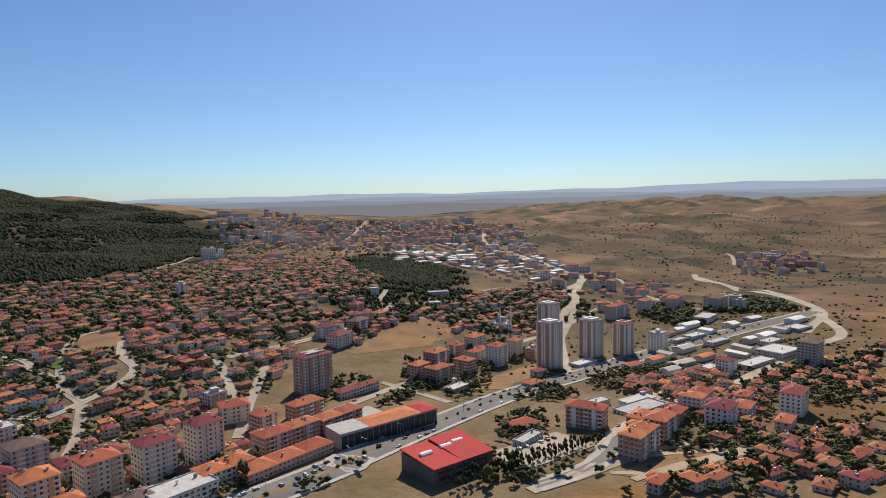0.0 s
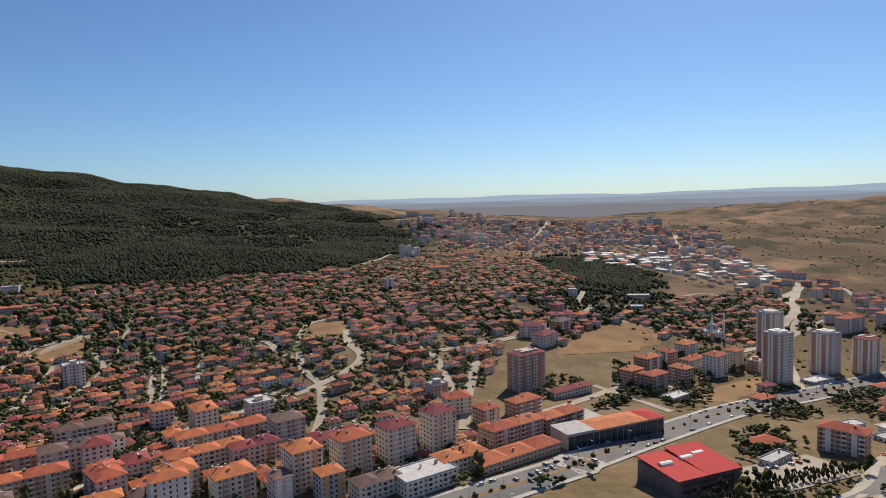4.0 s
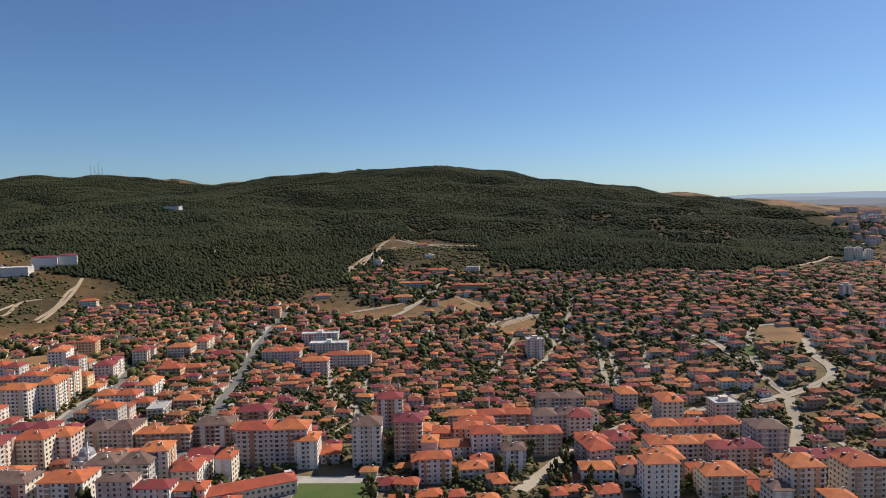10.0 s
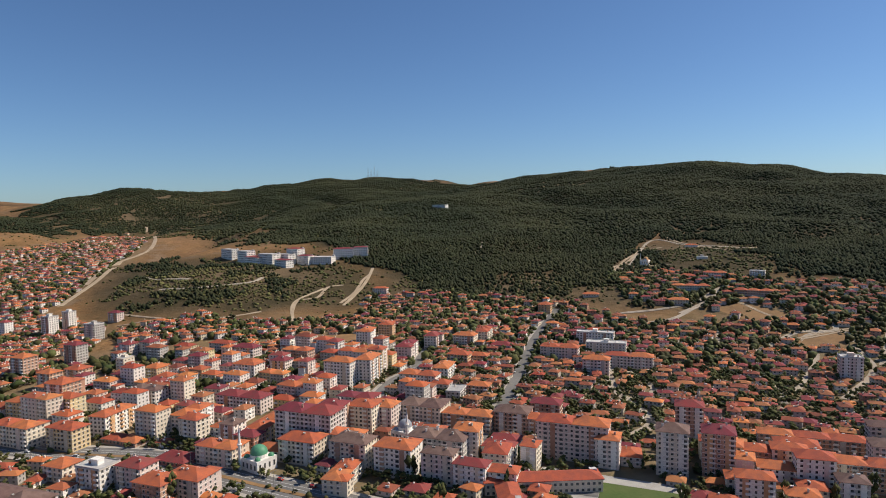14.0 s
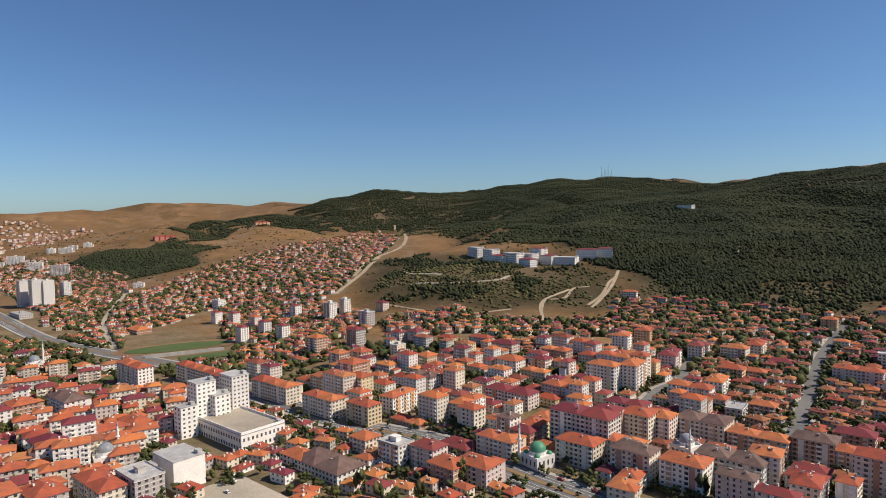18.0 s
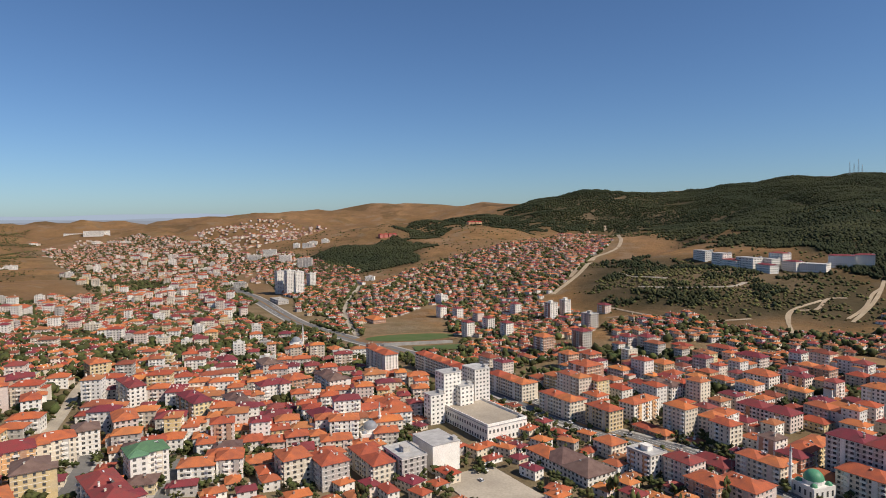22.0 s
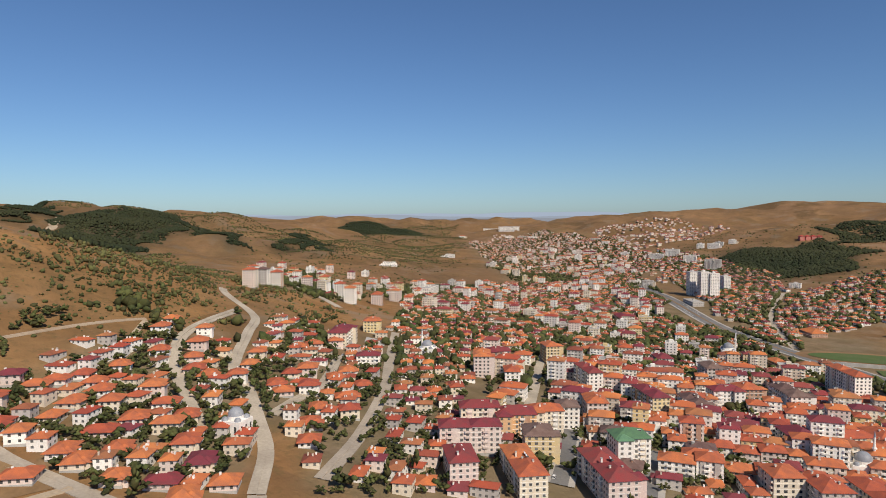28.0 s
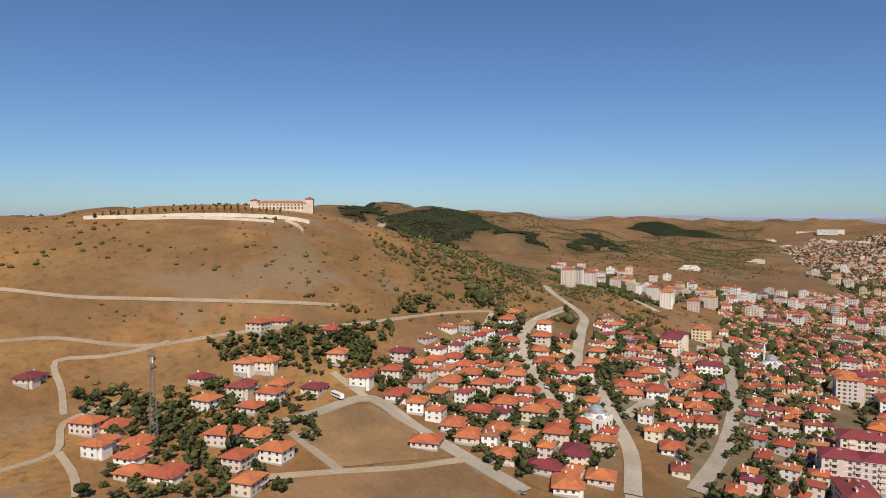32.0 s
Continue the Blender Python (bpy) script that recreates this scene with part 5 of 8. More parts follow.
def curve_through(pts, step):
    """Points along a smooth line through the given ones."""
    p = [np.array(q, float) for q in pts]
    p = [2 * p[0] - p[1]] + p + [2 * p[-1] - p[-2]]
    out = []
    for a, b, c, d in zip(p, p[1:], p[2:], p[3:]):
        n = max(2, int(np.linalg.norm(c - b) / step))
        for t in np.linspace(0, 1, n, endpoint=False):
            out.append(0.5 * ((2 * b) + (c - a) * t + (2 * a - 5 * b + 4 * c - d) * t * t + (3 * b - a - 3 * c + d) * t ** 3))
    return np.array(out + [p[-2]])


LINES = [(kind, width, curve_through(pts, 7)) for kind, width, pts in STREETS]
ROAD_POINTS = np.concatenate([np.c_[line_, np.full(len(line_), width / 2)] for _, width, line_ in LINES])


GAP_CELL, GAP_HALF = 3.0, 3600
GAPS = np.full((2400, 2400), 60.0)
for px, py, half in ROAD_POINTS:
    i, j = int((px + GAP_HALF) / GAP_CELL), int((py + GAP_HALF) / GAP_CELL)
    i0, i1, j0, j1 = max(i - 14, 0), min(i + 15, 2400), max(j - 14, 0), min(j + 15, 2400)
    if i0 < i1 and j0 < j1:
        gx, gy = (np.arange(i0, i1) + 0.5) * GAP_CELL - GAP_HALF, (np.arange(j0, j1) + 0.5) * GAP_CELL - GAP_HALF
        GAPS[j0:j1, i0:i1] = np.minimum(GAPS[j0:j1, i0:i1], np.hypot(gx[None] - px, gy[:, None] - py) - half)


def street_gap(x, y):
    """Metres from points to the nearest street edge, read from a table."""
    i = np.clip((np.asarray(x, float) + GAP_HALF) / GAP_CELL, 0, 2399).astype(int)
    j = np.clip((np.asarray(y, float) + GAP_HALF) / GAP_CELL, 0, 2399).astype(int)
    return GAPS[j, i]


# the built-up floor of the valley
CORE = [(-660, 330), (-400, 300), (-300, 250), (200, 300), (330, -150), (700, -350), (1000, -200), (950, 300), (750, 700), (100, 850), (-200, 900), (-800, 1250), (-1300, 1150), (-1000, 750)]


def build_ground():
    rad = np.geomspace(12, 4790, 250)
    az = np.linspace(0, 2 * math.pi, 480, endpoint=False)
    x = np.r_[-50, (rad[:, None] * np.cos(az)).ravel() - 50]
    y = np.r_[20, (rad[:, None] * np.sin(az)).ravel() + 20]
    z = heights(x, y)
    nr, na = len(rad), len(az)
    j = np.arange(na)
    a = (1 + np.arange(nr - 1)[:, None] * na)
    quads = np.stack([a + j, a + na + j, a + na + (j + 1) % na, a + (j + 1) % na], -1).reshape(-1, 4)
    faces = [(0, 1 + k, 1 + (k + 1) % na) for k in range(na)] + quads.tolist()
    me = bpy.data.meshes.new("ground")
    me.from_pydata(np.stack([x, y, z], 1).tolist(), [], faces)
    me.polygons.foreach_set("use_smooth", [True] * len(me.polygons))
    me.materials.append(GROUND)

    def soften(v, times):
        g = v[1:].reshape(nr, na).astype(float)
        for _ in range(times):
            g = (g + np.roll(g, 1, 1) + np.roll(g, -1, 1) + np.r_[g[:1], g[:-1]] + np.r_[g[1:], g[-1:]]) / 5
        return np.r_[g[0, 0], g.ravel()]

    jx, jy = x + 18 * waves(x, y, 8, 90), y + 18 * waves(x, y, 9, 90)
    town = np.maximum(soften(in_any([CORE], jx, jy), 3) * 0.85, soften(in_any(HOUSE_AREAS + HOUSE_AREAS_B + TOWN_AREAS + WORKS, jx, jy), 2))
    away = np.hypot(x, y)
    # duller, less orange ground, growing eastward and with distance from the town
    dull_share = np.maximum(np.clip((x - 500) / 500, 0, 1), np.where(x < -900, 0.45, 0.42) * np.clip((away - 1200) / 700, 0, 1))
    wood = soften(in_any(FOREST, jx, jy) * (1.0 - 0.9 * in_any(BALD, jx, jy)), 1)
    heath = soften(np.clip(0.85 * in_any(THIN_WOOD + BALD, jx, jy) + 0.75 * in_any(HEATH + GROVE, jx, jy) + 0.35 * in_any(SCRUB, jx, jy), 0, 0.95) * np.where(x < -800, 0.38, 1), 2)
    for key, v in (("town", town), ("wood", wood), ("dull_share", dull_share), ("heath", heath)):
        me.attributes.new(key, "FLOAT", "POINT").data.foreach_set("value", v.astype(np.float32))
    return tagged(new("ground", me), "dry golden grass and bare soil over the valley and hills", "ground", kind="structure")


build_ground()


def build_backdrop():
    """Far plains and mountain lines, one behind the other; haze put into their glow pales each."""
    n = 240
    az = np.linspace(0, 6.2832, n, endpoint=False)
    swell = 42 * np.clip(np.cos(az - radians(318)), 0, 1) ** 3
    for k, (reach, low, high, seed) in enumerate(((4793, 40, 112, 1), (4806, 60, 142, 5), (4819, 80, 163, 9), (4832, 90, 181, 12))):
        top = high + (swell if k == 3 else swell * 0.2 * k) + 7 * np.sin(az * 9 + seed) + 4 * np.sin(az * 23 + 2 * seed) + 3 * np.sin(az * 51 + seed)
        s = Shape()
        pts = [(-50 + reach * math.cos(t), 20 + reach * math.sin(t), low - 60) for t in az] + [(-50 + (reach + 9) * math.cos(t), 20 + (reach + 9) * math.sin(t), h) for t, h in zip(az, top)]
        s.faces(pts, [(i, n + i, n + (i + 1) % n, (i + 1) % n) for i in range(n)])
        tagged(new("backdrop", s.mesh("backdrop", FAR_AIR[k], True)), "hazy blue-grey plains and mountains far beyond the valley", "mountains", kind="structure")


build_backdrop()


def ribbon(line_, lo, hi, lift, s, m=0, edge=0.0):
    """A strip beside a line, from lo to hi metres off it, laid on the ground."""
    d = np.gradient(line_, axis=0)
    d /= np.linalg.norm(d, axis=1)[:, None]
    nrm = np.c_[-d[:, 1], d[:, 0]]
    a, b = line_ + nrm * lo, line_ + nrm * hi
    mid = heights(*((a + b) / 2).T)
    za, zb = np.maximum(heights(*a.T), mid) + lift, np.maximum(heights(*b.T), mid) + lift
    n = len(line_)
    pts = [(*p, z) for p, z in zip(a, za)] + [(*p, z) for p, z in zip(b, zb)]
    faces = [(i, i + 1, n + i + 1, n + i) for i in range(n - 1)]
    if edge:
        pts += [(p[0], p[1], p[2] - edge) for p in pts]
        faces += [(i + 1, i, 2 * n + i, 2 * n + i + 1) for i in range(n - 1)] + [(n + i, n + i + 1, 3 * n + i + 1, 3 * n + i) for i in range(n - 1)]
    if lo > hi:
        faces = [f[::-1] for f in faces]
    s.faces(pts, [f[::-1] for f in faces], m)


ROAD_LOOK = {"boulevard": (ASPHALT, "grey asphalt dual carriageway with a planted median"), "ring_road": (STREET, "pale worn asphalt road with dirt verges"),
             "valley_road": (STREET, "pale worn asphalt road through the works"), "avenue": (ASPHALT, "grey asphalt street between apartment houses"),
             "side_street": (STREET, "pale worn street with dusty edges"), "dirt_track": (DIRT, "pale dirt track across dry grass")}
for kind_, width_, line_ in LINES:
    s = Shape()
    ribbon(line_, -width_ / 2, 0, 0.42, s, 0, 0.6)
    ribbon(line_, 0, width_ / 2, 0.42, s, 0, 0.6)
    mat_, label_ = ROAD_LOOK[kind_]
    road = tagged(new("road", s.mesh("road", mat_)), label_, "road", kind="structure")
    if kind_ in ("boulevard", "avenue"):
        for side in (-1, 1):
            s = Shape()
            ribbon(line_, side * width_ / 2, side * (width_ / 2 + 3.4), 0.58, s, 0, 0.5)
            tagged(new("pavement", s.mesh("pavement", PAVING)), "pale slab pavement with a raised kerb", "pavement", kind="structure")
    if kind_ == "boulevard":
        s = Shape()
        ribbon(line_, -1.6, 1.6, 0.6, s, 0, 0.3)
        tagged(new("median_strip", s.mesh("median_strip", BARE)), "narrow raised earth median between carriageways", "median", kind="structure")
        s = Shape()
        for off in (-8.4, -5.0, 5.0, 8.4):
            ribbon(line_, off - 0.12, off + 0.12, 0.45, s)
        tagged(new("lane_line", s.mesh("lane_line", WHITE)), "thin white painted lane lines", "marking", kind="structure")


def plot(name, x, y, w, d, rot, mat_, label, category, lift=0.35, cells=8, oval=False):
    """A flat-lying patch that follows the ground."""
    s = Shape()
    c, q = math.cos(radians(rot)), math.sin(radians(rot))
    u, v = np.meshgrid(np.linspace(-w / 2, w / 2, cells + 1), np.linspace(-d / 2, d / 2, cells + 1))
    if oval:
        a, b = u * 2 / w, v * 2 / d
        u, v = u * np.sqrt(1 - b * b / 2), v * np.sqrt(1 - a * a / 2)
    px, py = x + u * c - v * q, y + u * q + v * c
    pz = heights(px, py) + lift
    pts = np.stack([px, py, pz], -1).reshape(-1, 3).tolist()
    n = cells + 1
    s.faces(pts, [(j * n + i, j * n + i + 1, j * n + n + i + 1, j * n + n + i) for j in range(cells) for i in range(cells)])
    return tagged(new(name, s.mesh(name, mat_)), label, category, kind="structure")

# ---- apartment houses ----
RNG = random.Random(7)
HEART = (-55, 30)
FLOOR = 2.9


def window_mesh(w, h):
    s = Shape()
    f = 0.1
    s.box(-w / 2, -0.09, 0, w / 2, 0.05, f, 1)
    s.box(-w / 2, -0.09, h - f, w / 2, 0.05, h, 1)
    s.box(-w / 2, -0.09, f, -w / 2 + f, 0.05, h - f, 1)
    s.box(w / 2 - f, -0.09, f, w / 2, 0.05, h - f, 1)
    s.face([(-w / 2 + f, -0.04, f), (w / 2 - f, -0.04, f), (w / 2 - f, -0.04, h - f), (-w / 2 + f, -0.04, h - f)], 0)
    return s.mesh("window", [GLASS, FRAME])


WINDOW = window_mesh(1.6, 1.5)
BALCONY_DOOR = window_mesh(2.3, 2.1)


def balcony_mesh(key):
    s = Shape()
    s.box(-1.6, -1.25, -0.15, 1.6, 0.02, 0.05, 1)
    s.box(-1.6, -1.25, 0.05, 1.6, -1.13, 1.0, 0)
    s.box(-1.6, -1.13, 0.05, -1.48, 0.02, 1.0, 0)
    s.box(1.48, -1.13, 0.05, 1.6, 0.02, 1.0, 0)
    return s.mesh("balcony", [WALL_MATS[key], CONCRETE])


BALCONIES = {k: balcony_mesh(k) for k in WALLS}


def sides_of(w, d):
    """Each wall: pose of its middle at the base, and its length."""
    return [(pose(0, -d / 2, 0), w), (pose(0, d / 2, 0, 0, 0, 180), w), (pose(w / 2, 0, 0, 0, 0, 90), d), (pose(-w / 2, 0, 0, 0, 0, -90), d)]


def bays(length):
    n = max(2, int((length - 0.8) / 3.1))
    return [(i - (n - 1) / 2) * (length - 0.8) / n for i in range(n)]


def add_rect(s, m, x, z, w, h, mi, out=0.06):
    """A thin proud slab on a wall."""
    pts = [(x - w / 2, -out, z), (x + w / 2, -out, z), (x + w / 2, -out, z + h), (x - w / 2, -out, z + h),
           (x - w / 2, 0.02, z), (x + w / 2, 0.02, z), (x + w / 2, 0.02, z + h), (x - w / 2, 0.02, z + h)]
    s.faces([m @ Vector(p) for p in pts], [(0, 1, 2, 3), (4, 5, 1, 0), (3, 2, 6, 7), (5, 6, 2, 1), (4, 0, 3, 7)], mi)


def base_height(x, y, w, d, rot):
    c, q = math.cos(radians(rot)), math.sin(radians(rot))
    zs = [ground_z(x + u * w / 2 * c - v * d / 2 * q, y + u * w / 2 * q + v * d / 2 * c) for u in (-1, 1) for v in (-1, 1)]
    return min(zs), max(zs)


def apartment(x, y, rot, storeys, w, d, code, near):
    wall, roof = code
    lo, hi = base_height(x, y, w, d, rot)
    z = (lo + hi) / 2
    name = "apartment_house" if storeys > 1 else "low_building"
    if storeys >= 12:
        name = "apartment_tower"
    label = "%s %d-storey %s with a %s" % (WALLS[wall][2], storeys, "building" if storeys < 3 else "apartment house", ROOFS[roof][2])
    ob = thing(name, x, y, z, rot, label, "apartment house" if storeys > 2 else "building", "apartment houses of the town" if storeys > 2 else "low buildings of the town")
    h = storeys * FLOOR + 0.5
    s = Shape()
    rings = [(0.12, lo - z - 1.5, 1), (0.12, 0.5, 1), (0, 0.52, 1)]
    for floor in range(1, storeys):
        zb = floor * FLOOR + 0.32
        rings += [(0, zb, 0), (0.1, zb + 0.01, 2), (0.1, zb + 0.21, 2), (0, zb + 0.22, 2)]
    s.loft(w, d, rings + [(0, h - 0.28, 0), (0.5, h - 0.27, 2), (0.5, h - 0.02, 2), (0, h - 0.01, 2), (0, h, 0)])
    accent = RNG.choice("pbocgwwc") if storeys < 11 else "b"
    if storeys >= 11:
        for side in (-1, 1):
            s.box(-w / 2 - 0.35, side * d * 0.27 - 1.6, 0.5, w / 2 + 0.35, side * d * 0.27 + 1.6, h - 0.1, 3)
        s.box(-w * 0.32, -d * 0.32, h - 0.05, w * 0.32, d * 0.32, h + 2.6)
    if storeys > 3:
        for side in (-1, 1):
            s.box(side * w * 0.27 - 1.5, -d / 2 - 0.35, 0.5, side * w * 0.27 + 1.5, d / 2 + 0.35, h - 0.1, 3)
    wing = 0
    if 3 <= storeys <= 7 and w >= 20 and RNG.random() < 0.6:
        wing, ww, wd = RNG.choice((-1, 1)) * (w / 2 - 4.6), 8.6, 3.2
        s.box(wing - ww / 2, -d / 2 - wd, lo - z - 1.5, wing + ww / 2, -d / 2 + 0.05, h - 0.02)
    part("wall", s, [WALL_MATS[wall], CONCRETE, WALL_MATS["w" if wall != "w" else "c"], WALL_MATS[accent]], ob)
    s = Shape()
    if wing and roof != "f":
        s.hip(ww, d * 0.5 + wd, h, 2.2, 0.7, 0.25, 0, wing, -d / 4 - wd / 2)
        part("wing_roof", s, ROOF_MATS[roof], ob, ROOFS[roof][2])
        s = Shape()
    if roof == "f":
        s.box(-w / 2 - 0.25, -d / 2 - 0.25, h, w / 2 + 0.25, d / 2 + 0.25, h + 0.3)
        for a in ((-w / 2 - 0.25, -d / 2 - 0.25, w / 2 + 0.25, -d / 2 + 0.05), (-w / 2 - 0.25, d / 2 - 0.05, w / 2 + 0.25, d / 2 + 0.25),
                  (-w / 2 - 0.25, -d / 2 + 0.05, -w / 2 + 0.05, d / 2 - 0.05), (w / 2 - 0.05, -d / 2 + 0.05, w / 2 + 0.25, d / 2 - 0.05)):
            s.box(a[0], a[1], h + 0.3, a[2], a[3], h + 1.0)
        top = h + 0.3
    else:
        n = 1 if w < 28 else max(2, round(w / 18))
        for k in range(n):
            if k:
                part("roof", s, ROOF_MATS[roof], ob, ROOFS[roof][2])
                s = Shape()
            s.hip(w / n, d - 0.3 * (k % 2), h + 0.02 * (k % 2), min(w / n, d) * (0.25 - 0.03 * (k % 2)), 0.75, 0.25, 0, -w / 2 + (k + 0.5) * w / n)
        top = h + min(w, d) * 0.10
    part("roof", s, ROOF_MATS[roof], ob, ROOFS[roof][2])
    if roof == "f" and storeys > 3:
        s = Shape()
        s.box(-2.6, -2.2, h + 0.3, 2.6, 2.2, h + 3.2)
        s.box(-2.9, -2.5, h + 3.2, 2.9, 2.5, h + 3.45)
        part("stair_head", s, WALL_MATS[wall], ob)
    remote = math.hypot(x, y) > 900
    for k in range(0 if remote else 3 if near and storeys > 2 else 1):
        s = Shape()
        cx, cy = RNG.uniform(-0.36, 0.36) * w, RNG.choice((-1, 1)) * d * RNG.uniform(0.12, 0.24)
        s.box(cx - 0.5, cy - 0.4, top - 0.6, cx + 0.5, cy + 0.4, top + 2.0)
        s.box(cx - 0.62, cy - 0.52, top + 2.0, cx + 0.62, cy + 0.52, top + 2.2, 1)
        part("chimney", s, [WALL_MATS[RNG.choice("wcb")], CONCRETE], ob)
    if storeys > 2 and roof != "f" and not remote:
        for k in range(2 if near else 1):
            s = Shape()
            cx, cy = RNG.uniform(-0.3, 0.3) * w, -d * 0.16
            s.faces([(cx - 1, cy - 0.7, top + 0.3), (cx + 1, cy - 0.7, top + 0.3), (cx + 1, cy + 0.6, top + 1.5), (cx - 1, cy + 0.6, top + 1.5), (cx - 1, cy + 0.6, top), (cx + 1, cy + 0.6, top), (cx - 1, cy - 0.7, top), (cx + 1, cy - 0.7, top)],
                    [(0, 1, 2, 3), (3, 2, 5, 4), (6, 7, 1, 0), (6, 0, 3, 4), (1, 7, 5, 2)], 0)
            s.box(cx - 0.9, cy + 0.6, top + 1.1, cx + 0.9, cy + 1.2, top + 1.7, 1)
            part("solar_heater", s, [GLASS, WHITE], ob)
    # windows and balconies, wall by wall
    to_eye = Vector((HEART[0] - x, HEART[1] - y, 0)).normalized()
    turn = Matrix.Rotation(radians(rot), 4, "Z")
    rows = {}
    rail = RNG.choice(("w", "w", "w", accent, wall))
    if wing:
        s = rows.setdefault(0, Shape())
        for floor in range(storeys):
            for bx in (-2.2, 2.2):
                add_rect(s, pose(wing, -d / 2 - wd, 0), bx, 1.35 + floor * FLOOR, 1.6, 1.5, 0)
    for i, (m, length) in enumerate(sides_of(w, d)):
        normal = turn @ (m.to_3x3() @ Vector((0, -1, 0)))
        seen = normal.dot(to_eye) > 0.2
        spots = bays(length)
        bal = {k for k in range(len(spots)) if i < 2 and storeys > 2 and k % 3 == 1}
        for floor in range(storeys):
            zf = 0.5 + floor * FLOOR
            for k, bx in enumerate(spots):
                door = k in bal and floor > 0
                if near and seen and (i < 2 or floor % 2 == 0 or storeys < 7):
                    zz = zf + (0.15 if door else 0.95)
                    part("window", BALCONY_DOOR if door else WINDOW, None, ob, at=m @ pose(bx, 0, zz))
                else:
                    s = rows.setdefault(0, Shape())
                    add_rect(s, m, bx, zf + 0.9, (1.5, 1.8, 1.2)[k % 3], 1.45, 0)
                if door and seen:
                    if near:
                        part("balcony", BALCONIES[rail], None, ob, at=m @ pose(bx, 0, zf))
                    else:
                        s = rows.setdefault(1, Shape())
                        add_rect(s, m, bx, zf - 0.15, 3.0, 1.1, 1, 1.1)
    for which, s in rows.items():
        tagged(part("balconies" if which else "windows", s, [GLASS, WALL_MATS[rail]], ob), kind="stuff")
    return ob


SPOTS = [(x, y, max(w, d) * 0.5) for x, y, rot, n, w, d, code in BLOCKS]


# ---- family houses ----
def house(x, y, rot, w, d, storeys, roof, wall):
    lo, hi = base_height(x, y, w, d, rot)
    z = (lo + hi) / 2
    ob = thing("family_house", x, y, z, rot, "%s %d-storey family house with a %s" % (WALLS[wall][2], storeys, ROOFS[roof][2]), "house", "family houses on the slope")
    h = storeys * 2.8 + 0.4
    s = Shape()
    s.box(-w / 2, -d / 2, lo - z - 1.2, w / 2, d / 2, h)
    s.box(-w / 2 - 0.1, -d / 2 - 0.1, lo - z - 1.2, w / 2 + 0.1, d / 2 + 0.1, 0.4, 1)
    if w > 11.5:
        s.box(-w * 0.43, -d / 2 - 2.2, lo - z - 1.2, -w * 0.01, -d / 2 + 0.02, h - 0.02)
    part("wall", s, [WALL_MATS[wall], CONCRETE], ob)
    s = Shape()
    s.hip(w, d, h, min(w, d) * 0.29, 1.1, 0.2)
    if w > 11.5:
        s.hip(w * 0.42, d * 0.5 + 2.2, h, min(w, d) * 0.22, 0.9, 0.2, 0, -w * 0.22, -d * 0.25 - 1.1)
    part("roof", s, ROOF_MATS[roof], ob, ROOFS[roof][2])
    s = Shape()
    s.box(w * 0.15, -0.4, h + 0.6, w * 0.15 + 0.9, 0.3, h + min(w, d) * 0.24 + 0.9)
    part("chimney", s, WALL_MATS["w"], ob)
    s = Shape()
    for floor in range(storeys):
        for m, length in sides_of(w, d):
            for bx in bays(length):
                add_rect(s, m, bx, 1.2 + floor * 2.8, 1.3, 1.35, 0)
    tagged(part("windows", s, GLASS, ob), kind="stuff")
    if storeys > 1:
        s = Shape()
        s.box(w * 0.02, -d / 2 - 1.5, 2.9, w * 0.46, -d / 2 + 0.02, 3.1, 1)
        s.box(w * 0.02, -d / 2 - 1.5, 3.1, w * 0.46, -d / 2 - 1.38, 4.0, 0)
        part("balcony", s, [WALL_MATS["w"], CONCRETE], ob)
    return ob


for x, y, c in VILLAS:
    turn_ = 150 if x < -440 else 140
    w_, d_ = (17, 10) if c == "w" else (RNG.uniform(11, 15), RNG.uniform(9, 11))
    house(x, y, turn_ + RNG.choice((0, 0, 90)) + RNG.uniform(-6, 6), w_, d_, RNG.choice((1, 1, 2)), "m" if c == "m" else "o", RNG.choice("wwccpp"))
    SPOTS.append((x, y, 8))

GRID = {}


def claim(x, y, r):
    """Takes a spot if nothing stands there yet."""
    i, j = int(x // 30), int(y // 30)
    for a in (-1, 0, 1):
        for b in (-1, 0, 1):
            for px, py, pr in GRID.get((i + a, j + b), ()):
                if math.hypot(px - x, py - y) < pr + r:
                    return False
    GRID.setdefault((i, j), []).append((x, y, r))
    return True


for x, y, r in SPOTS:
    GRID.setdefault((int(x // 30), int(y // 30)), []).append((x, y, r * 0.8))
BARE_PLOTS = list(BARE_LAND)
for x, y, r in ((363, 0, 30), (385, -58, 24), (493, -155, 22), (432, 44, 40), (392, 85, 24), (-460, 925, 62), (-393, 858, 35), (-264, 556, 34), (-262, 480, 17), (132, 398, 34), (-40, 500, 14), (-222, 456, 25), (1, 470, 1), (375, 70, 16), (350, 90, 16)):
    for a in range(-int(r), int(r) + 1, 12):
        for b in range(-int(r), int(r) + 1, 12):
            if math.hypot(a, b) <= r:
                GRID.setdefault((int((x + a) // 30), int((y + b) // 30)), []).append((x + a, y + b, 7))


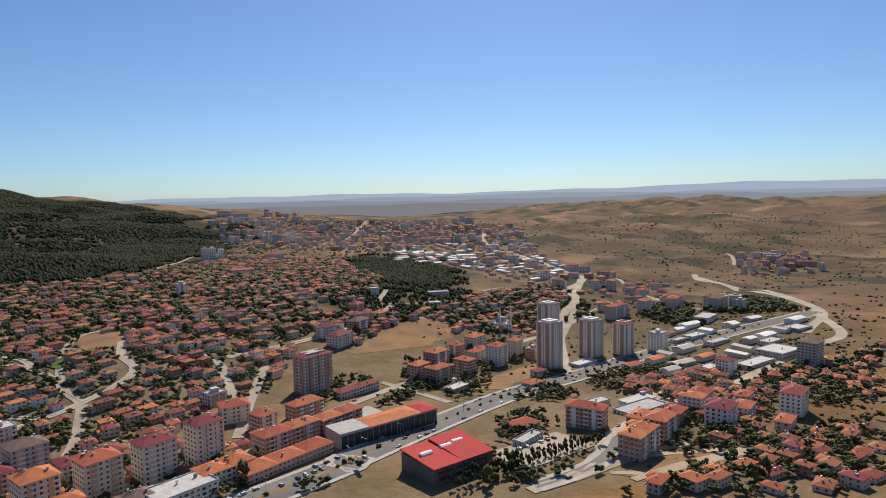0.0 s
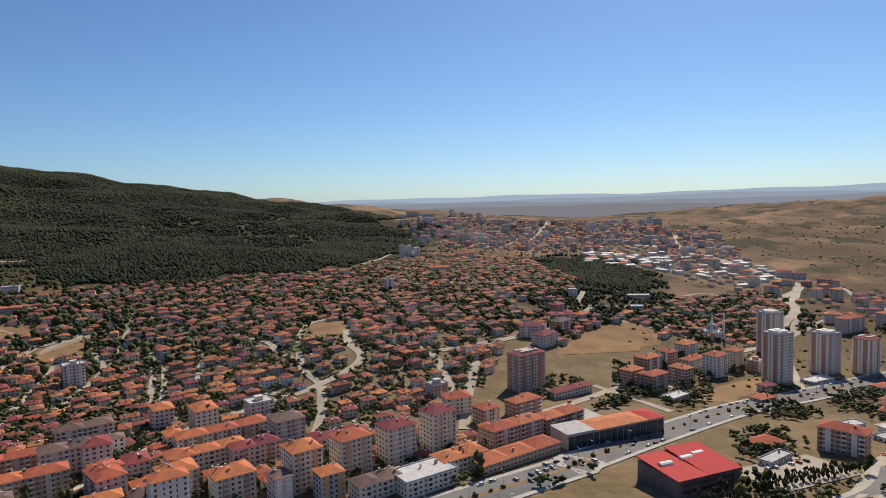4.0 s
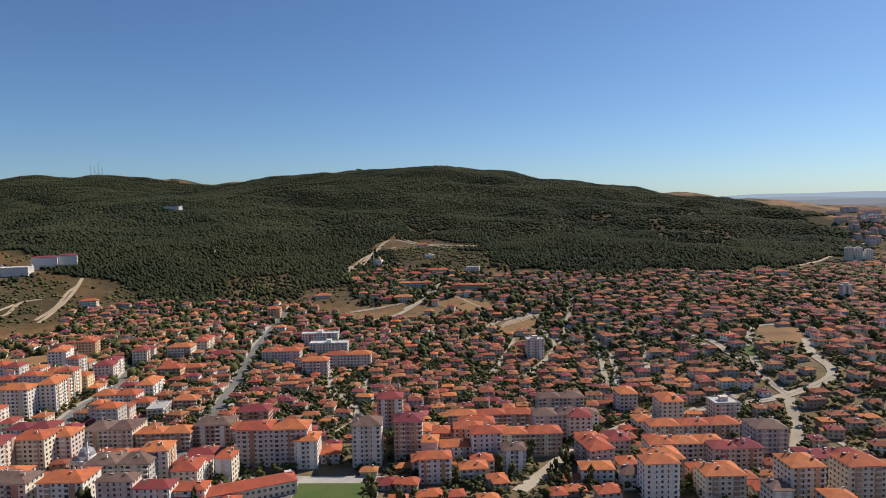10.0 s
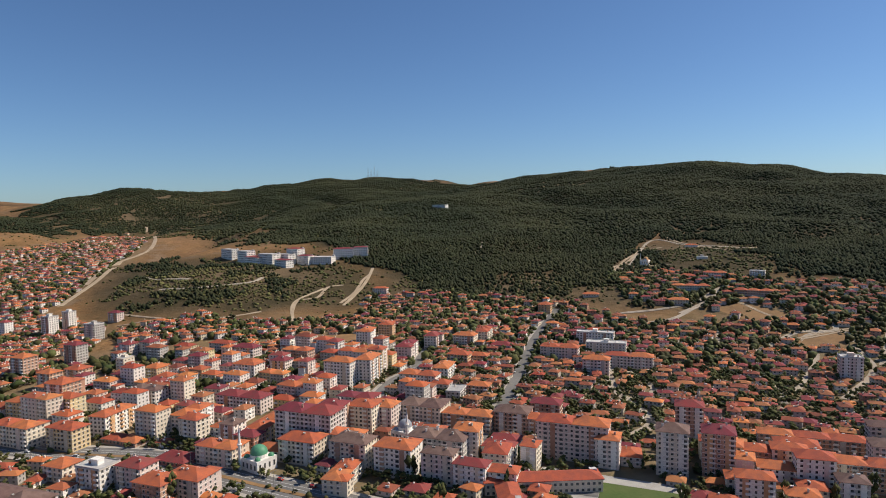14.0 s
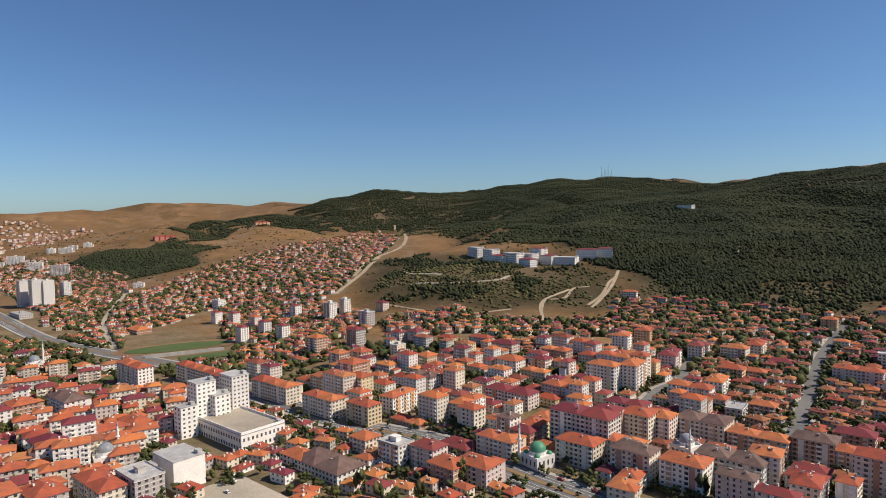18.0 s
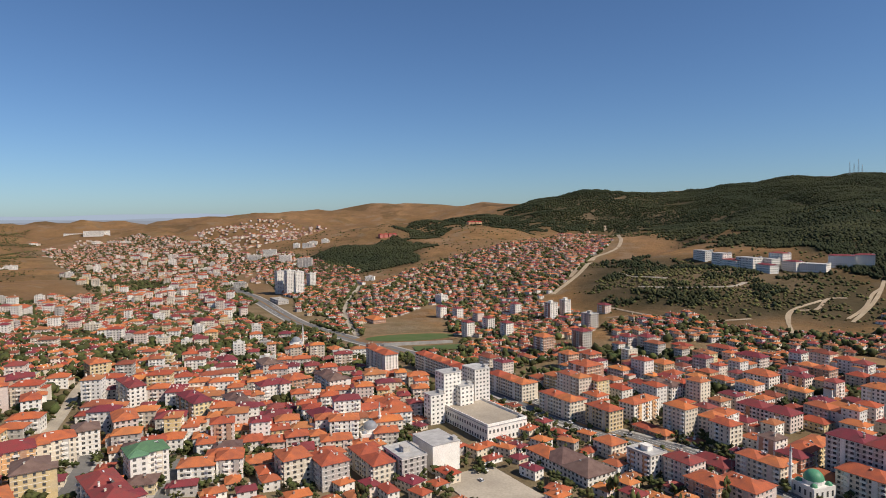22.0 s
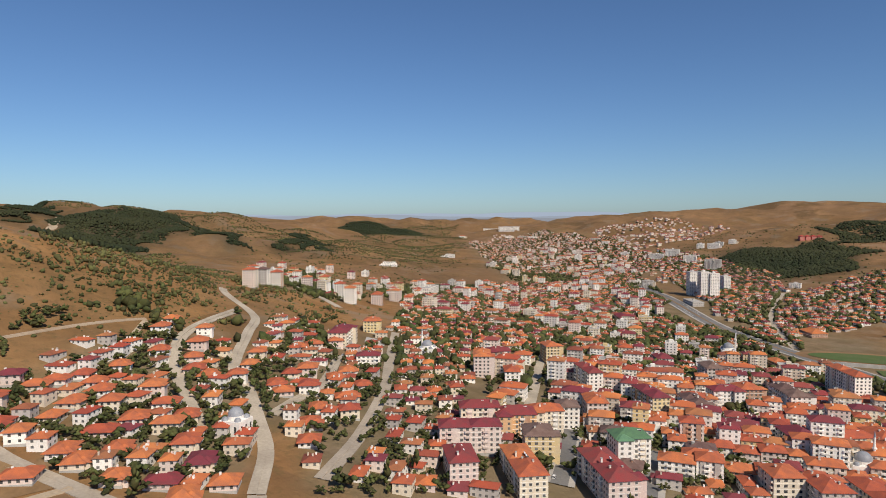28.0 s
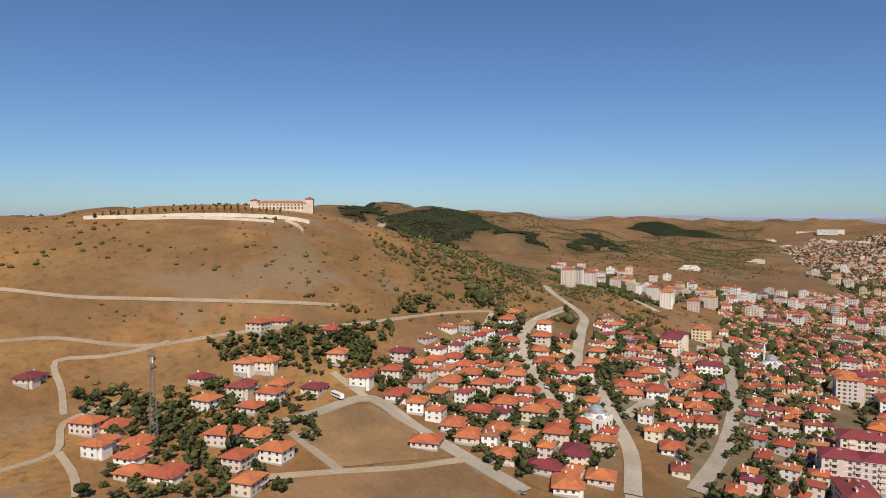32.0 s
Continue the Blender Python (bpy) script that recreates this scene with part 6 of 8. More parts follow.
def scatter(polys, spacing, seed, margin, avoid=(), ragged=0.0, keep=1.0):
    """Random spots in the areas, clear of the streets and of the open plots."""
    rng = np.random.RandomState(seed)
    out = []
    for p in polys:
        q = np.array(p, float)
        lo, hi = q.min(0), q.max(0)
        n = int(np.prod(hi - lo) / spacing ** 2 * 1.9)
        pts = lo + rng.rand(n, 2) * (hi - lo)
        wx, wy = ragged * waves(pts[:, 0], pts[:, 1], 51, 160), ragged * waves(pts[:, 0], pts[:, 1], 52, 130)
        pts = pts[inside(p, pts[:, 0] + wx, pts[:, 1] + wy)]
        if keep < 1 and len(pts):
            patch = 0.5 + 0.5 * waves(pts[:, 0], pts[:, 1], 53, 210) + 0.3 * waves(pts[:, 0], pts[:, 1], 54, 60)
            pts = pts[patch + 0.5 * rng.rand(len(pts)) < 1.5 * keep + 0.1]
        if len(pts) and margin is not None:
            pts = pts[street_gap(pts[:, 0], pts[:, 1]) > margin]
        if len(pts) and avoid:
            pts = pts[~in_any(avoid, pts[:, 0], pts[:, 1])]
        out += pts.tolist()
    return out


def grain(x, y):
    """The turn that houses share around a place."""
    return 140 + 14 * float(waves(np.float64(x), np.float64(y), 12, 420))


def taken(x, y, r):
    i, j = int(x // 30), int(y // 30)
    return any(math.hypot(px - x, py - y) < pr + r for a in (-1, 0, 1) for b in (-1, 0, 1) for px, py, pr in GRID.get((i + a, j + b), ()))


def boulevard_gap(x, y):
    return np.hypot(LINES[0][2][:, 0] - x, LINES[0][2][:, 1] - y).min()


def terraces(areas, turn, seed):
    """Attached houses along the blocks of a street grid: back to back, with a street every second row."""
    rng = random.Random(seed)
    c, q = math.cos(radians(turn)), math.sin(radians(turn))
    out = []
    for area in areas:
        p = np.array(area, float)
        u, v = p[:, 0] * c + p[:, 1] * q, -p[:, 0] * q + p[:, 1] * c
        row, k = v.min(), 0
        while row < v.max():
            at, high = u.min() + rng.uniform(0, 10), rng.choice((3, 4, 4, 5))
            d = rng.uniform(11, 13.5)
            while at < u.max():
                w = rng.choice((10, 12, 14, 16, 19))
                off = rng.uniform(-2.4, 2.4)
                x, y = (at + w / 2) * c - (row + off) * q, (at + w / 2) * q + (row + off) * c
                at += w + rng.choice((0.3, 0.3, 0.6, 1.5, 3, 5, 10))
                away = math.hypot(x, y)
                if rng.random() < (0.2 if away < 620 else 0.5 if away < 780 else 0.8 if away < 950 else 0.88) or not inside(area, x, y):
                    continue
                gap = street_gap(np.array([x]), np.array([y]))[0]
                if gap < 7.5 or boulevard_gap(x, y) < 32 or in_any(BARE_PLOTS, x, y) or taken(x, y, 5.6):
                    continue
                across = w < 15 and rng.random() < 0.4
                out.append((x, y, turn + (90 if across else rng.choice((0, 180))) + rng.uniform(-4, 4), max(2, high + rng.choice((-2, -1, -1, 0, 0, 1, 2))), d if across else w, w if across else d))
            row += 14.5 if k % 2 == 0 else 21.5
            k += 1
        for r in out:
            claim(r[0], r[1], 5.6)
    return out


fill_rows = []
for k, area in enumerate(TOWN_AREAS):
    fill_rows += terraces([area], 33 if k in (3, 5, 8, 9, 10) else 140, 21 + k)
fill_rows.sort(key=lambda r: math.hypot(r[0] - HEART[0], r[1] - HEART[1]))
order = sorted(BLOCKS, key=lambda b: math.hypot(b[0] - HEART[0], b[1] - HEART[1]))
for rank, b in enumerate(order[:240]):
    apartment(*b, rank < 38)
for r in fill_rows[:60]:
    apartment(*r[:5], r[5], RNG.choice("wwwwcccppgby") + RNG.choice("oooooomd"), False)


def row_building(s, x, y, rot, w, d, h, wall_i, roof_i, floor, rise=0.24, over=0.6):
    """A whole small building into a joined mesh: walls, windows, hip roof, chimney."""
    z = ground_z(x, y)
    m = pose(x, y, z, 0, 0, rot)
    t = Shape()
    t.box(-w / 2, -d / 2, -3, w / 2, d / 2, h, wall_i)
    if roof_i == 10:
        t.box(-w / 2 - 0.2, -d / 2 - 0.2, h, w / 2 + 0.2, d / 2 + 0.2, h + 0.7, wall_i)
        t.box(-w / 2 + 0.3, -d / 2 + 0.3, h + 0.7, w / 2 - 0.3, d / 2 - 0.3, h + 0.76, 10)
        t.box(-2.4, -2, h + 0.7, 2.4, 2, h + 3.2, wall_i)
    else:
        t.hip(w, d, h, min(w, d) * rise, over, 0.2, roof_i)
    if floor == FLOOR:
        for k in range(1, int(h / FLOOR)):
            a, b, zb = w / 2 + 0.12, d / 2 + 0.12, k * FLOOR
            ring = [(-a, -b), (a, -b), (a, b), (-a, b)]
            t.faces([(px, py, zb) for px, py in ring] + [(px, py, zb + 0.26) for px, py in ring], [(i, (i + 1) % 4, 4 + (i + 1) % 4, 4 + i) for i in range(4)], 0)
            for sm, length in sides_of(w, d)[:2]:
                for bx in bays(length)[1::3]:
                    add_rect(t, sm, bx, zb - 0.1, 2.9, 1.05, 0, 1.1)
    cx = RNG.uniform(-0.3, 0.3) * w
    t.box(cx - 0.45, -0.9, h + 0.3, cx + 0.45, -0.1, h + min(w, d) * rise + 0.8, wall_i)
    if RNG.random() < 0.6:
        cx, cy = RNG.uniform(-0.25, 0.25) * w, RNG.choice((-1, 1)) * d * 0.22
        t.box(cx - 0.8, cy - 0.35, h + 0.3, cx + 0.8, cy + 0.35, h + min(w, d) * rise * 0.5 + 1.1, 0)
        cx = RNG.uniform(-0.4, 0.4) * w
        t.box(cx - 0.4, d * 0.2, h + 0.2, cx + 0.4, d * 0.2 + 0.7, h + min(w, d) * rise * 0.5 + 1.5, RNG.choice((0, 1, 5)))
    if RNG.random() < 0.35:
        a = w * RNG.uniform(0.3, 0.5)
        hh = h * RNG.choice((0.5, 0.7, 0.85)) if h > 4 else h * 0.85
        t.box(w / 2 - 0.2, -d * 0.38, -3, w / 2 + a * 0.6, d * 0.3, hh, RNG.choice((wall_i, 0, 1)))
        t.hip(a * 0.6 + 0.2, d * 0.68, hh, 1.2, 0.4, 0.2, RNG.choice((6, 7, roof_i)), w / 2 + a * 0.3 - 0.1, -d * 0.04)
    for k in range(max(1, int(h / floor))):
        for sm, length in sides_of(w, d):
            for bx in bays(length):
                hw = 0.66
                t.face([sm @ Vector(p) for p in ((bx - hw, -0.05, k * floor + 1.2), (bx + hw, -0.05, k * floor + 1.2), (bx + hw, -0.05, k * floor + 2.45), (bx - hw, -0.05, k * floor + 2.45))], 9)
    s.faces([m @ Vector(p) for p in t.v], t.f, 0)
    s.m[-len(t.m):] = t.m


ROW_MATS = WALL_MIX + ROOF_MIX + [GLASS, CONCRETE]


def joined(name, shape, label, category):
    return tagged(new(name, shape.mesh(name, ROW_MATS)), label, category, kind="stuff")


def rows_of(name, rows, label, category):
    """Joins far buildings, quarter by quarter."""
    bins = {}
    for r in rows:
        bins.setdefault((int(r[0] // 500), int(r[1] // 500)), []).append(r)
    for some in bins.values():
        s = Shape()
        for x, y, rot, w, d, h, wi, ri, fl in some:
            row_building(s, x, y, rot, w, d, h, wi, ri, fl)
        joined(name, s, label, category)


rows_of("apartment_rows", [(x, y, rot, w, d, n * FLOOR + 0.5, RNG.choice((0, 0, 0, 1, 1, 2, 3, 4)), RNG.choice((6, 6, 6, 6, 7, 8) if math.hypot(x, y) < 800 else (6, 6, 7, 8, 10)), FLOOR) for x, y, rot, n, w, d in fill_rows[60:]] + [(b[0], b[1], b[2], b[4], b[5], b[3] * FLOOR + 0.5, {"w": 0, "c": 1, "p": 2, "g": 3, "y": 4, "b": 5, "o": 4, "r": 5, "t": 0}[b[6][0]], {"o": 6, "m": 8, "d": 7, "f": 10, "g": 7}[b[6][1]], FLOOR) for b in order[240:]],
        "close rows of plastered apartment houses with orange roofs", "apartment houses")
house_rows = []
for x, y in scatter(HOUSE_AREAS + HOUSE_AREAS_B, 11.5, 22, 5.5, BARE_PLOTS, 14):
    w, d = RNG.uniform(8.5, 13.5), RNG.uniform(7, 9.5)
    if RNG.random() < (0.5 if x < -330 and y > 620 else 0.32 if x > 0 else 0.0) or boulevard_gap(x, y) < 22:
        continue
    if claim(x, y, 0.42 * (w + d) / 2 + 2.0):
        # East of x = 0, greyer and browner walls put shade into the colour.
        house_rows.append((x, y, grain(x, y) + RNG.choice((0, 0, 90)) + RNG.uniform(-9, 9), w, d, RNG.choice((3.0, 3.2, 5.6, 5.8)), RNG.choice((0, 1, 1, 2, 3, 3, 5, 5) if x > 0 else (0, 0, 1, 1, 2, 3)), RNG.choice((6, 7, 7, 7, 7, 8) if x > 0 else (6, 6, 6, 6, 7, 8)), 2.75))
house_rows.sort(key=lambda r: math.hypot(r[0] - HEART[0], r[1] - HEART[1]))
for x, y, rot, w, d, h, wi, ri, fl in house_rows[:150]:
    house(x, y, rot, w, d, 1 if h < 4 else 2, "oomm"[ri - 6] if ri < 8 else "m", "wcpgyb"[wi])
rows_of("house_rows", house_rows[150:], "dense small plastered houses with orange tiled roofs", "houses")
far_rows = []
for x, y in scatter(FAR_TOWN, 30, 23, 4, ragged=30):
    tall = RNG.random() < (0.45 if x > 0 else 0.2)
    w, d = (RNG.uniform(12, 22), 12) if tall else (RNG.uniform(9, 13), 9)
    if claim(x, y, 0.4 * w + 7):
        far_rows.append((x, y, grain(x, y) + RNG.choice((0, 90)), w, d, RNG.choice((9, 12, 15, 18) if x > 0 else (7, 9, 12)) if tall else 4.5, RNG.choice((1, 1, 2, 2, 3, 5)), RNG.choice((6, 7, 8)), 2.9))
rows_of("far_town_rows", far_rows, "pale far-off apartment houses and small houses along the valley", "buildings")
# workshops: long low sheds with pale metal roofs
s = Shape()
for x, y in scatter(WORKS, 20, 24, 5):
    w, d, h = RNG.uniform(16, 36), RNG.uniform(9, 15), RNG.uniform(4, 6.5)
    if claim(x, y, 0.32 * (w + d)):
        m = pose(x, y, ground_z(x, y), 0, 0, RNG.choice((125, 125, 35)) + RNG.uniform(-5, 5))
        t = Shape()
        t.box(-w / 2, -d / 2, -2, w / 2, d / 2, h, RNG.choice((0, 3, 1)))
        t.faces([(-w / 2 - 0.4, -d / 2 - 0.4, h), (w / 2 + 0.4, -d / 2 - 0.4, h), (w / 2 + 0.4, 0, h + d * 0.14), (-w / 2 - 0.4, 0, h + d * 0.14), (w / 2 + 0.4, d / 2 + 0.4, h), (-w / 2 - 0.4, d / 2 + 0.4, h)],
                [(0, 1, 2, 3), (3, 2, 4, 5), (1, 4, 2), (0, 3, 5)], RNG.choice((0, 3, 0, 6)))
        s.faces([m @ Vector(p) for p in t.v], t.f, 0)
        s.m[-len(t.m):] = t.m
joined("workshop_sheds", s, "long low workshop sheds with pale metal roofs", "sheds")

# ---- trees ----
def blob(rng, r, squash=1.0):
    """A rough leafy clump: a low ball with pushed corners."""
    t = (1 + 5 ** 0.5) / 2
    v = np.array([(-1, t, 0), (1, t, 0), (-1, -t, 0), (1, -t, 0), (0, -1, t), (0, 1, t), (0, -1, -t), (0, 1, -t), (t, 0, -1), (t, 0, 1), (-t, 0, -1), (-t, 0, 1)], float)
    v /= np.linalg.norm(v[0])
    v *= r * (0.5 + 0.95 * rng.rand(12, 1))
    v[:, 2] *= squash
    f = np.array([(0, 11, 5), (0, 5, 1), (0, 1, 7), (0, 7, 10), (0, 10, 11), (1, 5, 9), (5, 11, 4), (11, 10, 2), (10, 7, 6), (7, 1, 8),
                  (3, 9, 4), (3, 4, 2), (3, 2, 6), (3, 6, 8), (3, 8, 9), (4, 9, 5), (2, 4, 11), (6, 2, 10), (8, 6, 7), (9, 8, 1)])
    return v, f


def tuft(rng, r, squash=1.0):
    """A smaller far-off clump with eight faces."""
    v = np.array([(1, 0, 0), (0, 1, 0), (-1, 0, 0), (0, -1, 0), (0, 0, 1), (0, 0, -1)], float)
    v *= r * (0.75 + 0.7 * rng.rand(6, 1))
    v[:, :2] += 0.25 * r * rng.randn(6, 2)
    v[:, 2] *= squash
    return v, np.array([(0, 1, 4), (1, 2, 4), (2, 3, 4), (3, 0, 4), (1, 0, 5), (2, 1, 5), (3, 2, 5), (0, 3, 5)])


def broad_template(seed, clumps, height=1.0):
    """An uneven crown: small leafy tufts set round a few limbs, with gaps between them."""
    rng = np.random.RandomState(seed)
    limbs = max(2, clumps // 7)
    ends = [(0.24 * math.cos(2.4 * i + rng.rand()), 0.24 * math.sin(2.4 * i + rng.rand()), height * (0.42 + 0.34 * rng.rand())) for i in range(limbs)] + [(0, 0, 0.62 * height)]
    size = 0.50 / clumps ** 0.42
    vs, fs, n = [], [], 0
    for k in range(clumps):
        e = np.array(ends[k % len(ends)])
        v, f = tuft(rng, size * (0.7 + 0.6 * rng.rand()), 0.8)
        d = rng.randn(3) * (0.12, 0.12, 0.10)
        vs.append(v + e + d)
        fs.append(f + n)
        n += len(v)
    return np.concatenate(vs), np.concatenate(fs)


def planted(name, spots, templates, sizes, mat_, label, category, seed=1, smooth=False):
    """Joins many trees into one mesh: spots (x, y), a height for each."""
    if not len(spots):
        return
    rng = np.random.RandomState(seed)
    spots, sizes = np.array(spots, float), np.asarray(sizes, float)
    z = heights(spots[:, 0], spots[:, 1])
    pick, turn = rng.randint(len(templates), size=len(spots)), rng.rand(len(spots)) * 6.283
    wide = sizes * (0.85 + 0.4 * rng.rand(len(spots)))
    vs, fs, n = [], [], 0
    for k, (tv, tf) in enumerate(templates):
        i = np.flatnonzero(pick == k)
        if not len(i):
            continue
        c, q, w = np.cos(turn[i])[:, None], np.sin(turn[i])[:, None], wide[i][:, None]
        x, y = (tv[:, 0] * c - tv[:, 1] * q) * w + spots[i, :1], (tv[:, 0] * q + tv[:, 1] * c) * w + spots[i, 1:]
        vs.append(np.stack([x, y, tv[:, 2] * sizes[i][:, None] + z[i][:, None] - 0.2], -1).reshape(-1, 3))
        fs.append((tf[None] + (n + len(tv) * np.arange(len(i)))[:, None, None]).reshape(-1, 3))
        n += len(tv) * len(i)
    v, f = np.concatenate(vs), np.concatenate(fs)
    me = bpy.data.meshes.new(name)
    me.vertices.add(len(v))
    me.vertices.foreach_set("co", v.astype(np.float32).ravel())
    me.loops.add(3 * len(f))
    me.loops.foreach_set("vertex_index", f.astype(np.int32).ravel())
    me.polygons.add(len(f))
    me.polygons.foreach_set("loop_start", np.arange(0, 3 * len(f), 3, dtype=np.int32))
    if smooth:
        me.polygons.foreach_set("use_smooth", np.ones(len(f), bool))
    me.update(calc_edges=True)
    me.materials.append(mat_)
    return tagged(new(name, me), label, category, kind="stuff")


BROAD = [broad_template(s_, 11, 1.0) for s_ in range(8)]
BROAD_FAR = [broad_template(20 + s_, 4, 0.9) for s_ in range(3)] + [(v * (1.1, 1.1, 1.2) + (0, 0, 0.5), f) for v, f in (blob(np.random.RandomState(26 + s_), 0.42, 1.0) for s_ in range(6))]
POPLAR = [(v * (0.5, 0.5, 1.35), f) for v, f in (broad_template(40 + s_, 8, 1.0) for s_ in range(3))]
PINES = [(v + (0, 0, 0.4), f) for v, f in (tuft(np.random.RandomState(90 + s_), 0.42, 1.2) for s_ in range(10))]
PINES_FAR = [(v * (1.3, 1.3, 0.95) + (0, 0, 0.3), f) for v, f in (tuft(np.random.RandomState(30 + s_), 0.45, 1.0) for s_ in range(8))]
BROAD_TUFT = [(v + (0, 0, 0.45), f) for v, f in (tuft(np.random.RandomState(130 + s_), 0.46, 0.95) for s_ in range(8))]
SHRUB_TUFT = [(v + (0, 0, 0.25), f) for v, f in (tuft(np.random.RandomState(160 + s_), 0.52, 0.7) for s_ in range(8))]
SHRUBS = [(v + (0, 0, 0.22), f) for v, f in (blob(np.random.RandomState(60 + s_), 0.5, 0.7) for s_ in range(6))]
trng = np.random.RandomState(77)
garden = [(x, y) for x, y in scatter(HOUSE_AREAS + HOUSE_AREAS_B, 9.3, 31, 0.5, BARE_PLOTS, 0, 0.8) if claim(x, y, 1.3)]
garden += [(x, y) for x, y in scatter(TOWN_AREAS, 12, 32, 1.0, (), 0, 0.7) if claim(x, y, 1.2)]
garden += [(x, y) for x, y in scatter(COPSE, 8, 33, 1.0, (), 22, 0.75) if claim(x, y, 1.0)]
garden.sort(key=lambda p: math.hypot(p[0] - HEART[0], p[1] - HEART[1]))


def build_tree(v, f):
    """A tapered trunk with limbs, and a leafy crown."""
    ob = thing("broadleaf_tree", 0, 0, 0, 0, "dark green broadleaf tree in a dry garden", "tree", "garden trees")
    s = Shape()
    s.tube(0, 0, -0.6, 2.6, 0.24, 0.14, 7)
    for a in range(3):
        t = 2.1 * a
        s.faces([(0.1 * math.cos(t), 0.1 * math.sin(t), 2.0), (0.1 * math.cos(t + 2), 0.1 * math.sin(t + 2), 2.0), (0.1, 0, 2.3), (1.3 * math.cos(t), 1.3 * math.sin(t), 4.0)], [(0, 1, 3), (1, 2, 3), (2, 0, 3)])
    part("trunk", s, BARK, ob)
    c = Shape()
    c.faces((v * 6.5).tolist(), f.tolist())
    part("crown", c.mesh("crown", LEAF, True), None, ob)
    return ob


tree_kinds = [build_tree(*broad_template(80 + k, 90, 1.0)) for k in range(4)]
single = garden[:150]
for k, (x, y) in enumerate(single):
    m = pose(x, y, ground_z(x, y), 0, 0, RNG.uniform(0, 360)) @ Matrix.Scale(RNG.uniform(0.75, 1.35), 4)
    if k < 4:
        tree_kinds[k].matrix_basis = m
    else:
        copy_thing(tree_kinds[k % 4], m)
mid = [p for p in garden[150:] if math.hypot(*p) < 700]
far = [p for p in garden[150:] if 700 <= math.hypot(*p) < 1150]
farther = [p for p in garden[150:] if math.hypot(*p) >= 1150]
planted("garden_trees", mid, BROAD, trng.uniform(3.6, 8.0, len(mid)), LEAF_MIX, "dark green garden trees between the houses", "trees", 2, True)
planted("far_garden_trees", far, BROAD_FAR, trng.uniform(4.5, 9, len(far)), LEAF_MIX, "dark green trees between far houses", "trees", 3, True)
planted("far_garden_trees", farther, BROAD_TUFT, trng.uniform(4.5, 9, len(farther)), LEAF_MIX, "dark green trees between far houses", "trees", 13, True)
pop = [p for k, p in enumerate(garden[200:900]) if k % 14 == 0]
planted("poplars", pop, POPLAR, trng.uniform(9, 13, len(pop)), LEAF_MIX, "tall narrow poplars among the houses", "trees", 4)
wood = scatter(FOREST, 6.4, 34, None, BALD, 45, 0.86) + scatter(BALD, 11, 39, None, (), 20, 0.85) + scatter(THIN_WOOD, 8.5, 36, 2, (), 60, 0.72) + scatter(GROVE, 8.5, 38, 2.5, (), 45, 0.6)


def thinned(spots, cell):
    """At most one spot in each cell of a grid."""
    return list({(int(x // cell), int(y // cell)): (x, y) for x, y in spots}.values())


wood = [p for p in thinned([p for p in wood if math.hypot(*p) < 1500], 4.0) if not taken(*p, 1.5)] + thinned([p for p in wood if math.hypot(*p) >= 1500], 5.9)
close = [p for p in wood if math.hypot(*p) < 1500]
planted("pine_forest", close, PINES, trng.uniform(4.8, 8, len(close)), PINE_MIX, "dense dark pine forest on the hillside", "forest", 5, True)
rest = [p for p in wood if math.hypot(*p) >= 1500]
planted("far_pine_forest", rest, PINES_FAR, trng.uniform(6.0, 9, len(rest)), PINE_MIX, "dark pine forest over the far ridge", "forest", 6, True)
bush = [p for p in thinned(scatter(OPEN_SLOPES, 34, 37, 2, (), 80, 0.7) + scatter(SCRUB, 13.5, 35, 2, (), 70, 0.62), 4.5) if not taken(*p, 1.0)]
bush = [p for k, p in enumerate(bush) if k % 9 == 0 or p[0] < 1000 or p[1] > 100]
far_bush = [p for p in bush if math.hypot(*p) >= 1000]
bush = [p for k, p in enumerate(bush) if math.hypot(*p) < 1000 and (k % 5 < 4 or p[0] > -560)]
belt = [p for p in thinned(scatter(SCRUB_BELT, 8, 41, 2, (), 30, 0.5), 3.5) if not taken(*p, 1.0)]
planted("belt_shrubs", belt, BROAD_FAR, 1.6 + 3.6 * trng.uniform(0, 1, len(belt)) ** 2, SHRUB_MIX, "dense olive-green scrub down the flank of the hill", "shrubs", 43, True)
planted("far_hillside_shrubs", far_bush, SHRUB_TUFT, trng.uniform(2.5, 6, len(far_bush)), SHRUB_MIX, "scattered dry green shrubs on far slopes", "shrubs", 17, True)
planted("hillside_shrubs", bush, SHRUBS, 1.2 + 4.2 * trng.uniform(0, 1, len(bush)) ** 2, SHRUB_MIX, "scattered dry green shrubs on the slopes", "shrubs", 7, True)

# ---- landmarks ----
# wall colour set dark to carry the shade on the hall's near sides
HALL_WALL = shade("hall_cladding_in_shade", ((0.17, 0.145, 0.13), (0.12, 0.10, 0.095)), 0.8, 0.1, 1.0)


